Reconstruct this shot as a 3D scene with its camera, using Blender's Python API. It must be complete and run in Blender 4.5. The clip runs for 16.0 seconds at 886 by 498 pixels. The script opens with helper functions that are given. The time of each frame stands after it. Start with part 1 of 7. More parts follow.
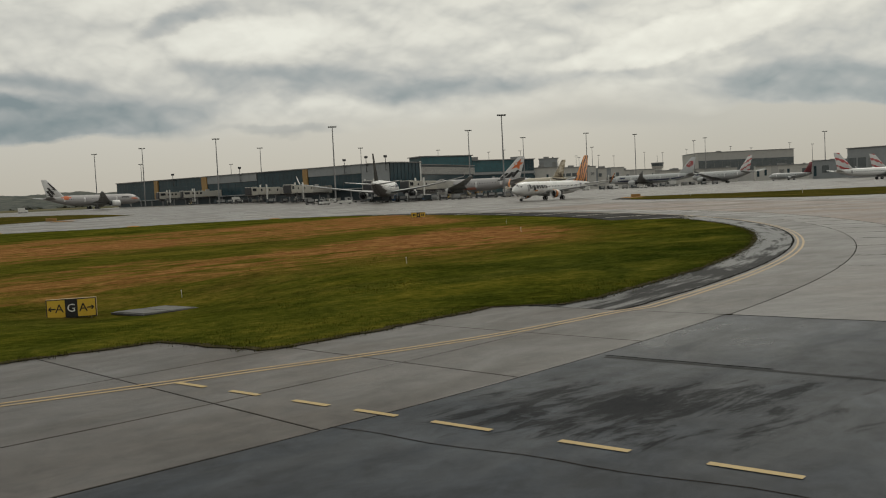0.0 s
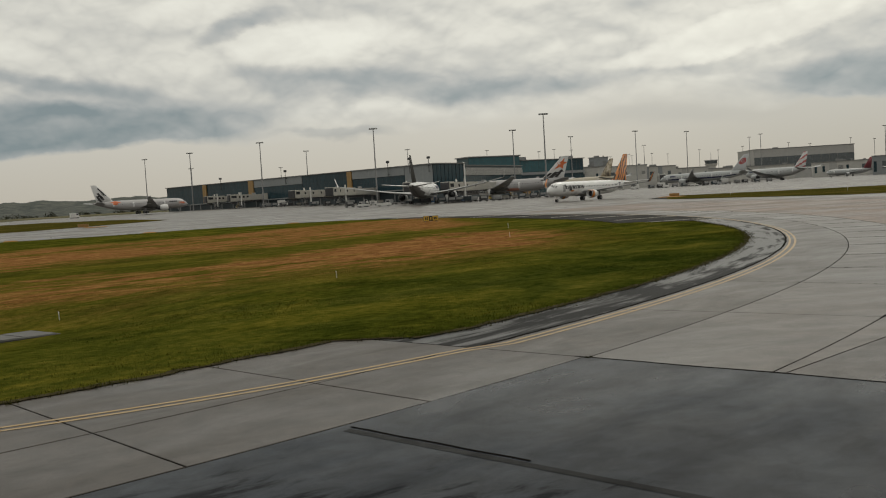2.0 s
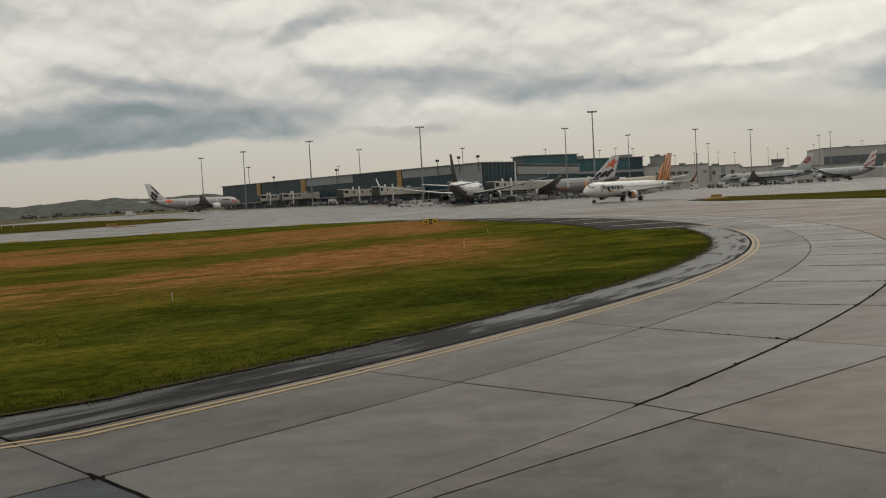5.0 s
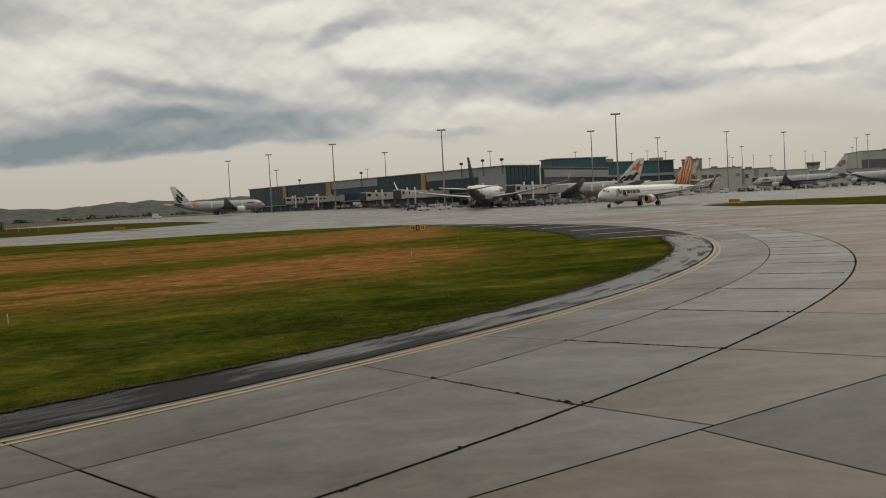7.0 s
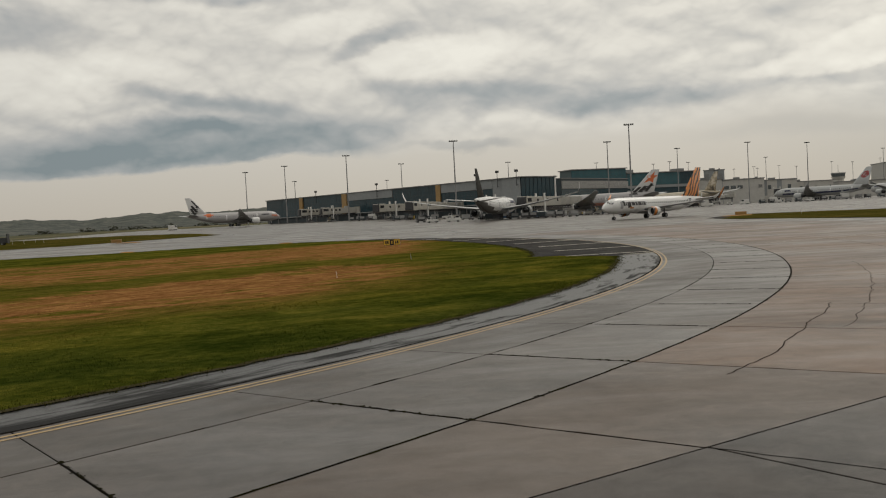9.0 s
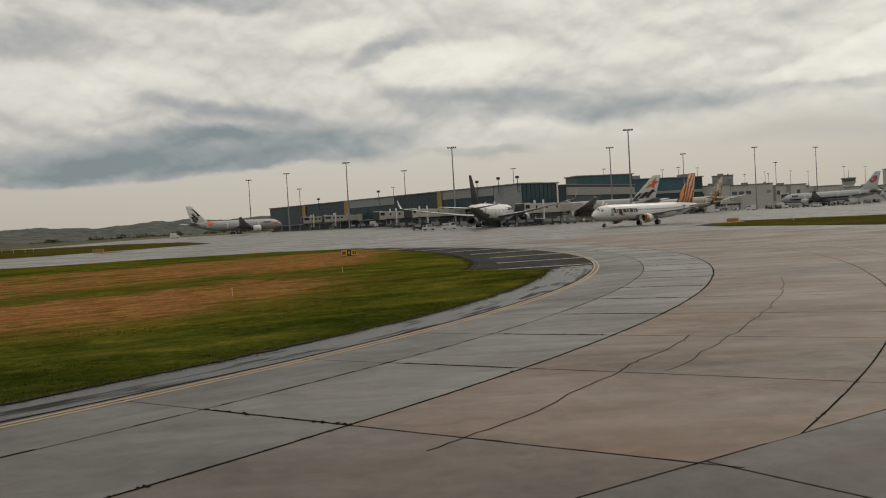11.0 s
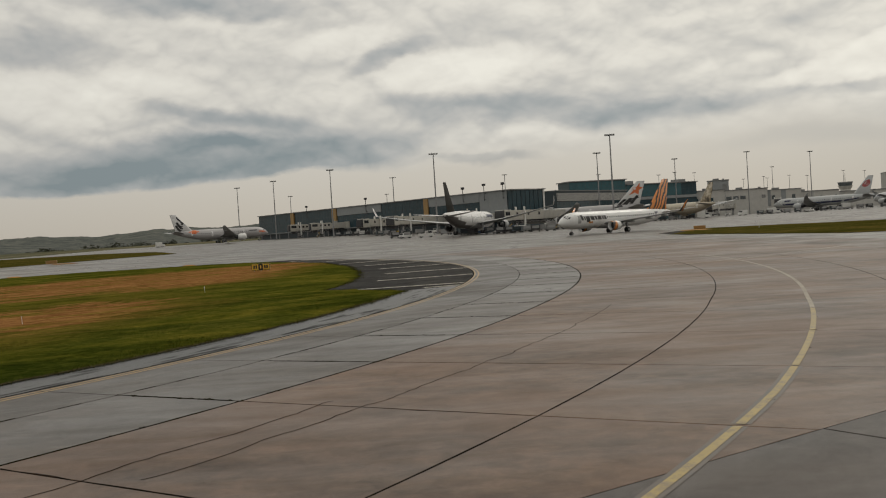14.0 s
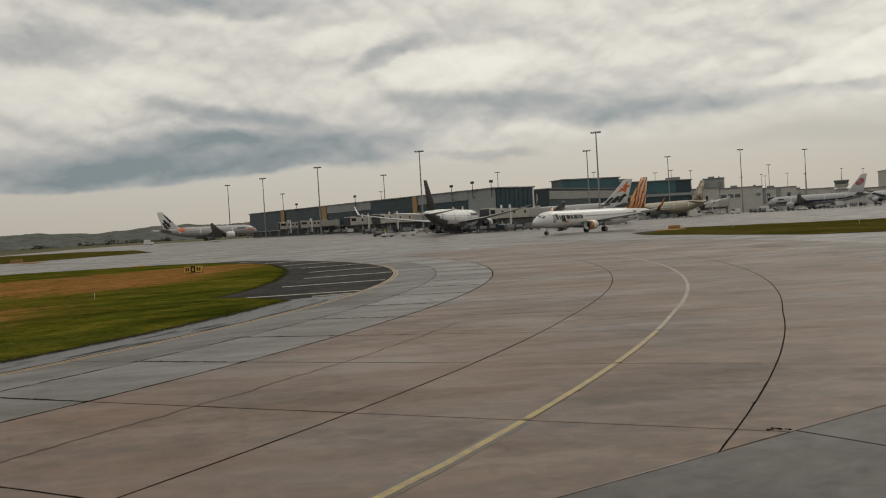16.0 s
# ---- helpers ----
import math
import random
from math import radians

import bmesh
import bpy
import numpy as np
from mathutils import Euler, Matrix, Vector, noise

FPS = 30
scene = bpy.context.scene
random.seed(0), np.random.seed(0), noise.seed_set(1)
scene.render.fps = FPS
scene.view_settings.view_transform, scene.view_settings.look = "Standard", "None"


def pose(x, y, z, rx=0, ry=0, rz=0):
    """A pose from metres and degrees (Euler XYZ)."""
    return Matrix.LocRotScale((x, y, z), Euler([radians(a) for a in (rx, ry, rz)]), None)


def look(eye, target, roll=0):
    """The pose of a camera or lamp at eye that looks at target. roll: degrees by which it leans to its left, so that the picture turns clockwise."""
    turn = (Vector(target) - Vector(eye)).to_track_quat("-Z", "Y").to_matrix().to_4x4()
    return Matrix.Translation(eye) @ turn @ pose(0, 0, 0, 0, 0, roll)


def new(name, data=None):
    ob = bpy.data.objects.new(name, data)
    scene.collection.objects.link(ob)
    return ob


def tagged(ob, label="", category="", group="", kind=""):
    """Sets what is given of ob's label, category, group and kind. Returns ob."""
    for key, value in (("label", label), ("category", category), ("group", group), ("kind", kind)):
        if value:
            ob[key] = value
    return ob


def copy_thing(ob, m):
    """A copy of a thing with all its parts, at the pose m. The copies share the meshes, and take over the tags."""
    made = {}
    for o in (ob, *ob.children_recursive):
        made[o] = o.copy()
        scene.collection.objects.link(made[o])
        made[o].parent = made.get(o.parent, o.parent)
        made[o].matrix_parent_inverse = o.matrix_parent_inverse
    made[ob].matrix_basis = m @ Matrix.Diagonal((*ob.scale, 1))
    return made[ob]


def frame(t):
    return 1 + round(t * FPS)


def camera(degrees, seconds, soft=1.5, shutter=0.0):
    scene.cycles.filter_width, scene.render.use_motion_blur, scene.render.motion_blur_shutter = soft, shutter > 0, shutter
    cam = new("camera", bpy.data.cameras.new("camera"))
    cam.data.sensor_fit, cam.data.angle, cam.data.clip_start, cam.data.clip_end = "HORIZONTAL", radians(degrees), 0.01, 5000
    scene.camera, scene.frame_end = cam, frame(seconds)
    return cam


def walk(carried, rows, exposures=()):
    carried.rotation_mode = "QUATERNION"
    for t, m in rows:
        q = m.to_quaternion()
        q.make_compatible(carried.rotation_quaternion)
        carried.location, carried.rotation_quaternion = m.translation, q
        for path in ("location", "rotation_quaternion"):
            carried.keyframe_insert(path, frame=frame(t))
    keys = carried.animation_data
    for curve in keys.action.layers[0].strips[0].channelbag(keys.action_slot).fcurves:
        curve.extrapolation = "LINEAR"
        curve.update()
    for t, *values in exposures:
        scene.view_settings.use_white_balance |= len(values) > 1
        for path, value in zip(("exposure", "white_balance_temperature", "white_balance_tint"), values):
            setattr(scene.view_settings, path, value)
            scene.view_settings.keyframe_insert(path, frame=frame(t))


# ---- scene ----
from mathutils.geometry import tessellate_polygon

# camera: window seat of a taxiing airliner, rolling along a straight taxiway
cam = camera(51.3, 16.0, soft=1.1)
PATH = [
    (0.0, pose(0.000, 0.000, 3.562, 86.679, 2.712, -0.300)),
    (0.5, pose(1.497, 1.298, 3.546, 86.744, 2.911, 0.623)),
    (1.0, pose(2.978, 2.590, 3.525, 86.829, 3.080, 1.488)),
    (1.5, pose(4.431, 3.875, 3.509, 86.858, 3.275, 2.346)),
    (2.0, pose(5.855, 5.151, 3.516, 86.900, 3.351, 3.127)),
    (2.5, pose(7.249, 6.425, 3.505, 86.933, 3.341, 3.896)),
    (3.0, pose(8.619, 7.692, 3.509, 86.972, 3.351, 4.644)),
    (3.5, pose(10.002, 8.960, 3.509, 87.013, 3.264, 5.357)),
    (4.0, pose(11.390, 10.250, 3.500, 87.020, 3.200, 6.046)),
    (6.5, pose(18.120, 17.142, 3.508, 87.193, 3.068, 8.896)),
    (7.0, pose(19.469, 18.512, 3.495, 87.334, 3.009, 9.443)),
    (7.5, pose(20.802, 19.865, 3.492, 87.513, 2.979, 9.889)),
    (8.0, pose(22.121, 21.219, 3.486, 87.729, 3.111, 10.358)),
    (8.5, pose(23.503, 22.610, 3.511, 87.921, 2.941, 10.697)),
    (9.0, pose(24.862, 23.998, 3.517, 88.099, 3.000, 11.064)),
    (11.5, pose(31.531, 31.200, 3.476, 88.638, 3.253, 11.998)),
    (12.0, pose(32.890, 32.539, 3.484, 88.719, 3.307, 12.079)),
    (12.5, pose(34.255, 33.878, 3.498, 88.800, 3.369, 12.120)),
    (13.0, pose(35.630, 35.226, 3.501, 88.877, 3.442, 12.160)),
    (13.5, pose(36.996, 36.592, 3.509, 88.919, 3.482, 12.161)),
    (14.0, pose(38.348, 37.940, 3.516, 88.956, 3.537, 12.169)),
    (14.5, pose(39.699, 39.268, 3.512, 88.948, 3.588, 12.187)),
    (15.0, pose(41.072, 40.611, 3.528, 88.898, 3.543, 12.200)),
    (15.5, pose(42.454, 41.995, 3.533, 88.840, 3.506, 12.220)),
    (16.0, pose(43.835, 43.395, 3.538, 88.797, 3.442, 12.258)),
]
walk(cam, PATH, ((0.0, -0.05, 6420, 7.0), (2.0, -0.03, 6440, 7.6), (4.0, -0.01, 6460, 8.6), (8.0, -0.03, 6500, 10.0), (16.0, -0.05, 6500, 10.0)))

# ---- sky and sun: a broken overcast ----
SUN_EL, SUN_ROT = radians(46), radians(28)
world = bpy.data.worlds.new("sky")
scene.world = world
world.use_nodes = True
wt = world.node_tree
wt.nodes.clear()


def wnode(kind, **values):
    n = wt.nodes.new(kind)
    for key, v in values.items():
        n.inputs[key].default_value = v
    return n


def wmath(op, a, b=None, clamp=False):
    n = wt.nodes.new("ShaderNodeMath")
    n.operation, n.use_clamp = op, clamp
    for i, v in enumerate((a, b)):
        if v is None:
            continue
        if isinstance(v, (int, float)):
            n.inputs[i].default_value = v
        else:
            wt.links.new(v, n.inputs[i])
    return n.outputs[0]


def wramp(fac, stops):
    n = wt.nodes.new("ShaderNodeValToRGB")
    el = n.color_ramp.elements
    while len(el) < len(stops):
        el.new(0.5)
    for e, (p, c) in zip(el, stops):
        e.position, e.color = p, (*c, 1)
    wt.links.new(fac, n.inputs[0])
    return n.outputs[0]


def wmix(fac, a, b, blend="MIX"):
    n = wt.nodes.new("ShaderNodeMix")
    n.data_type, n.blend_type = "RGBA", blend
    for sock, v in ((n.inputs[0], fac), (n.inputs[6], a), (n.inputs[7], b)):
        if isinstance(v, (int, float)):
            sock.default_value = v
        elif isinstance(v, tuple):
            sock.default_value = (*v, 1)
        else:
            wt.links.new(v, sock)
    return n.outputs[2]


tc = wt.nodes.new("ShaderNodeTexCoord")
sep = wt.nodes.new("ShaderNodeSeparateXYZ")
wt.links.new(tc.outputs["Generated"], sep.inputs[0])
up = wmath("MAXIMUM", sep.outputs[2], 0.0)
# view directions, with heights stretched so that the deck lies in flat layers
lay = wt.nodes.new("ShaderNodeVectorMath")
lay.operation = "MULTIPLY"
wt.links.new(tc.outputs["Generated"], lay.inputs[0])
lay.inputs[1].default_value = (1.0, 1.0, 1.8)
# azimuth left of north in radians
azim = wmath("ARCTAN2", wmath("MULTIPLY", sep.outputs[0], -1.0), sep.outputs[1])


def wnoise(scale, detail, rough, offset=(0, 0, 0), base=None, stretch=(1, 1, 1)):
    m = wt.nodes.new("ShaderNodeMapping")
    m.inputs["Location"].default_value = offset
    m.inputs["Scale"].default_value = stretch
    wt.links.new(base or lay.outputs[0], m.inputs[0])
    n = wnode("ShaderNodeTexNoise", Scale=scale, Detail=detail, Roughness=rough)
    wt.links.new(m.outputs[0], n.inputs["Vector"])
    return n


def wstep(v, lo, hi):
    n = wt.nodes.new("ShaderNodeMapRange")
    n.interpolation_type = "SMOOTHSTEP"
    wt.links.new(v, n.inputs[0])
    n.inputs[1].default_value, n.inputs[2].default_value = lo, hi
    return n.outputs[0]


# ragged outlines: all masses are bent by the same turbulence
turb = wt.nodes.new("ShaderNodeSeparateColor")
wt.links.new(wnoise(8.0, 7.0, 0.55, (3.1, 1.7, 0.4)).outputs["Color"], turb.inputs[0])
az_w = wmath("ADD", azim, wmath("MULTIPLY", wmath("SUBTRACT", turb.outputs[0], 0.5), 0.09))
up_w = wmath("ADD", up, wmath("MULTIPLY", wmath("SUBTRACT", turb.outputs[1], 0.5), 0.046))


def wmass(az, h, half, high, slope, soft):
    """A cloud mass: 1 inside an ellipse in azimuth and height, tilted by slope, fading over soft."""
    da = wmath("SUBTRACT", az_w, az)
    du = wmath("SUBTRACT", wmath("SUBTRACT", up_w, h), wmath("MULTIPLY", da, slope))
    da, du = wmath("DIVIDE", da, half), wmath("DIVIDE", du, high)
    d = wmath("SQRT", wmath("ADD", wmath("MULTIPLY", da, da), wmath("MULTIPLY", du, du)))
    return wmath("SUBTRACT", 1.0, wstep(d, 1.0 - soft, 1.0 + soft * 0.6))


def wsum(terms):
    out = None
    for amount, *mass in terms:
        v = wmath("MULTIPLY", wmass(*mass), amount)
        out = v if out is None else wmath("ADD", out, v)
    return out


# grey undersides of the deck
grey = wsum((
    (0.11, 0.52, 0.096, 0.30, 0.036, -0.03, 0.9), (0.08, 0.575, 0.086, 0.15, 0.024, -0.05, 0.75), (0.05, 0.58, 0.080, 0.09, 0.013, 0.0, 0.6),
    (0.15, 0.39, 0.090, 0.19, 0.019, -0.05, 0.75), (0.17, 0.44, 0.130, 0.10, 0.010, 0.13, 0.8),
    (0.13, 0.42, 0.105, 0.08, 0.008, 0.04, 0.8), (0.12, 0.62, 0.205, 0.07, 0.020, 0.0, 0.7),
    (0.18, 0.45, 0.247, 0.15, 0.016, 0.03, 0.6), (0.09, 0.57, 0.070, 0.17, 0.015, -0.06, 0.7)))
roll = wsum((
    (0.14, 0.09, 0.122, 0.20, 0.021, 0.05, 0.9), (0.11, -0.02, 0.116, 0.12, 0.010, 0.06, 0.8),
    (0.09, 0.17, 0.137, 0.09, 0.009, 0.08, 0.8), (0.12, 0.262, 0.186, 0.050, 0.009, -0.33, 0.6),
    (0.11, -0.205, 0.122, 0.085, 0.011, -0.03, 0.9), (0.20, -0.40, 0.096, 0.125, 0.022, 0.08, 0.55),
    (0.05, -0.13, 0.178, 0.08, 0.014, -0.2, 0.6), (0.07, -0.45, 0.130, 0.17, 0.055, 0.0, 0.8)))
# sunlit heads of the heaps
heads = wsum((
    (0.08, 0.55, 0.163, 0.12, 0.034, 0.0, 0.7), (0.09, 0.53, 0.112, 0.06, 0.008, -0.06, 0.7),
    (0.07, 0.31, 0.203, 0.06, 0.018, -0.1, 0.3), (0.08, 0.18, 0.176, 0.10, 0.022, -0.10, 0.30),
    (0.11, -0.265, 0.152, 0.13, 0.020, -0.18, 0.22), (0.06, 0.13, 0.106, 0.09, 0.008, 0.05, 0.8)))
# rounded heaps: creased noise at three sizes, lit on the upper side
bent = wt.nodes.new("ShaderNodeVectorMath")
bent.operation = "MULTIPLY_ADD"
wt.links.new(wnoise(4.0, 3.0, 0.5, (8.2, 0.3, 2.0)).outputs["Color"], bent.inputs[0])
bent.inputs[1].default_value = (0.03, 0.03, 0.03)
wt.links.new(lay.outputs[0], bent.inputs[2])


def wbillow(lift):
    out = None
    for scale, share in ((8.0, 0.46), (17.0, 0.32), (37.0, 0.15), (80.0, 0.07)):
        n = wnoise(scale, 0.0, 0.5, (1.3 * share, 2.0, lift), bent.outputs[0]).outputs["Fac"]
        v = wmath("MULTIPLY", wmath("ABSOLUTE", wmath("SUBTRACT", n, 0.5)), 2.0 * share)
        out = v if out is None else wmath("ADD", out, v)
    return out


heap = wbillow(0.0)
lit = wmath("SUBTRACT", heap, wbillow(0.020))
streaks = wnoise(7.0, 4.0, 0.5, (5.5, 2.2, 0.0), None, (0.8, 0.8, 1.6)).outputs["Fac"]
grain = wmath("ADD", wmath("MULTIPLY", wmath("SUBTRACT", 0.22, heap), 0.165), wmath("SUBTRACT", wmath("MULTIPLY", wmath("SUBTRACT", streaks, 0.5), 0.10), wmath("MULTIPLY", lit, 0.25)))
# ragged lower rim of the deck, firm to the north-west and fading eastwards, and the pale gap under it
rim = wramp(wmath("ADD", azim, 0.5), ((0.0, (0.066, 0, 0)), (0.09, (0.073, 0, 0)), (0.20, (0.088, 0, 0)), (0.32, (0.100, 0, 0)), (0.48, (0.096, 0, 0)), (0.70, (0.082, 0, 0)), (0.88, (0.075, 0, 0)), (0.97, (0.067, 0, 0)), (1.0, (0.060, 0, 0))))
rims = wt.nodes.new("ShaderNodeSeparateColor")
wt.links.new(rim, rims.inputs[0])
gap = wmath("ADD", wmath("SUBTRACT", up, rims.outputs[0]), wmath("MULTIPLY", wmath("SUBTRACT", turb.outputs[1], 0.5), 0.034))
firm = wmath("MAXIMUM", wstep(azim, 0.17, 0.34), wmath("SUBTRACT", 1.0, wstep(azim, -0.34, -0.28)))
sharp = wmath("SUBTRACT", 0.034, wmath("MULTIPLY", firm, 0.030))
base = wmath("MULTIPLY", wmath("SUBTRACT", 1.0, wstep(gap, 0.0, 0.030)), wmath("MULTIPLY", firm, 0.085))
deck = wmath("ADD", wmath("ADD", base, wmath("SUBTRACT", wmath("ADD", grey, roll), heads)), wmath("ADD", grain, 0.455))
cloud = wramp(deck, ((0.30, (0.84, 0.815, 0.735)), (0.42, (0.72, 0.695, 0.63)), (0.50, (0.585, 0.57, 0.528)), (0.57, (0.485, 0.483, 0.463)), (0.66, (0.375, 0.393, 0.392)), (0.80, (0.235, 0.278, 0.292))))
low = wmath("SUBTRACT", 1.0, wmath("ADD", wmath("DIVIDE", gap, sharp), 0.5), True)
haze = wramp(up, ((0.0, (0.515, 0.468, 0.398)), (0.04, (0.555, 0.515, 0.446)), (0.09, (0.60, 0.57, 0.51)), (1.0, (0.62, 0.58, 0.51))))
haze = wmix(1.0, haze, wramp(wmath("ADD", azim, 0.5), ((0.0, (0.86, 0.87, 0.88)), (0.20, (0.89, 0.90, 0.91)), (0.36, (0.97, 0.97, 0.97)), (0.5, (1, 1, 1)))), "MULTIPLY")
scraps = wsum(((0.95, 0.172, 0.0735, 0.032, 0.0052, 0.05, 0.75), (0.95, 0.138, 0.0775, 0.036, 0.0048, 0.03, 0.75), (0.6, 0.20, 0.079, 0.05, 0.003, 0.02, 0.8), (0.30, -0.17, 0.074, 0.10, 0.010, 0.0, 0.9)))
veil = wmix(scraps, haze, (0.40, 0.395, 0.375))
clouds = wmix(low, cloud, veil)
# the deck is brighter where the sun stands behind it
sun_dir = (math.sin(SUN_ROT) * math.cos(SUN_EL), math.cos(SUN_ROT) * math.cos(SUN_EL), math.sin(SUN_EL))
dotp = wt.nodes.new("ShaderNodeVectorMath")
dotp.operation = "DOT_PRODUCT"
wt.links.new(tc.outputs["Generated"], dotp.inputs[0])
dotp.inputs[1].default_value = sun_dir
glow = wramp(wmath("ADD", wmath("MULTIPLY", dotp.outputs["Value"], 0.5), 0.5), ((0.0, (0.66, 0.67, 0.68)), (0.62, (0.90, 0.90, 0.90)), (0.86, (1.06, 1.055, 1.04)), (1.0, (1.22, 1.20, 1.15))))
clouds = wmix(1.0, clouds, glow, "MULTIPLY")
nishita = wt.nodes.new("ShaderNodeTexSky")
nishita.sky_type, nishita.sun_disc = "NISHITA", False
nishita.sun_elevation, nishita.sun_rotation = SUN_EL, SUN_ROT
blue = wmix(1.0, nishita.outputs[0], (0.08, 0.08, 0.08), "MULTIPLY")
total = wmix(0.97, blue, clouds)
bg = wt.nodes.new("ShaderNodeBackground")
wt.links.new(total, bg.inputs[0])
bg.inputs[1].default_value = 1.0
wout = wt.nodes.new("ShaderNodeOutputWorld")
wt.links.new(bg.outputs[0], wout.inputs[0])

sun = new("sun", bpy.data.lights.new("sun", "SUN"))
sun.data.energy, sun.data.angle, sun.data.color = 0.6, radians(20), (1.0, 0.95, 0.87)
sun.matrix_world = look((0, 0, 200), (0 - 120 * math.sin(SUN_ROT), 0 - 120 * math.cos(SUN_ROT), 200 - 120 * math.tan(SUN_EL)))
scene.view_settings.exposure = 0.0

# ---- materials ----
class Shader:
    """A node material: s = Shader("name"), then nodes by short calls."""

    def __init__(self, name):
        self.m = bpy.data.materials.new(name)
        self.m.use_nodes = True
        self.t = self.m.node_tree
        self.b = self.t.nodes["Principled BSDF"]

    def node(self, kind):
        return self.t.nodes.new(kind)

    def link(self, a, b):
        self.t.links.new(a, b)

    def place(self, own=False):
        if own:
            return self.node("ShaderNodeTexCoord").outputs["Object"]
        return self.node("ShaderNodeNewGeometry").outputs["Position"]

    def noise(self, scale, detail=4.0, rough=0.55, stretch=(1, 1, 1), turn=0.0, own=False, shift=(0, 0, 0), distort=0.0):
        m = self.node("ShaderNodeMapping")
        m.vector_type = "TEXTURE"
        m.inputs["Rotation"].default_value = (0, 0, radians(-turn))
        m.inputs["Scale"].default_value = tuple(1 / k for k in stretch)
        m.inputs["Location"].default_value = shift
        self.link(self.place(own), m.inputs[0])
        n = self.node("ShaderNodeTexNoise")
        n.inputs["Scale"].default_value, n.inputs["Detail"].default_value = scale, detail
        n.inputs["Roughness"].default_value, n.inputs["Distortion"].default_value = rough, distort
        self.link(m.outputs[0], n.inputs["Vector"])
        return n.outputs["Fac"]

    def ramp(self, fac, stops):
        n = self.node("ShaderNodeValToRGB")
        el = n.color_ramp.elements
        while len(el) < len(stops):
            el.new(0.5)
        for e, (p, c) in zip(el, stops):
            e.position, e.color = p, ((c, c, c, 1) if isinstance(c, (int, float)) else (*c, 1))
        self.link(fac, n.inputs[0])
        return n.outputs[0]

    def mix(self, fac, a, b, blend="MIX"):
        n = self.node("ShaderNodeMix")
        n.data_type, n.blend_type = "RGBA", blend
        for sock, v in ((n.inputs[0], fac), (n.inputs[6], a), (n.inputs[7], b)):
            if isinstance(v, (int, float)):
                sock.default_value = v
            elif isinstance(v, tuple):
                sock.default_value = (*v, 1)
            else:
                self.link(v, sock)
        return n.outputs[2]

    def math(self, op, a, b=0.0, clamp=False):
        n = self.node("ShaderNodeMath")
        n.operation, n.use_clamp = op, clamp
        for i, v in enumerate((a, b)):
            if isinstance(v, (int, float)):
                n.inputs[i].default_value = v
            else:
                self.link(v, n.inputs[i])
        return n.outputs[0]

    def set(self, color=None, rough=None, metal=0.0, bump=None, depth=0.02, spec=None):
        for key, v in (("Base Color", color), ("Roughness", rough), ("Metallic", metal), ("Specular IOR Level", spec)):
            if v is None:
                continue
            if isinstance(v, tuple):
                self.b.inputs[key].default_value = (*v, 1)
            elif isinstance(v, (int, float)):
                self.b.inputs[key].default_value = v
            else:
                self.link(v, self.b.inputs[key])
        if bump is not None:
            n = self.node("ShaderNodeBump")
            n.inputs["Strength"].default_value, n.inputs["Distance"].default_value = 1.0, depth
            self.link(bump, n.inputs["Height"])
            self.link(n.outputs[0], self.b.inputs["Normal"])
        return self.m


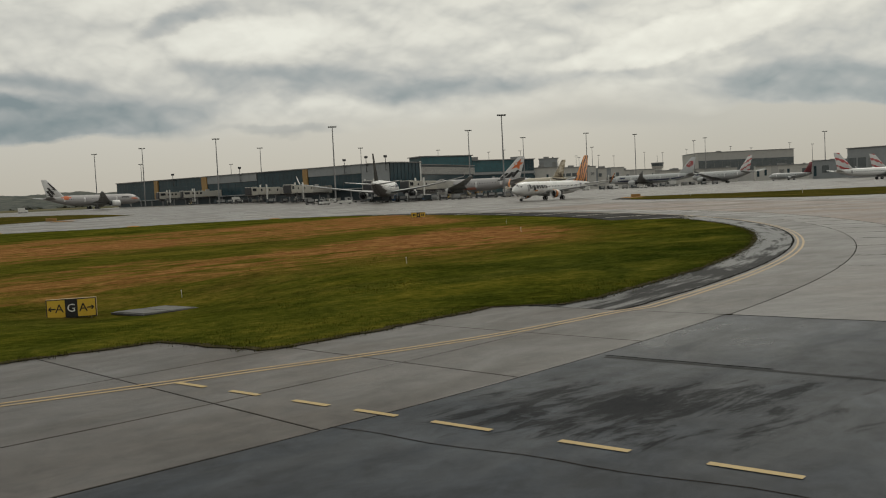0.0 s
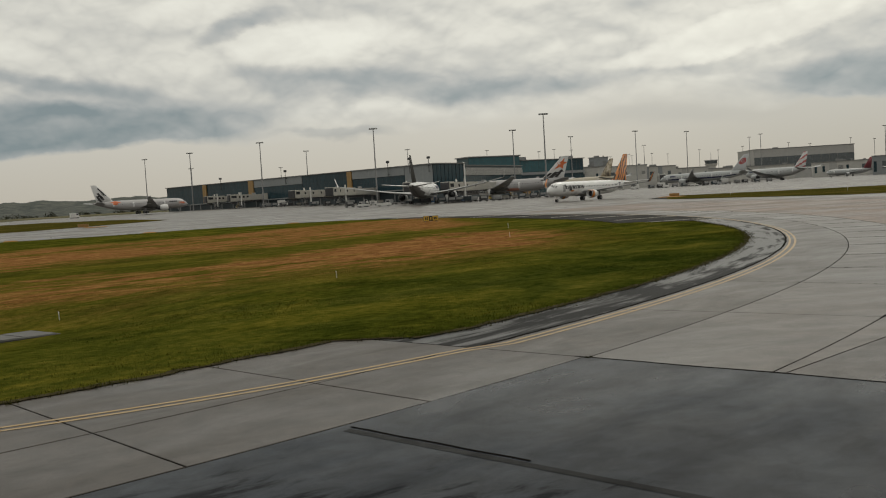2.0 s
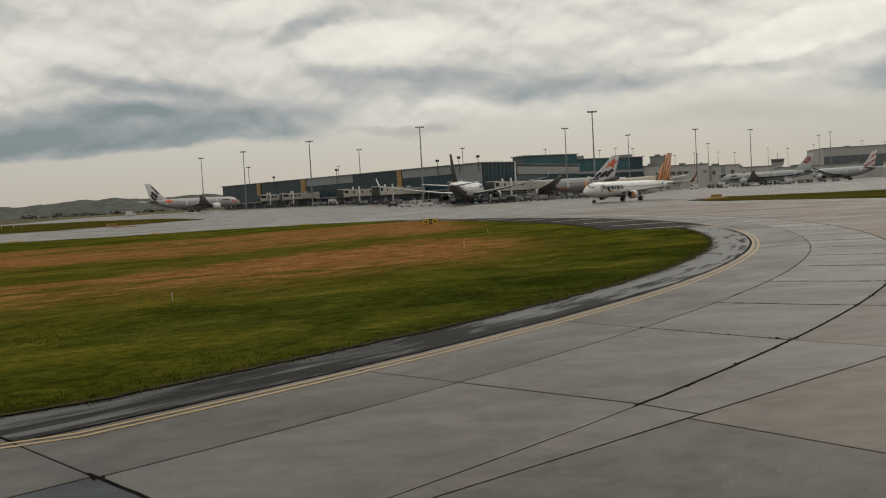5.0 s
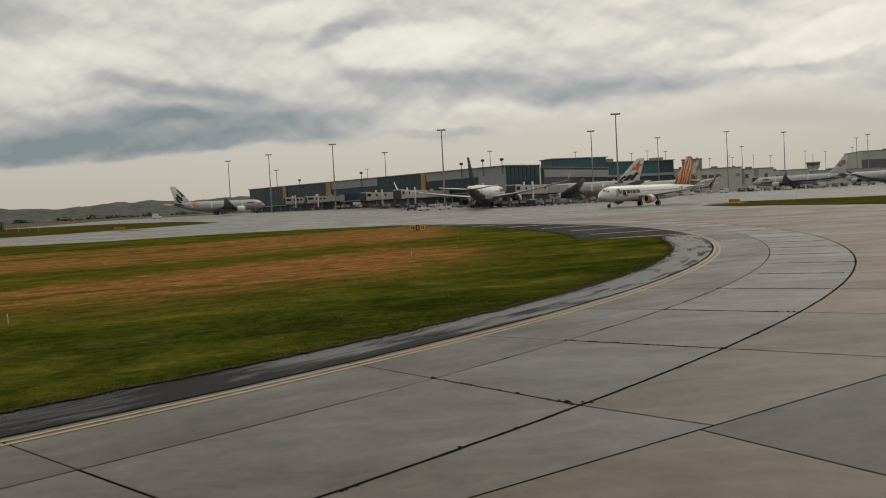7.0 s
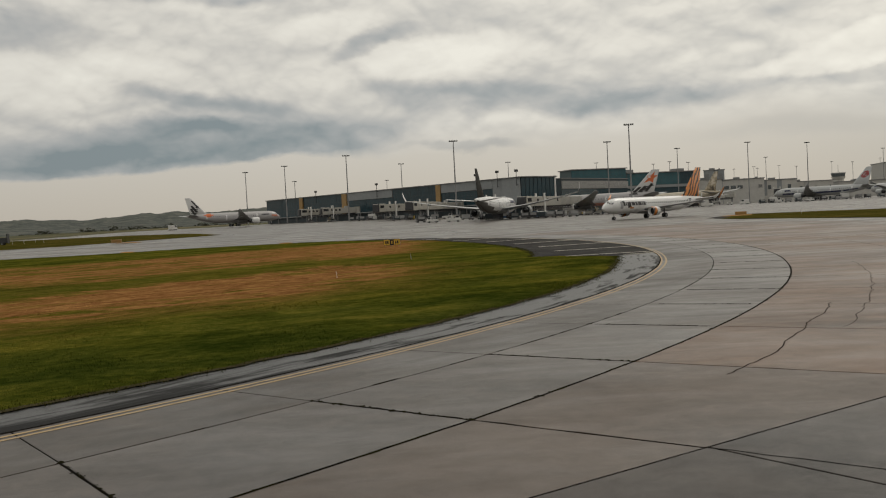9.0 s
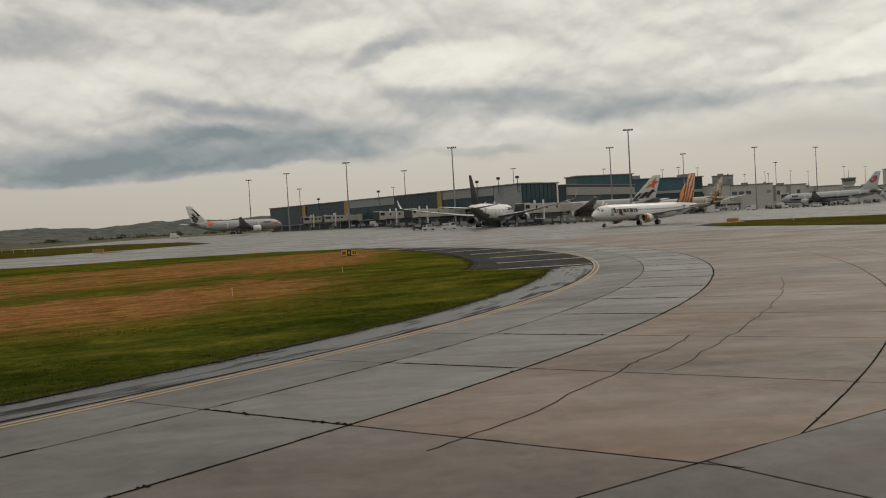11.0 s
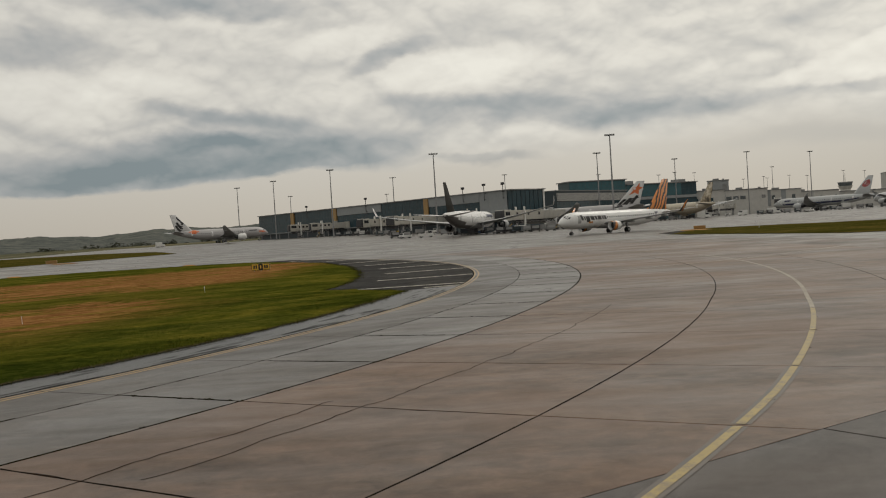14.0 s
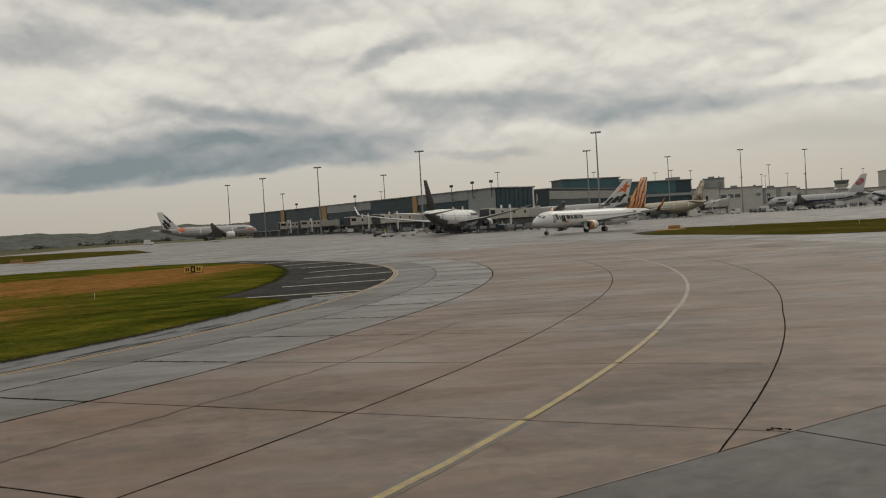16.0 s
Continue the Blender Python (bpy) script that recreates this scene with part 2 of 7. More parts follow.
def wet_concrete(name, light, dark, rough_lo, rough_hi, stain=0.5, rust=None, spec=0.5, pool=0.5, drift=-46.0, spread=0.062, spill=None):
    """Damp concrete: broad soft tones, faint drag marks along the roll, oil spots, glossy wet films."""
    s = Shader(name)
    info = s.node("ShaderNodeObjectInfo").outputs["Random"]
    large = s.noise(0.10, 4, 0.55, (1, 1, 1), 0, distort=0.6)
    streak = s.noise(0.6, 6, 0.60, (0.40, 1.1, 1), drift, distort=0.7)
    cloudy = s.noise(1.5, 6, 0.66, (0.7, 1, 1), drift, shift=(2, 8, 0), distort=0.5)
    grain = s.noise(16.0, 5, 0.72)
    tone = s.math("ADD", s.math("MULTIPLY", large, 0.42), s.math("ADD", s.math("MULTIPLY", streak, 0.20), s.math("ADD", s.math("MULTIPLY", cloudy, 0.24), s.math("MULTIPLY", grain, 0.14))))
    col = s.mix(s.ramp(tone, ((0.5 - spread, 0.0), (0.5 + spread, 1.0))), dark, light)
    slab_tone = s.ramp(info, ((0.0, 0.93), (1.0, 1.06)))
    col = s.mix(1.0, col, slab_tone, "MULTIPLY")
    blot = s.ramp(s.noise(0.5, 6, 0.62, (0.55, 1, 1), drift, shift=(3, 1, 0), distort=0.6), ((0.55, 0.0), (0.74, 1.0)))
    col = s.mix(s.math("MULTIPLY", blot, stain), col, tuple(c * 0.5 for c in dark))
    spot = s.ramp(s.noise(2.2, 3, 0.6, (0.4, 1, 1), drift, shift=(1, 5, 0)), ((0.70, 0.0), (0.76, 1.0)))
    col = s.mix(s.math("MULTIPLY", spot, 0.5), col, tuple(c * 0.4 for c in dark))
    damp = s.ramp(s.noise(0.42, 7, 0.66, shift=(6, 2, 0), distort=0.8), ((0.50, 0.0), (0.56, 1.0)))
    col = s.mix(s.math("MULTIPLY", damp, 0.36), col, dark)
    scuff = s.ramp(s.noise(0.7, 6, 0.7, (0.12, 1.6, 1), drift + 14, shift=(8, 3, 0)), ((0.64, 0.0), (0.72, 1.0)))
    col = s.mix(s.math("MULTIPLY", scuff, 0.35), col, tuple(min(1.0, c * 1.5) for c in light))
    # worn skin: close mottling, pale dried rims and small dark dabs
    mottle = s.noise(1.9, 8, 0.68, (0.9, 1, 1), drift, shift=(5, 9, 0), distort=0.7)
    col = s.mix(1.0, col, s.ramp(mottle, ((0.36, 0.72), (0.50, 0.98), (0.64, 1.26))), "MULTIPLY")
    dab = s.ramp(s.noise(1.5, 3, 0.6, (0.45, 1.3, 1), drift + 30, shift=(11, 2, 0), distort=0.4), ((0.70, 0.0), (0.735, 1.0)))
    col = s.mix(s.math("MULTIPLY", dab, 0.6), col, tuple(c * 0.35 for c in dark))
    spec = s.math("MULTIPLY", s.ramp(s.math("ADD", s.math("MULTIPLY", mottle, 0.55), s.math("MULTIPLY", cloudy, 0.45)), ((0.36, 0.70), (0.50, 1.0), (0.64, 1.28))), spec)
    if spill:
        # an oil spill round one spot, torn into streaks
        sp = s.node("ShaderNodeSeparateXYZ")
        s.link(s.place(), sp.inputs[0])
        du, dv = s.math("SUBTRACT", sp.outputs[0], spill[0]), s.math("SUBTRACT", sp.outputs[1], spill[1])
        far = s.math("SQRT", s.math("ADD", s.math("MULTIPLY", s.math("MULTIPLY", du, du), 0.16), s.math("MULTIPLY", s.math("MULTIPLY", dv, dv), 0.45)))
        torn = s.noise(1.5, 8, 0.72, (0.36, 1.3, 1), -40, shift=(4, 4, 0), distort=0.4)
        oil = s.ramp(s.math("SUBTRACT", torn, s.math("MULTIPLY", far, 0.135)), ((0.33, 0.0), (0.43, 1.0)))
        col = s.mix(s.math("MULTIPLY", oil, 0.95), col, tuple(c * 0.4 for c in dark))
        spec = s.math("MULTIPLY", spec, s.ramp(oil, ((0.0, 1.0), (1.0, 0.22))))
    if rust:
        r = s.ramp(s.noise(0.12, 4, 0.55, shift=(9, 4, 0)), ((0.42, 0.0), (0.62, 1.0)))
        col = s.mix(s.math("MULTIPLY", r, 0.6), col, rust)
    wet = s.math("ADD", s.math("MULTIPLY", s.noise(0.16, 4, 0.55, (0.6, 1.0, 1), drift, shift=(5, 7, 0)), 0.6), s.math("MULTIPLY", s.noise(0.8, 5, 0.6, (0.35, 1.0, 1), drift, shift=(2, 3, 0), distort=0.5), 0.4))
    gloss = s.ramp(wet, ((pool - 0.14, rough_lo), (pool + 0.14, rough_hi)))
    bump = s.math("ADD", s.math("MULTIPLY", grain, 0.6), s.math("MULTIPLY", s.noise(70.0, 2), 0.4))
    return s.set(col, gloss, bump=bump, depth=0.003, spec=spec)


M = {}
M["concrete_edge"] = wet_concrete("wet_edge_concrete", (0.045, 0.032, 0.021), (0.026, 0.018, 0.012), 0.28, 0.50, 0.45, spec=0.36)
M["concrete_grey"] = wet_concrete("wet_grey_concrete", (0.060, 0.043, 0.030), (0.035, 0.025, 0.018), 0.27, 0.48, 0.50, spec=0.58, drift=-14.0)
M["concrete_brown"] = wet_concrete("wet_brown_concrete", (0.134, 0.077, 0.043), (0.064, 0.036, 0.020), 0.32, 0.56, 0.50, (0.145, 0.076, 0.038), spec=0.38, drift=-12.0)
M["concrete_tan"] = wet_concrete("wet_tan_concrete", (0.082, 0.056, 0.037), (0.046, 0.031, 0.021), 0.30, 0.54, 0.48, (0.094, 0.058, 0.034), spec=0.44, drift=-13.0)
M["concrete_dark"] = wet_concrete("wet_dark_brown_concrete", (0.118, 0.080, 0.055), (0.048, 0.034, 0.025), 0.30, 0.54, 0.80, (0.110, 0.070, 0.045), spec=0.24, drift=-8.0)
M["concrete_smooth"] = wet_concrete("wet_smooth_concrete", (0.062, 0.052, 0.045), (0.033, 0.028, 0.025), 0.24, 0.42, 0.35, (0.070, 0.050, 0.037), spec=0.18)
M["concrete_far"] = wet_concrete("wet_apron_concrete", (0.122, 0.104, 0.086), (0.069, 0.061, 0.053), 0.26, 0.52, 0.5, spec=0.43)
# blue of the reflected sky is mixed into the asphalt's base colour
M["asphalt"] = wet_concrete("wet_asphalt", (0.014, 0.022, 0.035), (0.0025, 0.006, 0.0125), 0.24, 0.50, 0.85, spec=0.10, spill=(3.0, 14.8))


def shoulder_asphalt():
    """Thin wet asphalt: sheets of standing water broken by long dark scabs along the bend."""
    s = Shader("wet_shoulder_asphalt")
    sp = s.node("ShaderNodeSeparateXYZ")
    s.link(s.place(), sp.inputs[0])
    dx, dy = s.math("SUBTRACT", sp.outputs[0], -74.0), s.math("SUBTRACT", sp.outputs[1], 89.6)
    r = s.math("SQRT", s.math("ADD", s.math("MULTIPLY", dx, dx), s.math("MULTIPLY", dy, dy)))
    arc = s.math("MULTIPLY", s.math("ARCTAN2", dy, dx), 99.0)
    cb = s.node("ShaderNodeCombineXYZ")
    s.link(s.math("MULTIPLY", r, 1.7), cb.inputs[0])
    s.link(s.math("MULTIPLY", arc, 0.26), cb.inputs[1])
    n = s.node("ShaderNodeTexNoise")
    n.inputs["Scale"].default_value, n.inputs["Detail"].default_value, n.inputs["Roughness"].default_value, n.inputs["Distortion"].default_value = 0.8, 6, 0.62, 0.5
    s.link(cb.outputs[0], n.inputs["Vector"])
    # more scabs towards the painted line and the joint, and towards the start of the bend
    edge = s.math("MULTIPLY", s.math("SUBTRACT", r, 99.6), 0.05)
    worn = s.ramp(s.math("MULTIPLY", arc, -0.01), ((0.40, 0.0), (0.50, 0.13)))
    scab = s.ramp(s.math("ADD", n.outputs["Fac"], s.math("ADD", edge, worn)), ((0.55, 0.0), (0.67, 1.0)))
    grain = s.noise(18.0, 4, 0.7)
    mott = s.math("ADD", s.math("MULTIPLY", grain, 0.4), s.math("MULTIPLY", s.noise(2.4, 6, 0.68, (0.5, 1, 1), -46, distort=0.5), 0.6))
    col = s.mix(s.ramp(mott, ((0.36, 0.0), (0.62, 1.0))), (0.007, 0.007, 0.0075), (0.024, 0.0235, 0.023))
    col = s.mix(scab, col, (0.009, 0.009, 0.009))
    return s.set(col, s.ramp(scab, ((0.0, 0.30), (1.0, 0.62))), bump=grain, depth=0.004, spec=s.ramp(scab, ((0.0, 0.16), (1.0, 0.075))))


M["asphalt_shoulder"] = shoulder_asphalt()
M["asphalt_striped"] = wet_concrete("dull_striped_asphalt", (0.060, 0.057, 0.053), (0.026, 0.025, 0.024), 0.75, 0.95, 0.7, spec=0.04)


def plain(name, color, rough=0.5, metal=0.0, vary=0.12, scale=1.5, bump=0.0, spec=None, own=True):
    s = Shader(name)
    n = s.noise(scale, 5, 0.6, own=own)
    f = s.noise(scale * 14, 3, 0.6, own=own)
    v = s.math("ADD", s.math("MULTIPLY", n, 0.7), s.math("MULTIPLY", f, 0.3))
    lo, hi = tuple(c * (1 - vary) for c in color), tuple(min(1, c * (1 + vary)) for c in color)
    col = s.mix(s.ramp(v, ((0.3, 0.0), (0.7, 1.0))), lo, hi)
    r = s.ramp(v, ((0.3, max(0.03, rough - 0.08)), (0.7, min(1, rough + 0.08))))
    return s.set(col, r, metal, bump=f if bump else None, depth=bump or 0.01, spec=spec)


def worn_paint(name, color, under, wear):
    s = Shader(name)
    n = s.noise(3.0, 7, 0.72)
    f = s.noise(40.0, 3, 0.6)
    chips = s.ramp(s.math("ADD", s.math("MULTIPLY", n, 0.75), s.math("MULTIPLY", f, 0.25)), ((wear, 1.0), (wear + 0.10, 0.0)))
    tint = s.mix(s.noise(0.7, 4, 0.6), tuple(c * 0.75 for c in color), color)
    return s.set(s.mix(chips, tint, under), 0.42, bump=f, depth=0.002)


M["joint"] = plain("dark_joint_sealant", (0.010, 0.009, 0.008), 1.0, vary=0.3, scale=4, bump=0.01, spec=0.02, own=False)
M["crack"] = plain("brown_crack_filler", (0.024, 0.017, 0.012), 1.0, vary=0.5, scale=3, spec=0.02, own=False)
M["yellow_line"] = worn_paint("worn_yellow_paint", (0.43, 0.27, 0.085), (0.20, 0.145, 0.075), 0.38)
M["yellow_centre"] = worn_paint("faded_yellow_paint", (0.42, 0.305, 0.085), (0.21, 0.16, 0.09), 0.42)
M["pale_centre"] = worn_paint("bleached_line_paint", (0.44, 0.39, 0.28), (0.22, 0.17, 0.12), 0.48)
M["yellow_dash"] = worn_paint("fresh_yellow_paint", (0.47, 0.32, 0.095), (0.3, 0.2, 0.07), 0.32)
M["pale_stripe"] = worn_paint("pale_stripe_paint", (0.48, 0.43, 0.32), (0.12, 0.11, 0.10), 0.38)
M["border_paint"] = worn_paint("grey_border_paint", (0.074, 0.073, 0.074), (0.10, 0.078, 0.058), 0.50)


def grass_color(s, blades):
    """Green turf with two mown swathes of dead grass running along the taxiway."""
    pos = s.place()
    sp = s.node("ShaderNodeSeparateXYZ")
    s.link(pos, sp.inputs[0])
    u = s.math("ADD", s.math("MULTIPLY", sp.outputs[0], -0.771), s.math("MULTIPLY", sp.outputs[1], 0.637))
    v = s.math("ADD", s.math("MULTIPLY", sp.outputs[0], 0.637), s.math("MULTIPLY", sp.outputs[1], 0.771))
    wob = s.math("MULTIPLY", s.math("SUBTRACT", s.noise(0.06, 6, 0.68, (1, 1, 1), 0, distort=1.0), 0.5), 26.0)
    fray = s.math("MULTIPLY", s.math("SUBTRACT", s.noise(0.6, 7, 0.72, (0.35, 1.2, 1), -50.4, distort=0.8), 0.5), 16.0)
    uu = s.math("ADD", u, s.math("ADD", wob, fray))
    band = s.ramp(s.math("DIVIDE", uu, 120.0), ((0.235, 0.0), (0.275, 0.30), (0.31, 0.45), (0.335, 1.0), (0.435, 1.0), (0.47, 0.12), (0.555, 0.12), (0.60, 1.0), (0.87, 1.0), (0.92, 0.0)))
    vv = s.math("ADD", v, s.math("ADD", s.math("MULTIPLY", wob, 0.6), fray))
    end = s.ramp(s.math("DIVIDE", s.math("SUBTRACT", vv, s.math("MULTIPLY", u, 0.82)), 100.0), ((0.28, 1.0), (0.40, 0.0)))
    start = s.ramp(s.math("DIVIDE", s.math("ADD", v, fray), 100.0), ((0.12, 0.35), (0.42, 1.0)))
    mott = s.ramp(s.math("ADD", s.math("MULTIPLY", s.noise(0.5, 7, 0.72, (0.32, 1.1, 1), -50.4, shift=(7, 2, 0), distort=0.8), 0.6), s.math("MULTIPLY", s.noise(0.05, 5, 0.6, (0.5, 1.4, 1), -50.4, shift=(1, 6, 0)), 0.4)), ((0.42, 0.10), (0.49, 0.55), (0.57, 1.0)))
    band = s.math("MULTIPLY", s.math("MULTIPLY", band, s.math("MULTIPLY", end, start)), mott)
    lush = s.noise(0.16, 6, 0.66, (0.7, 1, 1), -45, shift=(4, 0, 0))
    tuft = s.noise(2.8, 6, 0.7, distort=0.4)
    swath = s.noise(0.8, 7, 0.70, (0.45, 1.0, 1), -50.4, distort=1.2)
    clump = s.noise(0.55, 7, 0.7, (0.6, 1.1, 1), -50.4, shift=(9, 5, 0), distort=0.8)
    g = s.math("ADD", s.math("MULTIPLY", lush, 0.34), s.math("ADD", s.math("MULTIPLY", tuft, 0.30), s.math("ADD", s.math("MULTIPLY", swath, 0.08), s.math("MULTIPLY", clump, 0.28))))
    green = s.ramp(g, ((0.39, (0.030, 0.034, 0.005)), (0.46, (0.054, 0.062, 0.008)), (0.53, (0.104, 0.100, 0.015)), (0.62, (0.20, 0.165, 0.030))))
    patch = s.noise(0.21, 4, 0.6, (0.6, 1.1, 1), -50.4, shift=(4, 17, 0), distort=1.0)
    green = s.mix(1.0, green, s.ramp(patch, ((0.36, (0.60, 0.68, 0.66)), (0.50, (0.84, 0.87, 0.80)), (0.64, (1.12, 1.05, 0.95)))), "MULTIPLY")
    # a damp lush swathe beside the bend
    rich = s.math("MULTIPLY", s.ramp(s.math("DIVIDE", s.math("ADD", v, s.math("MULTIPLY", fray, 0.6)), 100.0), ((0.30, 0.0), (0.36, 1.0), (0.60, 1.0), (0.75, 0.0))), s.ramp(s.math("DIVIDE", s.math("ADD", u, s.math("MULTIPLY", fray, 0.4)), 100.0), ((0.22, 1.0), (0.32, 0.0))))
    green = s.mix(rich, green, s.mix(1.0, green, (0.68, 0.76, 0.80), "MULTIPLY"))
    dead = s.ramp(s.math("ADD", s.math("MULTIPLY", tuft, 0.4), s.math("MULTIPLY", swath, 0.6)), ((0.36, (0.095, 0.040, 0.013)), (0.50, (0.24, 0.112, 0.040)), (0.64, (0.40, 0.22, 0.078))))
    tan = s.ramp(s.math("ADD", s.math("MULTIPLY", tuft, 0.4), s.math("MULTIPLY", swath, 0.6)), ((0.38, (0.09, 0.063, 0.012)), (0.62, (0.24, 0.145, 0.036))))
    col = s.mix(s.ramp(band, ((0.0, 0.0), (0.5, 1.0))), green, tan)
    return s.mix(s.ramp(band, ((0.28, 0.0), (0.70, 1.0))), col, dead), tuft


def turf(name, blades=False):
    s = Shader(name)
    col, tuft = grass_color(s, blades)
    if blades:
        isl = s.node("ShaderNodeNewGeometry").outputs["Random Per Island"]
        col = s.mix(1.0, col, s.ramp(isl, ((0.0, 1.0), (0.8, 1.5), (1.0, 2.3))), "MULTIPLY")
        return s.set(col, 0.9, spec=0.0)
    return s.set(col, 0.9, bump=s.math("ADD", tuft, s.noise(14.0, 3)), depth=0.06, spec=0.0)


M["turf"] = turf("mown_turf")
M["blades"] = turf("grass_blades", True)
s = Shader("withered_edge_grass")
isl = s.node("ShaderNodeNewGeometry").outputs["Random Per Island"]
M["edge_blades"] = s.set(s.ramp(isl, ((0.0, (0.030, 0.030, 0.008)), (0.5, (0.052, 0.054, 0.012)), (0.85, (0.080, 0.078, 0.018)), (1.0, (0.13, 0.12, 0.035)))), 0.9, spec=0.0)
s = Shader("rough_olive_turf")
mixed = s.math("ADD", s.math("MULTIPLY", s.noise(0.08, 6, 0.65), 0.5), s.math("MULTIPLY", s.noise(1.2, 6, 0.7), 0.5))
M["turf_far"] = s.set(s.ramp(mixed, ((0.36, (0.028, 0.030, 0.005)), (0.50, (0.060, 0.054, 0.011)), (0.64, (0.13, 0.092, 0.026)))), 0.9, bump=s.noise(3.0, 4), depth=0.1, spec=0.0)
s = Shader("far_grassland")
M["field"] = s.set(s.ramp(s.noise(0.012, 7, 0.65, (1, 0.35, 1)), ((0.36, (0.045, 0.050, 0.018)), (0.5, (0.085, 0.078, 0.034)), (0.62, (0.14, 0.115, 0.055)))), 0.9, bump=s.noise(1.0, 4), depth=0.1, spec=0.1)
# greens of the hills greyed and paled for the haze before them
s = Shader("wooded_hills")
M["hills"] = s.set(s.ramp(s.noise(0.035, 8, 0.75), ((0.38, (0.060, 0.069, 0.062)), (0.50, (0.095, 0.102, 0.092)), (0.62, (0.15, 0.148, 0.126)))), 0.95, bump=s.noise(0.06, 6), depth=2.5, spec=0.05)

# ---- mesh helpers ----
def part(name, bm, material, parent=None, label="", smooth=False):
    """Link a bmesh as one mesh object under a thing or a part."""
    me = bpy.data.meshes.new(name)
    bm.to_mesh(me)
    bm.free()
    me.materials.append(material)
    if smooth:
        for p in me.polygons:
            p.use_smooth = True
    ob = new(name, me)
    ob.parent = parent
    if label:
        ob["label"] = label
    return ob


def empty(name, m, label, category, group="", kind=""):
    ob = new(name)
    ob.matrix_basis = m
    return tagged(ob, label, category, group, kind)


def quad(bm, pts):
    return bm.faces.new([bm.verts.new(p) for p in pts])


def box(bm, x0, x1, y0, y1, z0, z1, m=None):
    v = [bm.verts.new((x, y, z)) for x in (x0, x1) for y in (y0, y1) for z in (z0, z1)]
    for f in ((0, 1, 3, 2), (4, 6, 7, 5), (0, 4, 5, 1), (2, 3, 7, 6), (0, 2, 6, 4), (1, 5, 7, 3)):
        bm.faces.new([v[i] for i in f])
    if m is not None:
        bmesh.ops.transform(bm, matrix=m, verts=v)
    return v


def soft_box(bm, x0, x1, y0, y1, z0, z1, r=0.05, m=None):
    t = bmesh.new()
    box(t, x0, x1, y0, y1, z0, z1)
    bmesh.ops.bevel(t, geom=t.edges[:], offset=r, segments=2, affect="EDGES", profile=0.5)
    merge(bm, t, m)


def merge(bm, other, m=None):
    if m is not None:
        bmesh.ops.transform(other, matrix=m, verts=other.verts)
    me = bpy.data.meshes.new("t")
    other.to_mesh(me)
    other.free()
    bm.from_mesh(me)
    bpy.data.meshes.remove(me)


def tube(bm, p, q, r0, r1=None, n=12, caps=True):
    """A round bar from p to q."""
    p, q = Vector(p), Vector(q)
    r1 = r0 if r1 is None else r1
    turn = (q - p).to_track_quat("Z", "Y").to_matrix()
    rings = []
    for c, r in ((p, r0), (q, r1)):
        rings.append([bm.verts.new(c + turn @ Vector((r * math.cos(a * math.tau / n), r * math.sin(a * math.tau / n), 0))) for a in range(n)])
    for i in range(n):
        bm.faces.new((rings[0][i], rings[0][(i + 1) % n], rings[1][(i + 1) % n], rings[1][i]))
    if caps:
        bm.faces.new(rings[0][::-1]), bm.faces.new(rings[1])


def loft(bm, rings, cap0=True, cap1=True):
    vs = [[bm.verts.new(p) for p in r] for r in rings]
    n = len(vs[0])
    for a, b in zip(vs, vs[1:]):
        for i in range(n):
            bm.faces.new((a[i], a[(i + 1) % n], b[(i + 1) % n], b[i]))
    if cap0:
        bm.faces.new(vs[0][::-1])
    if cap1:
        bm.faces.new(vs[-1])
    return vs


# ---- the lie of the land: flat by the taxiway, rising gently towards the terminal ----
def rise(x, y):
    u = min(y, 900.0) - 70.0
    r = 0.0 if u < -25 else (u if u > 25 else (u + 25) ** 2 / 100)
    dip = 0.68 * math.exp(-((x + 12.0) ** 2 + (y - 36.5) ** 2) / 32)     # drainage hollow in the grass
    return min(max(0.006 - 0.00004 * x, 0.0048), 0.0105) * r - dip


HUB = Vector((-74.0, 89.6))     # centre of the taxiway bend


def ring(r, deg):
    """A place on the bend, whose outer rows open out a little beyond its middle."""
    a = radians(deg)
    r += max(0.0, r - 101.0) * 0.00425 * max(0.0, deg + 6.0)
    return (HUB.x + r * math.cos(a), HUB.y + r * math.sin(a))


def steps(*runs):
    out = []
    for a, b, d in runs:
        n = max(1, round((b - a) / d))
        out += [a + (b - a) * i / n for i in range(n)]
    return out + [runs[-1][1]]


# one ground sheet to the horizon
xs = steps((-4200, -1000, 400), (-1000, -300, 50), (-300, -30, 15), (-30, 6, 2.4), (6, 300, 15), (300, 1000, 50), (1000, 3600, 400))
ys = steps((-1200, -100, 200), (-100, 20, 20), (20, 54, 2.4), (54, 100, 5), (100, 300, 20), (300, 1000, 50), (1000, 4200, 400))
bm = bmesh.new()
grid = [[bm.verts.new((x, y, rise(x, y) - (0.16 if math.hypot(x + 12, y - 36.5) < 10 else 0.045))) for x in xs] for y in ys]
for j in range(len(ys) - 1):
    for i in range(len(xs) - 1):
        f = bm.faces.new((grid[j][i], grid[j][i + 1], grid[j + 1][i + 1], grid[j + 1][i]))
        cx, cy = (xs[i] + xs[i + 1]) / 2, (ys[j] + ys[j + 1]) / 2
        f.material_index = 1 if cy > 1000 or (cy > 610 and cx < -225) or cx < -0.30 * cy - 130 or cx > 500 or cy < -120 else 0
        f.smooth = True
ground = part("ground", bm, M["concrete_far"])
ground.data.materials.append(M["field"])
tagged(ground, "wide wet concrete apron with grassland beyond it", "ground", kind="structure")

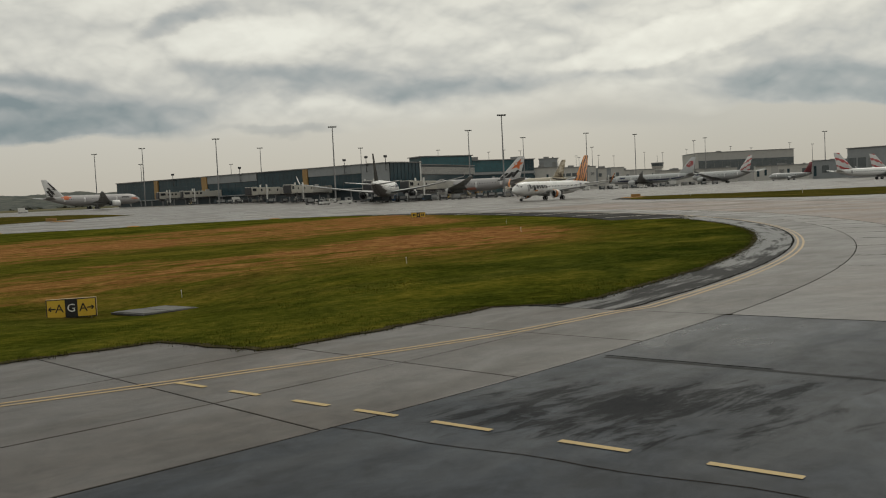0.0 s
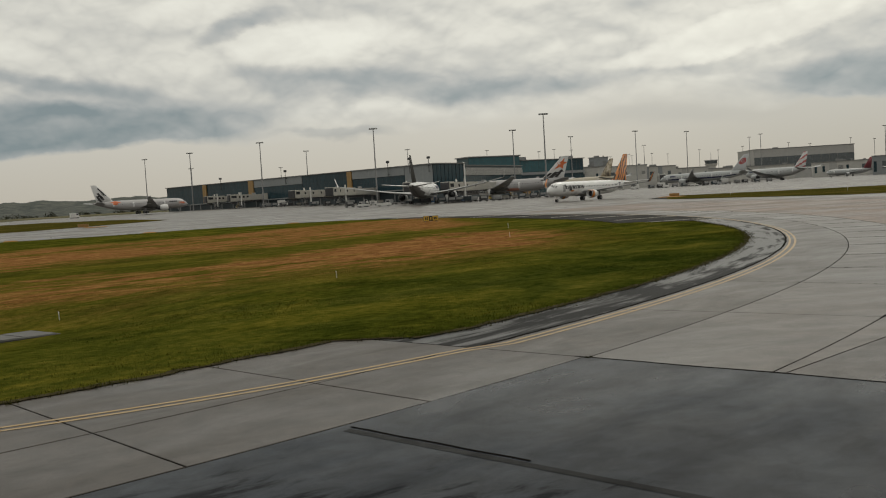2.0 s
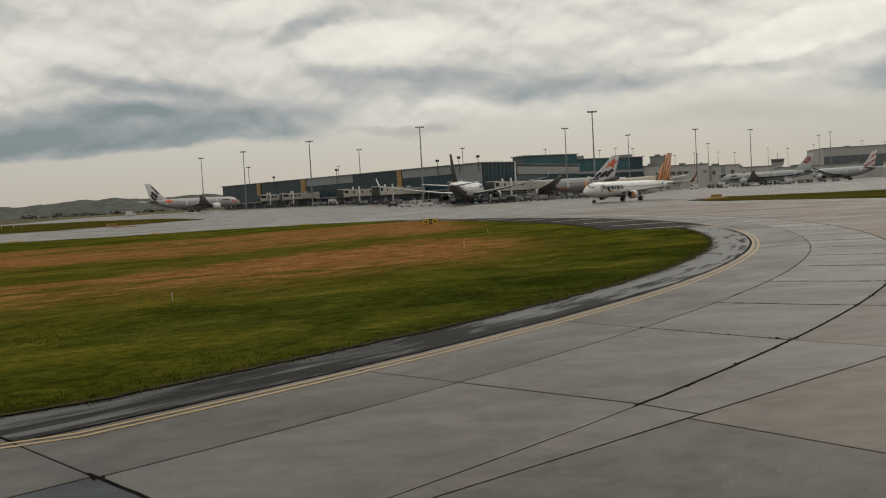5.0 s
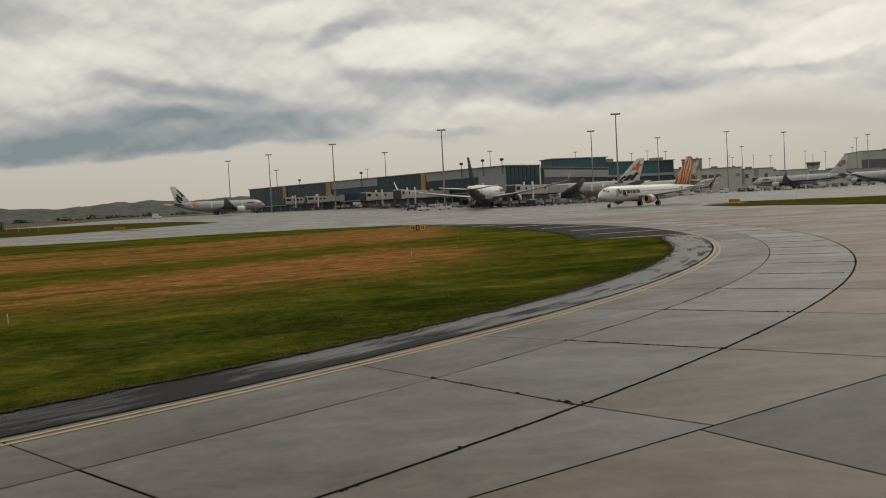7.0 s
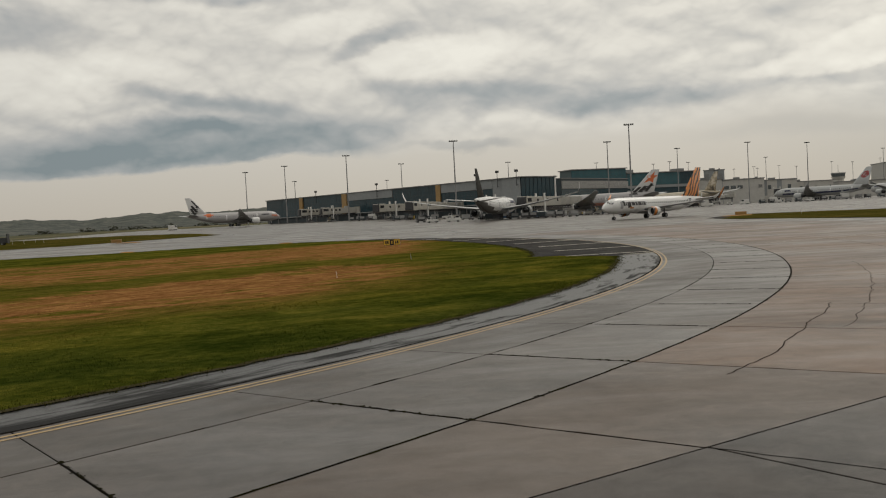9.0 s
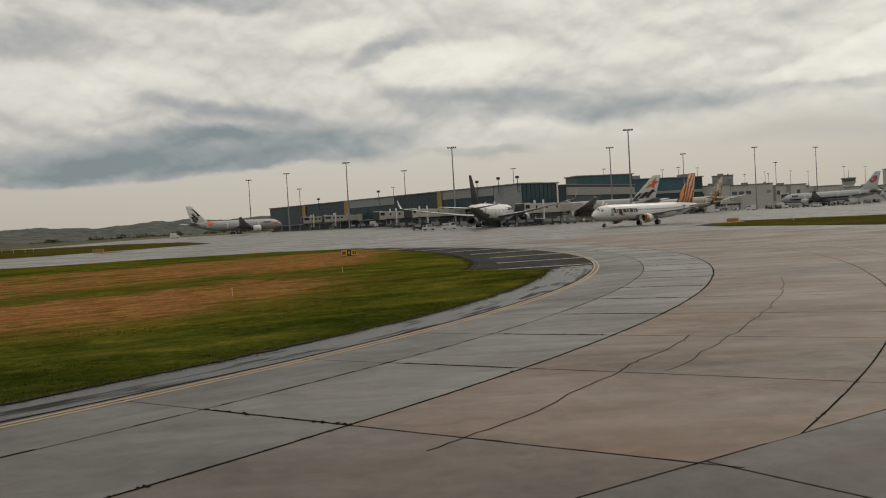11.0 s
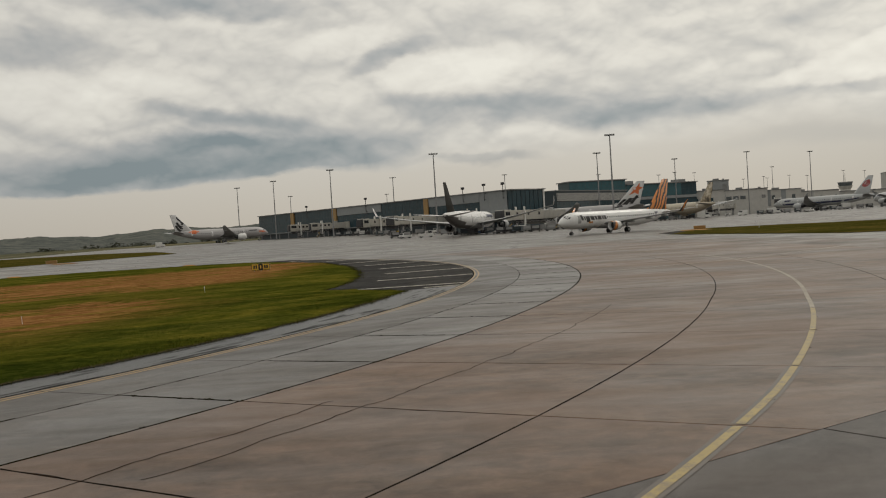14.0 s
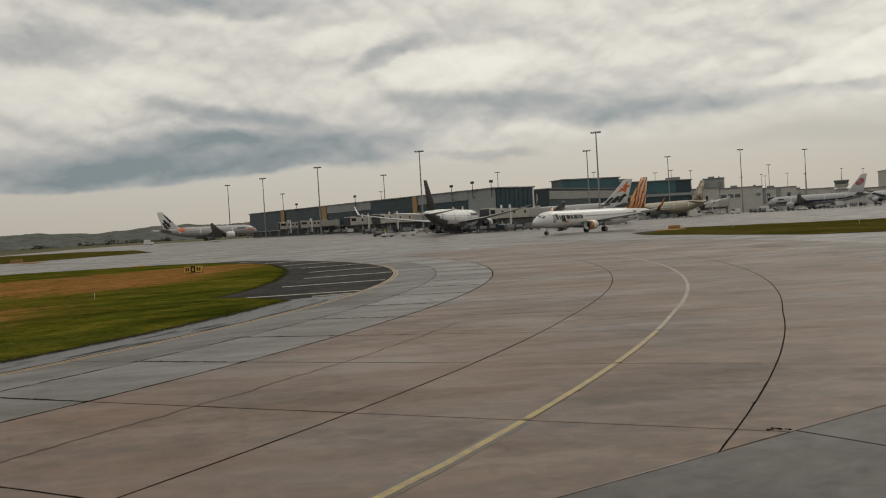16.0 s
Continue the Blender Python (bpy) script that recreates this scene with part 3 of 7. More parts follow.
# dark bed under the slabs, seen in the joints
bm = bmesh.new()
rows = []
for a in range(-76, 42, 2):
    rows.append([bm.verts.new((*ring(r, a), rise(*ring(r, a)) - 0.0085)) for r in (91, 97, 104, 108, 112, 116, 120, 126, 132, 137.9)])
for a, b in zip(rows, rows[1:]):
    for i in range(len(a) - 1):
        bm.faces.new((a[i], a[i + 1], b[i + 1], b[i]))
bed = part("pavement_bed", bm, M["joint"])
tagged(bed, "dark filler bed showing in the slab joints", "pavement", kind="structure")

pavement = tagged(new("pavement"), "wet concrete taxiway slabs laid in curved rows", "pavement", kind="structure")
LINE_P, LINE_D = Vector((10.84, 21.95)), Vector((0.690, 0.7238))   # edge of the straight taxiway
LINE_N = Vector((LINE_D.y, -LINE_D.x))


def clip_side(poly, keep, at=LINE_P, across=LINE_N):
    """The part of a polygon left (keep=-1) or right (keep=1) of a straight edge."""
    out = []
    for a, b in zip(poly, poly[1:] + poly[:1]):
        da, db = (keep * (Vector(p) - at).dot(across) - 0.012 for p in (a, b))
        if da >= 0:
            out.append(a)
        if da * db < 0:
            k = da / (da - db)
            out.append((a[0] + (b[0] - a[0]) * k, a[1] + (b[1] - a[1]) * k))
    return out


def slab(poly, material, name="slab", lift=0.0):
    """A slab from its outline, with a worn, slightly rounded rim."""
    if len(poly) < 3:
        return None
    c = sum((Vector(p) for p in poly), Vector((0, 0))) / len(poly)
    zc = rise(*c)
    bm = bmesh.new()
    inner, outer, foot = [], [], []
    for p in poly:
        d = (c - Vector(p)).normalized() * 0.02
        z = rise(*p) - zc + lift
        inner.append(bm.verts.new((p[0] + d.x - c.x, p[1] + d.y - c.y, z)))
        outer.append(bm.verts.new((p[0] - c.x, p[1] - c.y, z - 0.006)))
        foot.append(bm.verts.new((p[0] - c.x, p[1] - c.y, z - 0.03)))
    bm.faces.new(inner)
    n = len(poly)
    for lo, hi in ((outer, inner), (foot, outer)):
        for i in range(n):
            bm.faces.new((lo[i], lo[(i + 1) % n], hi[(i + 1) % n], hi[i]))
    bmesh.ops.recalc_face_normals(bm, faces=bm.faces)
    ob = part(name, bm, material, pavement)
    ob.location = (c.x, c.y, zc)
    return ob


def skew(a, r):
    """Two cross joints were cut askew."""
    if a == -30.68:
        return -0.108 * (max(r, 101.0) - 107.4) if r < 108.3 else -0.097 - 0.134 * (min(r, 111.2) - 108.3)
    return -0.20 * max(0.0, min(r, 111.0) - 108.3) if a == -34.5 else 0.0


def sector(r0, r1, a0, a1, gap):
    """Outline of a ring slab, pulled in by half a joint on every side."""
    r0, r1 = r0 + gap, r1 - gap
    n = max(5, int((a1 - a0) / 0.8))
    g0, g1 = math.degrees(gap / r0), math.degrees(gap / r1)
    b0, b1 = a0 + skew(a0, r0), a1 + skew(a1, r0)
    near = [ring(r0, b0 + g0 + (b1 - b0 - 2 * g0) * i / n) for i in range(n + 1)]
    b0, b1 = a0 + skew(a0, r1), a1 + skew(a1, r1)
    far = [ring(r1, b1 - g1 - (b1 - b0 - 2 * g1) * i / n) for i in range(n + 1)]
    return near + far


RADIALS = [-38.5, -34.5, -30.68, -27.45, -24.0, -20.6, -17.44, -14.42, -11.3, -8.2, -5.05, -1.9, 1.25, 4.4, 7.55, 10.7, 13.85, 17.0, 20.2, 23.4, 26.6, 30.0, 33.5, 37.0, 40.5]
LEFT_RADIALS = [-66.0, -63.0, -60.0, -57.1, -54.3, -51.8, -49.2, -46.32, -43.68, -41.1, -38.5]
for a0, a1 in zip(RADIALS, RADIALS[1:]):
    slab(sector(101.14, 104.33, a0, a1, 0.014), M["concrete_edge"])
    slab(sector(104.33, 108.3, a0, a1, 0.026), M["concrete_grey"])
    for r0, r1 in ((108.3, 115.58), (115.58, 123.0), (123.0, 130.5), (130.5, 138)):
        gap = 0.016 if 123.0 in (r0, r1) else 0.020
        slab(clip_side(sector(r0, r1, a0, a1, gap), -1), M["concrete_grey" if a1 < -31 or r0 < 109 and a1 < -29 else "concrete_tan" if a1 < -23 else "concrete_dark" if r0 > 123 else "concrete_brown"])
for a0, a1 in zip(LEFT_RADIALS, LEFT_RADIALS[1:]):
    for r0, r1 in ((92.0, 96.95), (96.95, 101.0), (101.0, 104.23)):
        slab(sector(r0, r1, a0, a1, 0.017), M["concrete_edge"])
# smooth newer slabs of the straight taxiway, beyond its edge
for k in range(0, 6):
    for j in range(-6, 14):
        e0, e1 = j * 7.283 + 0.018, j * 7.283 + 7.265
        # one cross joint lies askew
        lean = [(0.1, 0.95) if k == 0 and round((e - 14.566) * 10) == 0 else (0.0, 0.0) for e in (e0, e1)]
        p = [LINE_P + LINE_D * e + LINE_N * (k * 7.4 + w) for e, w in ((e0 - lean[0][0], 0.014), (e1 - lean[1][0], 0.014), (e1 - lean[1][1], 7.386), (e0 - lean[0][1], 7.386))]
        turn_at = Vector((-math.sin(radians(-38.5)), math.cos(radians(-38.5))))
        slab(clip_side([tuple(q) for q in p], 1, HUB, turn_at), M["concrete_tan" if k == 0 and j == 1 else "concrete_smooth"])
# dark asphalt apron before the bend, with a filled trench across it
slab(sector(104.25, 150, -74, -38.5, 0.008), M["asphalt"], "asphalt_panel")

# asphalt shoulder along the inside of the bend
bm = bmesh.new()
rows = [[bm.verts.new((*ring(r, a), rise(*ring(r, a)) - 0.004)) for r in (96.5, 98.5, 101.12)] for a in steps((-38.47, 5.0, 1.0))]
for a, b in zip(rows, rows[1:]):
    for i in (0, 1):
        bm.faces.new((a[i], a[i + 1], b[i + 1], b[i]))
tagged(part("shoulder", bm, M["asphalt_shoulder"]), "dark wet asphalt shoulder beside the grass", "pavement", kind="structure")
# striped asphalt island behind the grass
EDGE = [(24.3, 91.8), (19.6, 95.4), (17.5, 96.2), (17.3, 99.5), (16.5, 105.2), (15.0, 111.7), (13.3, 117.4), (10.7, 124.8), (6.5, 135.2), (3.9, 139.9), (-1.8, 150.8), (-4.7, 154.2), (-12.0, 162.5), (-20.0, 169.5)]


def along(pts, k):
    d = [0.0]
    for a, b in zip(pts, pts[1:]):
        d.append(d[-1] + math.dist(a, b))
    s = k * d[-1]
    for i in range(len(pts) - 1):
        if s <= d[i + 1] + 1e-9:
            f = (s - d[i]) / (d[i + 1] - d[i])
            return (pts[i][0] + (pts[i + 1][0] - pts[i][0]) * f, pts[i][1] + (pts[i + 1][1] - pts[i][1]) * f)
    return pts[-1]


bm = bmesh.new()
rows = []
for i in range(41):
    p, q = along(EDGE, i / 40), ring(101.10, 3.0 + 51 * i / 40)
    p = (p[0] - 2.0, p[1] - 1.0)
    rows.append([bm.verts.new((p[0] + (q[0] - p[0]) * k, p[1] + (q[1] - p[1]) * k, rise(p[0] + (q[0] - p[0]) * k, p[1] + (q[1] - p[1]) * k) + 0.001)) for k in (0, 0.34, 0.67, 1)])
for a, b in zip(rows, rows[1:]):
    for i in range(3):
        bm.faces.new((a[i], a[i + 1], b[i + 1], b[i]))
tagged(part("striped_shoulder", bm, M["asphalt_striped"]), "dark asphalt shoulder area crossed by pale stripes", "pavement", kind="structure")


# ---- painted lines ----
def strip(name, pts, width, material, label, off=0.0, lift=0.006, category="marking"):
    """A painted line along points, a few millimetres thick."""
    bm = bmesh.new()
    prev = None
    n = len(pts)
    for i, p in enumerate(pts):
        a, b = Vector(pts[max(0, i - 1)]), Vector(pts[min(n - 1, i + 1)])
        d = (b - a).normalized()
        nn = Vector((d.y, -d.x))
        row = []
        for w in (off - width / 2, off + width / 2):
            q = Vector(p) + nn * w
            row.append(bm.verts.new((q.x, q.y, rise(q.x, q.y) + lift)))
        if prev:
            bm.faces.new((prev[0], prev[1], row[1], row[0]))
        prev = row
    ob = part(name, bm, material)
    return tagged(ob, label, category, kind="structure")


def smooth_line(pts, n):
    """Catmull-Rom through a few points."""
    P = [Vector(p) for p in pts]
    P = [P[0] * 2 - P[1]] + P + [P[-1] * 2 - P[-2]]
    out = []
    for i in range(1, len(P) - 2):
        for k in range(n):
            t = k / n
            a, b, c, d = P[i - 1:i + 3]
            out.append(tuple(0.5 * ((2 * b) + (c - a) * t + (2 * a - 5 * b + 4 * c - d) * t * t + (3 * b - a - 3 * c + d) * t ** 3)))
    return out + [tuple(P[-2])]


edge_line = smooth_line([(-34, 4.5), (-20, 11.6), (-8.5, 17.3), (-4.1, 19.7), (0.9, 22.75), (5.45, 26.75)], 10)[:-1] + [ring(101.62 - 0.010 * max(0.0, min(a, 0.0) + 26.0), a) for a in steps((-38.0, 52, 0.8))]
strip("edge_line", edge_line, 0.115, M["yellow_line"], "worn double yellow taxiway edge line", 0.14)
strip("edge_line", edge_line, 0.115, M["yellow_line"], "worn double yellow taxiway edge line", -0.14)
rnd = random.Random(31)
strip("joint_seal", [ring(104.0 + k * 0.5, -38.5 + 0.012 * math.sin(k * 0.9) + rnd.gauss(0, 0.006)) for k in range(48)], 0.07, M["joint"], "black sealant where asphalt meets concrete", 0.0, 0.003, "joint")
for r, w, a0, a1 in ((108.3, 0.074, -34.6, 30), (115.58, 0.036, -27.2, 26), (123.0, 0.026, -22.0, 26)):
    run = [p for p in (ring(r + rnd.gauss(0, 0.006), a) for a in steps((a0, a1, 0.25))) if (Vector(p) - LINE_P).dot(LINE_N) < 0]
    strip("joint_seal", run, w, M["joint"], "black sealant bleeding out of a slab joint", 0.0, 0.002, "joint")
for a in RADIALS[3:16]:
    for k in range(2):
        r0 = 104.5 if k == 0 else 108.5
        run = [ring(r0 + j * (3.6 if k == 0 else 6.9) / 14, a + rnd.gauss(0, 0.009)) for j in range(15)]
        strip("joint_seal", run, 0.065 if k == 0 else 0.028, M["joint"], "dark worn sealant in a cross joint", 0.0, 0.003, "joint")
strip("joint_seal", [tuple(LINE_P + LINE_D * (6.0 + 0.5 * k) + LINE_N * rnd.gauss(0, 0.005)) for k in range(50)], 0.020, M["joint"], "dark sealant along the edge of the straight taxiway", 0.0, 0.004, "joint")
strip("edge_joint", [ring(101.17 + rnd.gauss(0, 0.012), a) for a in steps((-38.3, 30, 0.3))], 0.11, M["joint"], "dark ragged joint beside the yellow edge line", 0.0, 0.004, "joint")
for a0, a1 in zip(RADIALS[1:21], RADIALS[2:22]):
    run = [ring(119.3 if a > -16 else 119.3 + 0.06 * (a + 16), a) for a in steps((a0 + 0.05, a1 - 0.03, 0.8))]
    if a0 < -17.3:
        strip("centre_line_border", run, 0.34, M["border_paint"], "dark border paint under the centre line", 0.0, 0.005)
    strip("centre_line", run, 0.16, M["yellow_centre" if a0 < -9 else "pale_centre"], "faded yellow taxiway centre line", 0.0, 0.010)
D0, D1 = Vector((-5.5, 18.68)), Vector((0.776, -0.631))
for k, (a, b) in enumerate(((0, 0.92), (1.7, 2.55), (3.5, 4.4), (5.05, 6.0), (6.75, 7.9), (9.1, 10.2), (11.3, 12.5), (13.6, 14.8), (15.9, 17.1))):
    strip("hold_dash", [tuple(D0 + D1 * a), tuple(D0 + D1 * b)], 0.14, M["yellow_dash"], "yellow dash of the holding position marking", 0.0, 0.009)
for r0, a0, a1, w in ((93.9, 3.4, 4.4, 0.42), (98.9, 2.6, 3.2, 0.40), (93.9, 9.1, 10.2, 0.45), (93.9, 15.4, 16.5, 0.5), (93.9, 22.1, 23.2, 0.5), (94.0, 28.9, 29.7, 0.55), (94.2, 35.9, 36.4, 0.55), (95.0, 43.0, 43.4, 0.6), (96.8, 50.0, 50.3, 0.6)):
    strip("shoulder_stripe", [ring(r0 + (101.05 - r0) * k / 4, a0 + (a1 - a0) * k / 4) for k in range(5)], w * 1.15, M["pale_stripe"], "pale worn stripe across the asphalt shoulder", 0.0, 0.004)
strip("lead_line", smooth_line([(36.0, 102.0), (39.6, 105.1), (45.0, 109.4), (50.9, 116.4), (56.0, 124.0)], 6), 0.16, M["pale_stripe"], "faint pale line crossing the taxiway bend", 0.0, 0.006)
# pale lines of the far taxiway
for pts, w in (([(-160, 176), (-70, 182), (0, 186), (90, 178), (200, 150)], 0.5), ([(-160, 214), (-60, 222), (10, 222), (70, 205)], 0.6), ([(-60, 290), (40, 285), (150, 250)], 0.8)):
    strip("taxi_line", smooth_line(pts, 12), w, M["pale_stripe"], "pale worn line on the far taxiway", 0.0, 0.0)

# ---- grass areas ----
def grass_area(name, outline, label, cell, wobble, lift=0.05, cover="turf"):
    """A raised sheet of turf inside an outline, with a ragged rim and uneven top."""
    pts = []
    for a, b in zip(outline, outline[1:] + outline[:1]):
        n = max(1, min(60, int(math.dist(a, b) / wobble[0])))
        for i in range(n):
            pts.append((a[0] + (b[0] - a[0]) * i / n, a[1] + (b[1] - a[1]) * i / n))
    amp = wobble[1]
    pts = [(x + amp * (noise.noise((x * 0.9, y * 0.9, 0)) + 0.7 * noise.noise((x * 3.1, y * 3.1, 5))), y + amp * (noise.noise((x * 0.9, y * 0.9, 9)) + 0.7 * noise.noise((x * 3.1, y * 3.1, 14)))) for x, y in pts]
    bm = bmesh.new()
    rim = [bm.verts.new((x, y, 0)) for x, y in pts]
    for i, j, k in tessellate_polygon([[Vector((x, y, 0)) for x, y in pts]]):
        bm.faces.new((rim[i], rim[j], rim[k]))
    bmesh.ops.recalc_face_normals(bm, faces=bm.faces)
    lo = [min(p[i] for p in pts) for i in (0, 1)]
    hi = [max(p[i] for p in pts) for i in (0, 1)]
    for axis in (0, 1):
        k = lo[axis] + cell
        while k < hi[axis]:
            co, no = [0, 0, 0], [0, 0, 0]
            co[axis], no[axis] = k, 1
            bmesh.ops.bisect_plane(bm, geom=bm.verts[:] + bm.edges[:] + bm.faces[:], plane_co=co, plane_no=no, dist=1e-4)
            k += cell
    edge = set()
    for e in bm.edges:
        if len(e.link_faces) == 1:
            edge.update(e.verts)
    for v in bm.verts:
        x, y = v.co.x, v.co.y
        h = 0.014 if v in edge else lift + 0.03 * noise.noise((x * 0.35, y * 0.35, 3))
        v.co.z = rise(x, y) + h
    bmesh.ops.recalc_face_normals(bm, faces=bm.faces)
    ob = part(name, bm, M[cover], smooth=True)
    if ob.data.polygons[0].normal.z < 0:
        ob.data.flip_normals()
    return tagged(ob, label, "grass", kind="structure")


NOTCH = [(-60, -16), (-36, 3.0), (-20, 15.3), (-10.9, 22.2), (-9.7, 23.1), (-7.6, 24.7), (-5.7, 23.3), (-4.5, 22.4), (-2.8, 23.8), (-0.6, 26.3), (1.5, 28.9), (3.6, 28.7)]
ISLAND = NOTCH + [ring(98.95 - 0.052 * max(0.0, a + 14.0), a) for a in steps((-37.4, -1.0, 1.5))] + [EDGE[0]] + EDGE[1:] + [(-27.4, 169.5), (-47.0, 163.0), (-58.0, 153.0), (-71.0, 149.0), (-120, 139), (-190, 120), (-170, 20)]
grass_area("grass_island", ISLAND, "green airfield grass with two brown dead swathes", 3.0, (0.5, 0.16))
grass_area("grass_island", [(43, 207), (48, 195), (55, 177), (63, 158.5), (75, 152), (120, 128), (260, 70), (330, 150), (200, 200), (108, 222), (80, 229), (52, 250)], "long strip of olive grass between taxiways", 12.0, (3.0, 0.5), 0.05, "turf_far")
grass_area("grass_island", [(-93, 282), (-100, 250), (-107, 222), (-150, 190), (-260, 150), (-420, 260), (-280, 390), (-178, 376), (-130, 335)], "far grass patch beside the apron", 15.0, (3.0, 0.5), 0.05, "turf_far")


slab([(41.5, 221.0), (43.6, 206.5), (46.0, 196.0), (52.0, 190.0), (53.0, 246.0), (49.5, 245.0)], M["asphalt_striped"], "tip_panel", 0.012)


def inside(p, poly):
    x, y = p
    hit = False
    for (x0, y0), (x1, y1) in zip(poly, poly[1:] + poly[:1]):
        if (y0 > y) != (y1 > y) and x < (x1 - x0) * (y - y0) / (y1 - y0) + x0:
            hit = not hit
    return hit


def grass_blades(name, spots, label, cover="blades"):
    """Tufts of three to five bent blades, joined into one mesh."""
    verts, faces = [], []
    rnd = random.Random(11)
    for x, y, h in spots:
        z = rise(x, y) + (0.03 if cover == "blades" else 0.012)
        for _ in range(rnd.randint(3, 5)):
            a, lean = rnd.uniform(0, math.tau), rnd.uniform(0.1, 0.7) * h
            w = h * rnd.uniform(0.10, 0.2)
            bx, by = x + rnd.uniform(-0.12, 0.12), y + rnd.uniform(-0.12, 0.12)
            i = len(verts)
            ca, sa = math.cos(a), math.sin(a)
            verts += [(bx - sa * w, by + ca * w, z), (bx + sa * w, by - ca * w, z), (bx + ca * lean, by + sa * lean, z + h * rnd.uniform(0.7, 1.1))]
            faces.append((i, i + 1, i + 2))
    me = bpy.data.meshes.new(name)
    me.from_pydata(verts, [], faces)
    me.materials.append(M[cover])
    return tagged(new(name, me), label, "grass", kind="stuff")


rnd = random.Random(5)
spots = []
while len(spots) < 42000:
    a, r = rnd.uniform(-46, 2), 98.9 - abs(rnd.gauss(0, 14))
    x, y = ring(r, a)
    if inside((x, y), ISLAND):
        k = noise.noise((x * 0.25, y * 0.25, 2))
        spots.append((x, y, rnd.uniform(0.025, 0.06) * (1.1 + 0.9 * k)))
grass_blades("grass_tufts", spots, "uneven tufts of airfield grass")
spots = []
for (x0, y0), (x1, y1) in zip(ISLAND[:-3], ISLAND[1:-2]):
    n = int(math.dist((x0, y0), (x1, y1)) * 46)
    if math.dist((x0, y0), (20, 60)) > 95:
        continue
    for _ in range(n):
        k = rnd.random()
        spots.append((x0 + (x1 - x0) * k + rnd.gauss(0, 0.24), y0 + (y1 - y0) * k + rnd.gauss(0, 0.20), rnd.uniform(0.02, 0.075)))
grass_blades("grass_edge_tufts", spots, "longer ragged grass hanging over the pavement edge", "edge_blades")

# bare dark soil along the rim of the turf
M["soil"] = plain("dark_wet_soil", (0.052, 0.043, 0.020), 0.8, vary=0.5, scale=2.5, bump=0.02, spec=0.02, own=False)
for lo, hi in ((0, len(NOTCH) - 1), (len(NOTCH) - 1, len(NOTCH) + 24)):
    pts = []
    for (x0, y0), (x1, y1) in zip(ISLAND[lo:hi], ISLAND[lo + 1:hi + 1]):
        n = max(1, int(math.dist((x0, y0), (x1, y1)) / 0.25))
        for i in range(n):
            x, y = x0 + (x1 - x0) * i / n, y0 + (y1 - y0) * i / n
            pts.append((x + 0.16 * noise.noise((x * 0.9, y * 0.9, 0)) + 0.10 * noise.noise((x * 4, y * 4, 5)), y + 0.16 * noise.noise((x * 0.9, y * 0.9, 9)) + 0.10 * noise.noise((x * 4, y * 4, 7))))
    strip("soil_rim", pts, 0.30, M["soil"], "bare dark soil along the grass edge", 0.0, 0.020, "soil")

# weeds rooted in the slab joints
verts, faces = [], []
rnd = random.Random(23)


def weed(x, y, r):
    if r < 0.1 and (Vector((x, y)) - LINE_P).dot(LINE_N) > -0.05:
        return
    for _ in range(3 if r < 0.1 else 5):
        q = r * rnd.uniform(0.35, 0.65)
        px, py = x + rnd.gauss(0, r * 0.45), y + rnd.gauss(0, r * 0.45)
        z, i, n = rise(px, py) + 0.001, len(verts), 7
        verts.append((px, py, z + q * 0.5))
        for k in range(n):
            e = q * rnd.uniform(0.75, 1.1)
            verts.append((px + e * math.cos(k * math.tau / n), py + e * math.sin(k * math.tau / n), z))
        for k in range(n):
            faces.append((i, i + 1 + k, i + 1 + (k + 1) % n))


def moss_dash(r, a, half, w, along_ring=False):
    """A low ridge of moss along a slab joint, pointed at both ends."""
    i, n = len(verts), 6
    for k in range(n + 1):
        q = -1 + 2 * k / n
        rr = r if along_ring else r + half * q
        x, y = ring(rr, a + math.degrees(half * q / r)) if along_ring else ring(rr, a + skew(a, rr))
        b = w * math.sqrt(max(0.02, 1 - q * q)) * rnd.uniform(0.7, 1.2)
        dx, dy = (x - HUB[0], y - HUB[1]) if along_ring else (HUB[1] - y, x - HUB[0])
        m = math.hypot(dx, dy)
        z = rise(x, y)
        verts.extend(((x - dx / m * b, y - dy / m * b, z + 0.001), (x, y, z + 0.012), (x + dx / m * b, y + dy / m * b, z + 0.001)))
    for k in range(n):
        j = i + 3 * k
        faces.extend(((j, j + 3, j + 4, j + 1), (j + 1, j + 4, j + 5, j + 2)))


for a in RADIALS[2:18]:
    for _ in range(9 if a > -27 else 0):
        moss_dash(rnd.uniform(104.7, 108.0), a, rnd.uniform(0.12, 0.34), rnd.uniform(0.03, 0.06))
    for _ in range(26):
        r = rnd.uniform(104.4, 108.3)
        weed(*ring(r, a + skew(a, r) + rnd.gauss(0, 0.012)), rnd.choice((0.035, 0.055, 0.08)))
    weed(*ring(108.3, a), 0.085)
    weed(*ring(104.33, a + skew(a, 104.33)), 0.08)
for _ in range(150):
    moss_dash(108.3 + rnd.gauss(0, 0.008), rnd.uniform(-34, 24), rnd.uniform(0.08, 0.5), rnd.uniform(0.02, 0.05), True)
for _ in range(50):
    moss_dash(104.33 + rnd.gauss(0, 0.008), rnd.uniform(-30, 10), rnd.uniform(0.1, 0.5), rnd.uniform(0.015, 0.03), True)
for _ in range(210):
    weed(*ring(108.3 + rnd.gauss(0, 0.015), rnd.uniform(-34, 24)), rnd.choice((0.02, 0.03, 0.05, 0.07)))
for _ in range(160):
    weed(*ring(101.15 + rnd.gauss(0, 0.02), rnd.uniform(-38, 10)), rnd.choice((0.03, 0.05)))
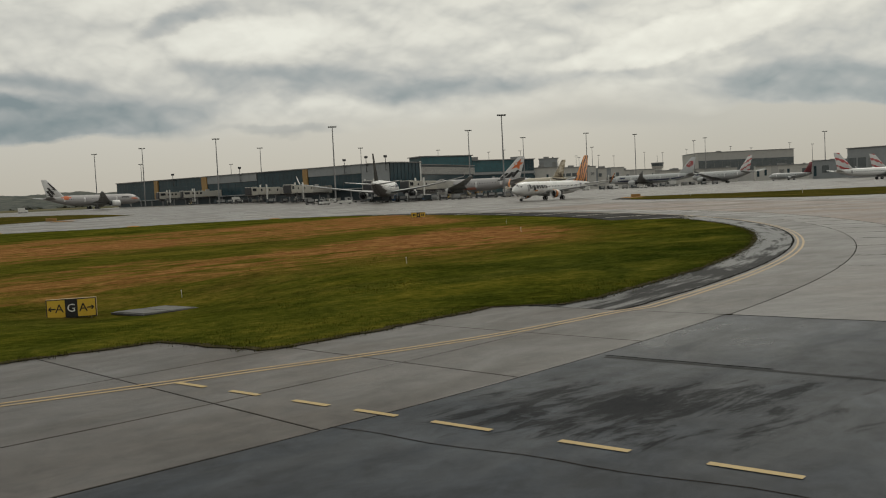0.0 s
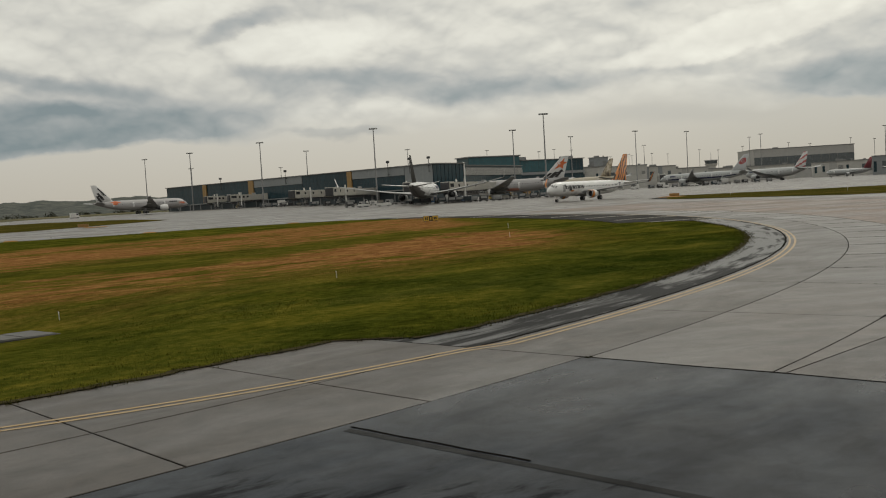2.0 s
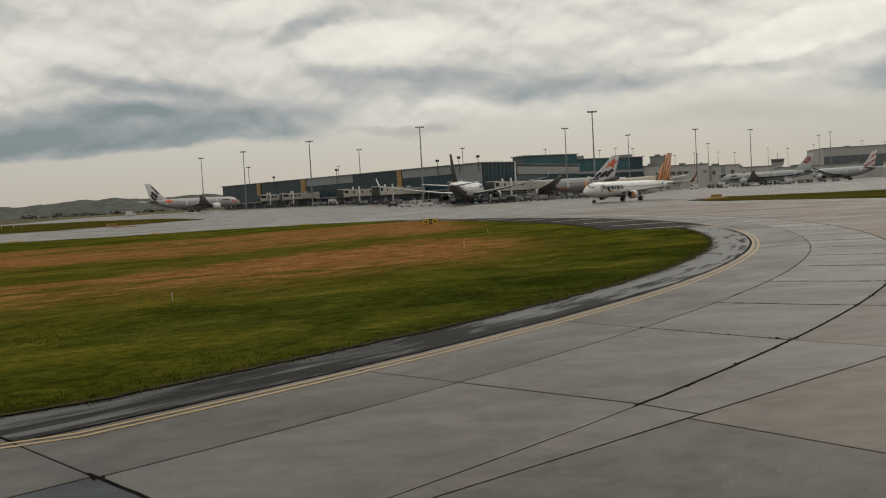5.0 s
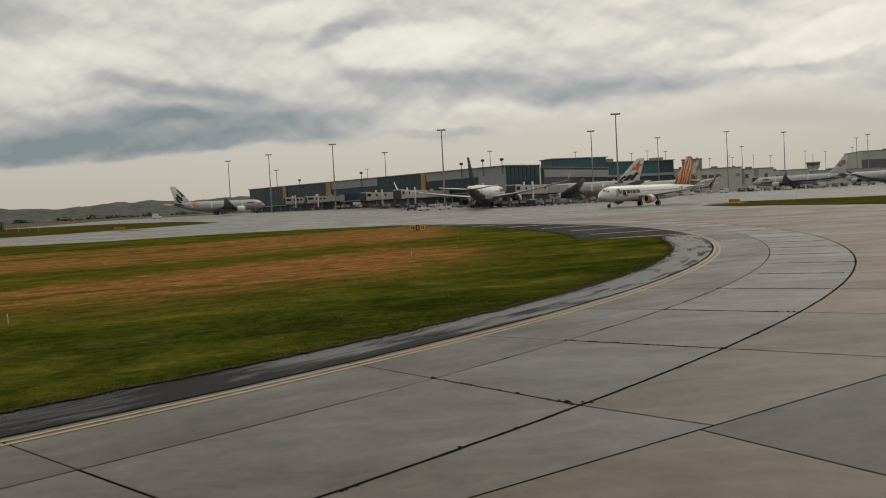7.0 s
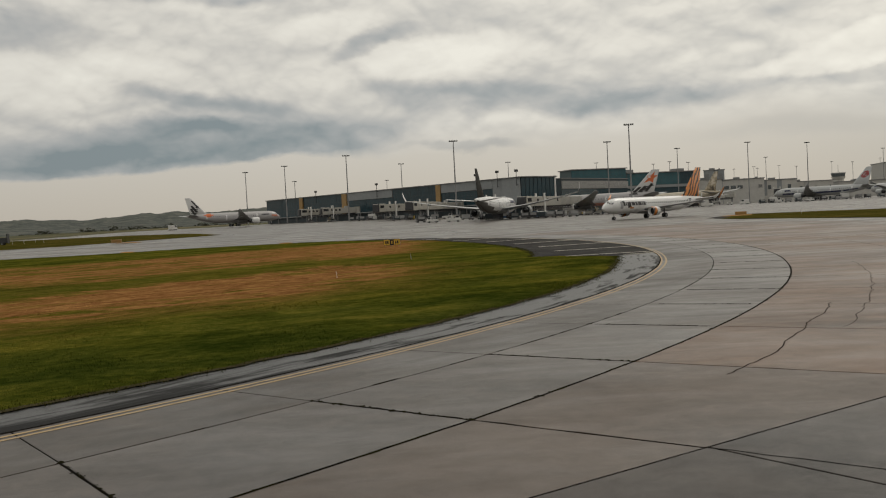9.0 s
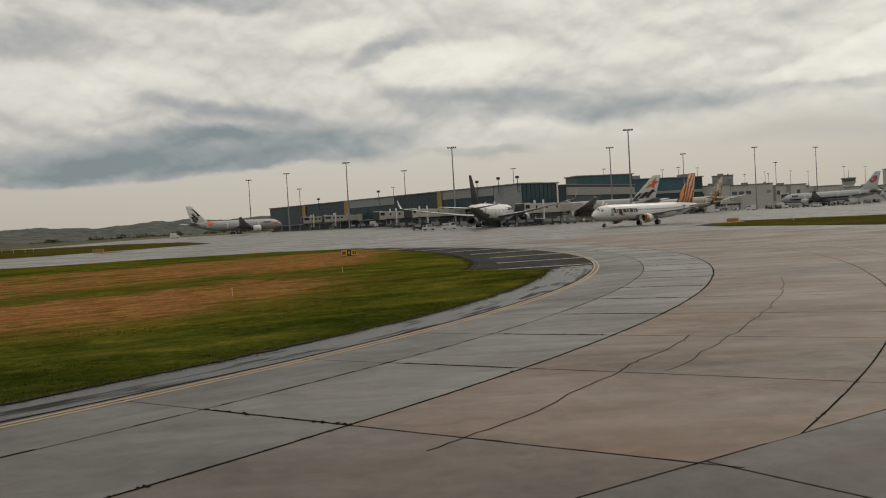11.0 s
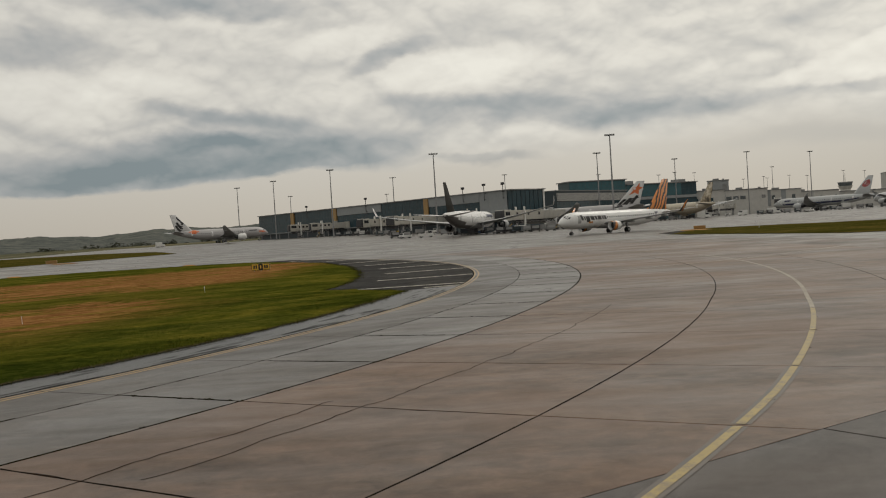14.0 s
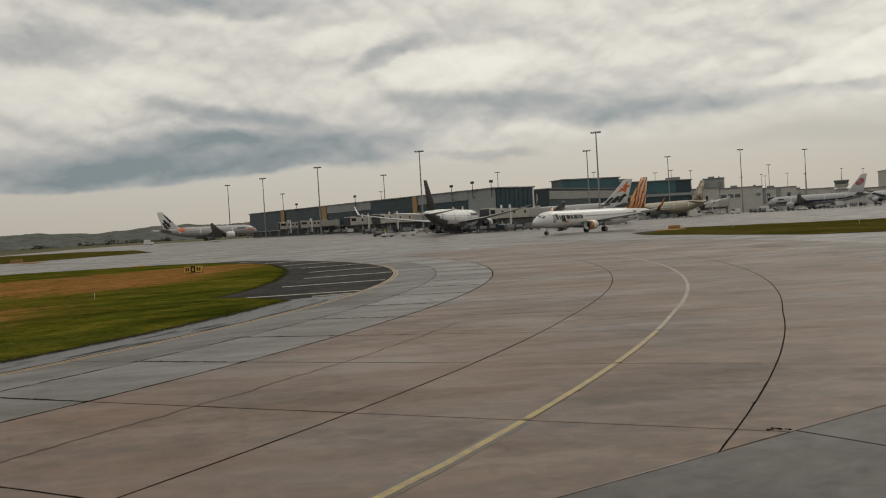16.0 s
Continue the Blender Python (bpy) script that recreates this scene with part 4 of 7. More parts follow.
for _ in range(120):
    weed(*ring(rnd.choice((115.58, 123.0)) + rnd.gauss(0, 0.012), rnd.uniform(-30, 20)), 0.035)
weed(*ring(104.33, -38.5), 0.10)
# dark tar dabs across the centre line, made with the weed shape
for a in (-16.36, -13.04, -11.28, -9.61, -6.34, -3.87, 1.22):
    for k in range(4):
        weed(*ring(119.26 + 0.05 * k, a + 0.01 * k), 0.035)
# dark spalls at slab corners, also built from weed clumps
for x, y in ((45.68, 59.04), (45.8, 58.98), (45.92, 58.92)):
    weed(x, y, 0.07)
for x, y in ((35.6, 48.3), (45.8, 58.95), (35.75, 48.33), (45.62, 58.92)):
    weed(x, y, 0.06)
me = bpy.data.meshes.new("joint_weeds")
me.from_pydata(verts, [], faces)
M["weed"] = plain("dark_weeds", (0.016, 0.015, 0.007), 1.0, vary=0.4, scale=6, spec=0.02, own=False)
me.materials.append(M["weed"])
tagged(new("joint_weeds", me), "small dark weeds and moss in the slab joints, tar dabs and spalls", "weeds", kind="stuff")

# the wandering crack in the brown slabs
def crack(name, r, a0, a1, width, seed):
    r0 = random.Random(seed)
    pts, w = [], 0.0
    for a in steps((a0, a1, 0.14)):
        w = w * 0.92 + r0.gauss(0, 0.034)
        pts.append(ring(r + w + 0.07 * math.sin(a * 0.5), a))
    return strip(name, pts, width, M["crack"], "dark jagged crack across the concrete slabs", 0.0, 0.004, "crack")


crack("slab_crack", 110.75, -24.5, -17.2, 0.035, 3)
crack("slab_crack", 111.55, -20.4, -6.4, 0.030, 8)
M["trench"] = wet_concrete("dark_trench_asphalt", (0.012, 0.0125, 0.013), (0.005, 0.0055, 0.006), 0.30, 0.6, 0.5, spec=0.045)
strip("asphalt_crack", [ring(104.2 + k * 0.5 + 0.02 * math.sin(k * 2.3), -46.2 + 0.045 * k + 0.03 * math.sin(k * 1.1)) for k in range(28)], 0.022, M["crack"], "thin dark crack across the asphalt", 0.0, 0.004, "crack")
strip("trench_edge", [(3.40 + (7.06 - 3.40) * k / 12 + 0.02 * math.sin(k * 1.7), 19.48 + (16.43 - 19.48) * k / 12) for k in range(0, 10)], 0.055, M["joint"], "black open edge of the filled trench", 0.0, 0.006, "trench")
strip("trench_fill", [(3.36 + (7.02 - 3.36) * k / 12, 19.30 + (16.27 - 19.30) * k / 12) for k in range(0, 24)], 0.17, M["trench"], "dark sealed trench across the asphalt", 0.0, 0.003, "trench")

# ---- distant wooded hills ----
bm = bmesh.new()
prev = None
for i in range(301):
    az = radians(6 + 50 * i / 300)
    d = 2500 + 200 * noise.noise((i * 0.02, 0, 1))
    hgt = 52 + 10 * noise.noise((i * 0.036, 3, 0)) + 5 * noise.noise((i * 0.16, 8, 0)) + 1.6 * noise.noise((i * 1.3, 2, 0)) + 9.0 * max(0, noise.noise((i * 2.7, 6, 0)) - 0.28)
    row = []
    for k, h in ((-900, 2), (-500, 0.25 * hgt), (-220, 0.62 * hgt), (0, hgt), (300, 0.8 * hgt), (900, 0.0)):
        row.append(bm.verts.new((-(d + k) * math.sin(az), (d + k) * math.cos(az), h + (0.8 * noise.noise((i * 0.3, k * 0.01, 0)) if k else 0))))
    if prev:
        for k in range(5):
            bm.faces.new((prev[k], row[k], row[k + 1], prev[k + 1]))
    prev = row
bmesh.ops.recalc_face_normals(bm, faces=bm.faces)
tagged(part("hills", bm, M["hills"], smooth=True), "low wooded hills on the horizon", "hills", kind="structure")


# scrub and low trees at the foot of the hills
verts, faces = [], []
rnd = random.Random(41)
for k in range(70):
    az, d = radians(rnd.uniform(8, 50)), rnd.uniform(1050, 1500)
    x0, y0 = -d * math.sin(az), d * math.cos(az)
    w, h = rnd.uniform(4, 16), rnd.uniform(2.0, 6.5)
    for _ in range(110):
        a, q, v = rnd.uniform(0, math.tau), math.sqrt(rnd.random()), rnd.random()
        x, y = x0 + w * q * math.cos(a), y0 + w * q * math.sin(a)
        z = rise(x0, y0) + h * v * (1 - 0.6 * q * q)
        i, e = len(verts), rnd.uniform(0.5, 1.3)
        for _ in range(3):
            verts.append((x + rnd.gauss(0, e), y + rnd.gauss(0, e), z + rnd.gauss(0, e * 0.7)))
        faces.append((i, i + 1, i + 2))
me = bpy.data.meshes.new("scrub")
me.from_pydata(verts, [], faces)
M["scrub"] = plain("dull_green_scrub", (0.050, 0.052, 0.034), 0.9, vary=0.4, scale=0.05, spec=0.05, own=False)
me.materials.append(M["scrub"])
tagged(new("scrub", me), "low scrub and trees below the far hills", "bushes", kind="stuff")
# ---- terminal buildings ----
# dark glazing lifted a little in colour, in place of distance haze
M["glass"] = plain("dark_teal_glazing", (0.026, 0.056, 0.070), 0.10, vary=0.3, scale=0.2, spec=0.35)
M["glass_teal"] = plain("teal_glazing", (0.05, 0.13, 0.15), 0.10, vary=0.25, scale=0.15, spec=0.35)
M["cladding"] = plain("grey_metal_cladding", (0.28, 0.295, 0.30), 0.5, vary=0.10, scale=0.5)
M["cladding_teal"] = plain("dark_teal_cladding", (0.035, 0.072, 0.080), 0.45, vary=0.2, scale=0.3)
# far windows: haze and sky reflection put into a lighter grey
M["glass_far"] = plain("grey_window_glass", (0.12, 0.135, 0.14), 0.12, vary=0.3, scale=0.3, spec=0.5)
# colour raised from near black to stand in for distant haze
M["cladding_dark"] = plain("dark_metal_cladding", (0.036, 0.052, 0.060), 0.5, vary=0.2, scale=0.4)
M["cladding_pale"] = plain("pale_metal_cladding", (0.42, 0.41, 0.39), 0.5, vary=0.10, scale=0.5)
M["orange_panel"] = plain("ochre_panel", (0.36, 0.22, 0.08), 0.5, vary=0.15, scale=0.6)
M["roofing"] = plain("grey_roof_sheet", (0.22, 0.22, 0.215), 0.55, vary=0.15, scale=0.3)
M["render"] = plain("beige_grey_render", (0.52, 0.505, 0.47), 0.75, vary=0.12, scale=0.3)
M["steel"] = plain("galvanised_steel", (0.28, 0.28, 0.28), 0.45, 0.6, vary=0.15, scale=2)
M["dark_steel"] = plain("dark_steel", (0.05, 0.05, 0.052), 0.5, 0.3, vary=0.2, scale=2)
M["white_paint"] = plain("white_paint", (0.72, 0.71, 0.68), 0.38, vary=0.06, scale=1.2)
M["rubber"] = plain("black_rubber", (0.015, 0.015, 0.015), 0.75, vary=0.2, scale=3)
M["lamp_glass"] = plain("lamp_glass", (0.45, 0.45, 0.43), 0.2, vary=0.05)
M["cream"] = plain("cream_panel", (0.41, 0.39, 0.345), 0.5, vary=0.10, scale=0.8)


def box_part(name, x0, x1, y0, y1, z0, z1, material, parent, r=0.0, label=""):
    bm = bmesh.new()
    if r:
        soft_box(bm, x0, x1, y0, y1, z0, z1, r)
    else:
        box(bm, x0, x1, y0, y1, z0, z1)
    return part(name, bm, material, parent, label)


def pane(name, x0, x1, y, z0, z1, material, parent):
    """A glazed bay with mullions standing proud of the glass."""
    bm = bmesh.new()
    box(bm, x0 + 0.05, x1 - 0.05, y - 0.10, y, z0 + 0.05, z1 - 0.05)
    ob = part(name, bm, material, parent)
    bm = bmesh.new()
    for x in (x0, (x0 + x1) / 2):
        box(bm, x - 0.045, x + 0.045, y - 0.16, y - 0.11, z0, z1)
    n = max(1, round((z1 - z0) / 2.4))
    for k in range(n + 1):
        z = z0 + (z1 - z0) * k / n
        box(bm, x0 + 0.08, x1 - 0.08, y - 0.16, y - 0.11, z - 0.03, z + 0.03)
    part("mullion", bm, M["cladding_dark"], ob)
    return ob


# the long pier
PIER = pose(-220, 635, 0, 0, 0, math.degrees(math.atan2(-0.6173, 0.7867)))
pier = empty("terminal_pier", PIER, "long dark glazed terminal pier with grey metal bands", "building")
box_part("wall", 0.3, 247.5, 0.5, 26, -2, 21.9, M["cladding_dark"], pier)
bm = bmesh.new()
box(bm, -0.6, 248.6, -0.6, 27.0, 21.9, 22.35)
box(bm, 4, 244, 6, 20, 22.35, 22.7)
roof = part("roof", bm, M["roofing"], pier)
box_part("canopy", 0, 247, -1.6, 0.45, 9.2, 9.75, M["cladding"], pier, 0.08)
for a, b, kind in ((0.0, 43.3, "glass"), (47.9, 92.8, "glass"), (98.3, 144.3, "band"), (144.7, 183.4, "glass"), (187.6, 228.0, "band"), (228.2, 247.8, "solid")):
    n = max(1, round((b - a) / 6.5))
    for i in range(n):
        x0, x1 = a + (b - a) * i / n, a + (b - a) * (i + 1) / n
        if kind == "solid":
            box_part("cladding_panel", x0 + 0.04, x1 - 0.04, 0.1, 0.5, 8.2, 21.85, M["cladding"], pier)
            continue
        top = 21.8 if kind == "glass" else 17.2
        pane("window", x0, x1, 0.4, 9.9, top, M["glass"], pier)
        if kind == "band":
            box_part("cladding_panel", x0 + 0.03, x1 - 0.03, 0.0, 0.48, 17.4, 21.85, M["cladding"], pier)
for a, b in ((43.6, 47.6), (93.1, 98.1), (183.7, 187.4)):
    box_part("orange_panel", a, b, -0.5, 0.4, 9.8, 22.0, M["orange_panel"], pier, 0.05, "ochre coloured wall panel")
for x in range(5, 246, 12):
    bm = bmesh.new()
    tube(bm, (x, -1.0, 2.0), (x, -1.0, 9.2), 0.35, n=10)
    part("column", bm, M["steel"], pier)
# glazed end of the pier
bm = bmesh.new()
box(bm, 247.6, 247.9, 0.8, 25.0, 8.6, 21.6)
end_glass = part("end_window", bm, M["glass"], pier)
for k in range(9):
    box_part("mullion", 247.92, 248.1, 0.8 + k * 3.0, 0.95 + k * 3.0, 8.6, 21.6, M["cladding_dark"], end_glass)
box_part("corner_post", 247.6, 248.3, 25.2, 26.2, 2, 22.6, M["white_paint"], pier, 0.1)
for s, h in ((65, 2.2), (130.6, 2.9), (217, 2.3), (233, 2.9), (246.6, 2.5)):
    bm = bmesh.new()
    tube(bm, (s, -0.9, 17.8), (s, -0.9, 22.3 + h), 0.16, n=8)
    soft_box(bm, s - 0.75, s + 0.75, -1.5, -0.3, 22.3 + h - 0.1, 22.3 + h + 1.1, 0.1)
    for z in (18.2, 21.2):
        box(bm, s - 0.2, s + 0.2, -0.8, 0.0, z, z + 0.2)
    part("floodlight", bm, M["dark_steel"], roof)

# the main terminal hall behind it
HALL = pose(-12, 715, 0, 0, 0, 29.2)
hall = empty("terminal_hall", HALL, "tall terminal hall with teal glazing and grey bands", "building")
box_part("wall", 0.4, 106, 0.6, 20, -2, 30.0, M["cladding_teal"], hall)
box_part("upper_wall", 0.4, 46, 0.6, 20, 30.0, 34.0, M["cladding_teal"], hall)
bm = bmesh.new()
box(bm, -0.8, 46.8, -0.8, 21, 34.0, 34.7)
box(bm, 46.9, 107, -0.8, 21, 30.0, 30.6)
roof2 = part("roof", bm, M["roofing"], hall)
for i in range(7):
    pane("window", 0.5 + i * 6.5, 7.0 + i * 6.5, 0.5, 24.2, 33.8, M["glass_teal"], hall)
for i in range(9):
    pane("window", 46.8 + i * 6.6, 53.4 + i * 6.6, 0.5, 21.0, 29.8, M["glass_teal"] if i < 7 else M["glass"], hall)
box_part("band", 46.5, 106.5, -0.4, 0.5, 18.6, 20.6, M["cladding"], hall, 0.05)
for i in range(16):
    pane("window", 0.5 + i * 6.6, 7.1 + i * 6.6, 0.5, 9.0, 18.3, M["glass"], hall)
box_part("roof_plant", 50, 58, 10, 18, 30.6, 33.4, M["roofing"], roof2, 0.1)
box_part("roof_plant", 96, 103, 10, 20, 30.6, 33.0, M["roofing"], roof2, 0.1)
box_part("orange_panel", 46, 51, -6, -1, 2, 13.5, M["orange_panel"], hall, 0.05, "ochre coloured wall panel")

LINK = pose(-14, 632, 0, 0, 0, math.degrees(math.atan2(90, 44)))
link = empty("terminal_link", LINK, "glazed link building with a pale louvred band", "building")
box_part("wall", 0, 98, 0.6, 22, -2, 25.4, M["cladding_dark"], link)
box_part("roof", -0.5, 98.5, -0.4, 23, 25.4, 25.9, M["roofing"], link)
bm = bmesh.new()
for k in range(10):
    box(bm, 0.5, 97.5, -0.5, 0.3, 18.9 + k * 0.52, 19.28 + k * 0.52)
part("louvre_band", bm, M["cladding_pale"], link)
for i in range(14):
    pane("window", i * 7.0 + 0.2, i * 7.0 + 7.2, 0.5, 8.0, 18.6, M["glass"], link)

# lower wings to the east
def wing(x0, y0, x1, y1, top, deep, wall, sill, head, label, step=6.0, glazing="glass_far", gap=0.6):
    ang = math.degrees(math.atan2(y1 - y0, x1 - x0))
    n = math.dist((x0, y0), (x1, y1))
    b = empty("terminal_wing", pose(x0, y0, 0, 0, 0, ang), label, "building", "terminal wings")
    box_part("wall", 0, n, 0.4, deep, -2, top, wall, b)
    bm = bmesh.new()
    box(bm, -0.5, n + 0.5, -0.3, deep + 0.5, top, top + 0.5)
    soft_box(bm, n * 0.25, n * 0.25 + 5, deep * 0.3, deep * 0.3 + 4, top + 0.5, top + 2.0, 0.1)
    part("roof", bm, M["roofing"], b)
    k = max(1, round(n / step))
    rnd = random.Random(int(x0 * 7 + y0))
    for i in range(k):
        a, c = n * i / k + gap, n * (i + 1) / k - gap
        pick = rnd.random() if gap > 0.1 else 0.0
        if pick < 0.30:
            pane("window", a, c, 0.3, sill, head, M[glazing], b)
        elif pick < 0.48:
            pane("window", a + 0.3, a + 0.3 + 0.4 * (c - a), 0.3, sill - rnd.uniform(0, 2.5), head, M["glass"], b)
        elif pick < 0.66:
            box_part("cladding_panel", a - gap + 0.05, c + gap - 0.05, 0.22, 0.39, sill - 5, top - 0.2, M["cladding"] if rnd.random() < 0.5 else M["cladding_pale"], b)
        elif pick < 0.82:
            bm = bmesh.new()
            for q in range(6):
                box(bm, a + 0.2, c - 0.8, 0.24, 0.39, sill + (head - sill) * q / 6, sill + (head - sill) * (q + 0.7) / 6)
            part("vent_grille", bm, M["roofing"], b)
    for q in range(max(1, int(n / 14)) if gap > 0.1 else 0):
        u, d = rnd.uniform(1, max(1.5, n - 4)), rnd.uniform(0.3, 0.7) * deep
        box_part("roof_plant", u, u + rnd.uniform(1.2, 3.0), d, d + 2.0, top + 0.5, top + rnd.uniform(0.9, 1.9), M["roofing"], b, 0.06)
    return b


wing(79, 771, 101, 769, 22.6, 20, M["render"], 14, 17, "low beige terminal wing with dark windows")
wing(101.5, 769, 131.5, 766, 21.6, 22, M["render"], 14.5, 17.0, "pale terminal wing with a row of grey windows", 5)
wing(132, 780, 158, 782, 20.0, 22, M["render"], 13, 16, "low beige terminal wing with dark windows", 4)
wing(150, 790, 188, 797, 17.6, 20, M["render"], 11, 14, "long low beige terminal wing", 4)
wing(188, 800, 262, 806, 15.8, 20, M["render"], 9, 13, "long low beige terminal wing", 5)
wing(270, 954, 369, 955, 34.5, 60, M["cladding_pale"], 15, 26.5, "large pale hangar with a dark window band", 8, "glass_far", 0.05)
wing(262, 760, 330, 742, 15.0, 22, M["render"], 8, 12, "low terminal wing behind parked aircraft", 6)
wing(268, 660, 340, 610, 15.5, 20, M["cladding"], 7, 12, "grey low terminal wing", 6)
wing(262, 590, 330, 520, 21.0, 24, M["cladding"], 9, 15, "plain grey terminal block with dark windows", 6)
wing(95, 860, 112, 858, 33.0, 14, M["cladding"], 24, 30, "dark plant building on the skyline", 6)

# small apron control tower
tower = empty("control_tower", pose(206.5, 866, rise(206, 866)), "grey apron control tower with a glazed cab", "tower")
bm = bmesh.new()
tube(bm, (0, 0, 0), (0, 0, 16.5), 4.6, 4.2, 12)
box(bm, -9, 9, -3, 9, 0, 12.5)
part("shaft", bm, M["render"], tower)
bm = bmesh.new()
tube(bm, (0, 0, 15), (0, 0, 17.6), 4.4, 6.0, 12)
part("cab_floor", bm, M["render"], tower)
bm = bmesh.new()
tube(bm, (0, 0, 17.6), (0, 0, 20.2), 5.2, 5.9, 12)
part("cab_glazing", bm, M["glass_far"], tower)
bm = bmesh.new()
tube(bm, (0, 0, 20.2), (0, 0, 21.0), 6.3, 6.0, 12)
tube(bm, (0, 0, 21.0), (0, 0, 28.0), 0.22, 0.1, 6)
part("cab_roof", bm, M["roofing"], tower)


# ---- apron floodlight masts ----
def mast_proto(h):
    m = empty("floodlight_mast", pose(0, 0, -300), "tall grey steel floodlight mast on the apron", "light mast", "apron floodlight masts")
    bm = bmesh.new()
    tube(bm, (0, 0, 0), (0, 0, 0.5), 0.75, n=12)
    tube(bm, (0, 0, 0.5), (0, 0, h), 0.40, 0.20, 12)
    part("pole", bm, M["steel"], m, smooth=False)
    bm = bmesh.new()
    box(bm, -1.9, 1.9, -0.12, 0.12, h - 0.35, h - 0.15)
    box(bm, -0.12, 0.12, -0.9, 0.9, h - 0.35, h - 0.15)
    frame_ob = part("head_frame", bm, M["dark_steel"], m)
    for k in range(5):
        bm = bmesh.new()
        soft_box(bm, -1.9 + k * 0.8, -1.3 + k * 0.8, -0.55, 0.35, h - 0.12, h + 0.28, 0.06)
        lamp = part("lamp", bm, M["dark_steel"], frame_ob)
        bm = bmesh.new()
        box(bm, -1.82 + k * 0.8, -1.38 + k * 0.8, -0.62, -0.56, h - 0.06, h + 0.2)
        part("lamp_glass", bm, M["lamp_glass"], lamp)
    return m


MASTS = ((-230.4, 625.9, 42.3), (-178.7, 564.8, 40.7), (-114.5, 484.0, 38.5), (-46.6, 421.6, 37.0), (18.1, 509.5, 38.5), (28.3, 392.7, 36.3), (60.9, 646.3, 41.1),
         (105.0, 646.5, 42.2), (155.2, 721.9, 44.0), (251.5, 865.3, 45.7), (266.5, 957.0, 47.8), (282.0, 671.0, 36.8), (161.7, 961.0, 46.2), (-115.0, 607.0, 40.2),
         (-230.8, 724.1, 39.0), (-195.0, 879.0, 42.6), (1.9, 900.0, 47.7), (-57.3, 705.5, 42.5))
FAR_MASTS = ((58.2, 1028.0, 49.2), (74.1, 1015.6, 50.1), (94.7, 1042.0, 49.5), (171.6, 1308.1, 48.8), (196.0, 1300.0, 50.2), (203.0, 1320.0, 48.6), (229.0, 1310.0, 49.8), (250.0, 1305.0, 47.8),
             (300.5, 1337.3, 52.2), (325.0, 1330.0, 50.0), (357.5, 1323.8, 52.5), (380.0, 1194.4, 49.0), (403.7, 1186.6, 45.8), (447.4, 1170.9, 49.5), (472.0, 1161.2, 46.2))
protos = {}
for x, y, top in MASTS + FAR_MASTS:
    g = rise(x, y)
    h = round((top - g) / 2) * 2
    if h not in protos:
        protos[h] = mast_proto(h)
        protos[h].matrix_basis = pose(x, y, top - h, 0, 0, 10)
    else:
        copy_thing(protos[h], pose(x, y, top - h, 0, 0, 10))

# ---- aircraft ----
def livery(name, color, rough=0.3, metal=0.0):
    return plain(name, color, rough, metal, vary=0.05, scale=0.6)


M["white_skin"] = livery("white_aircraft_paint", (0.74, 0.735, 0.72))
M["silver_skin"] = livery("silver_aircraft_paint", (0.40, 0.385, 0.385), 0.38, 0.1)
M["silver_fin"] = livery("pale_silver_fin_paint", (0.52, 0.51, 0.50), 0.38)
# white of the far airliners, greyed in the colour for distance haze
M["haze_white"] = livery("hazed_white_aircraft_paint", (0.43, 0.44, 0.44), 0.4)
M["brown_fin"] = plain("dark_brown_fin_paint", (0.022, 0.020, 0.016), 0.7, vary=0.1, scale=0.6, spec=0.1)
# shade under a rear fuselage, as a grey-brown colour
M["belly_shade"] = livery("grey_brown_belly_shade", (0.085, 0.08, 0.075), 0.45)
M["sand_skin"] = livery("sand_aircraft_paint", (0.46, 0.40, 0.30), 0.38)
M["belly_skin"] = livery("grey_belly_paint", (0.34, 0.34, 0.335), 0.4)
M["wing_skin"] = livery("grey_wing_paint", (0.33, 0.335, 0.335), 0.4)
M["fan"] = plain("dark_fan_blades", (0.03, 0.03, 0.032), 0.4, 0.6)
M["cabin_glass"] = plain("dark_cabin_window", (0.015, 0.017, 0.02), 0.12, spec=0.6)
M["black_mark"] = livery("black_livery_paint", (0.022, 0.020, 0.020))
M["orange_mark"] = livery("orange_livery_paint", (0.66, 0.16, 0.05))
M["faded_orange"] = livery("faded_orange_livery_paint", (0.50, 0.23, 0.17))
M["amber_mark"] = livery("amber_livery_paint", (0.55, 0.22, 0.05))
M["red_mark"] = livery("red_livery_paint", (0.50, 0.04, 0.04))
M["rose_mark"] = livery("faded_red_livery_paint", (0.42, 0.10, 0.10), 0.4)
M["maroon_mark"] = livery("maroon_livery_paint", (0.22, 0.045, 0.055))
M["navy_mark"] = livery("navy_livery_paint", (0.03, 0.035, 0.075))
s = Shader("tiger_striped_tail")
wob = s.noise(0.35, 3, 0.5, own=True, shift=(2, 0, 1))
tcx = s.node("ShaderNodeTexCoord")
sxyz = s.node("ShaderNodeSeparateXYZ")
s.link(tcx.outputs["Object"], sxyz.inputs[0])
ph = s.math("ADD", s.math("ADD", s.math("MULTIPLY", sxyz.outputs[0], 0.95), s.math("MULTIPLY", sxyz.outputs[2], 0.50)), s.math("MULTIPLY", wob, 2.2))
bands = s.math("SINE", s.math("MULTIPLY", ph, 5.0))
M["tiger_fin"] = s.set(s.mix(s.ramp(bands, ((0.12, 0.0), (0.22, 1.0))), (0.62, 0.22, 0.045), (0.03, 0.02, 0.015)), 0.32)
s = Shader("feather_tail")
wob = s.noise(0.3, 4, 0.6, own=True)
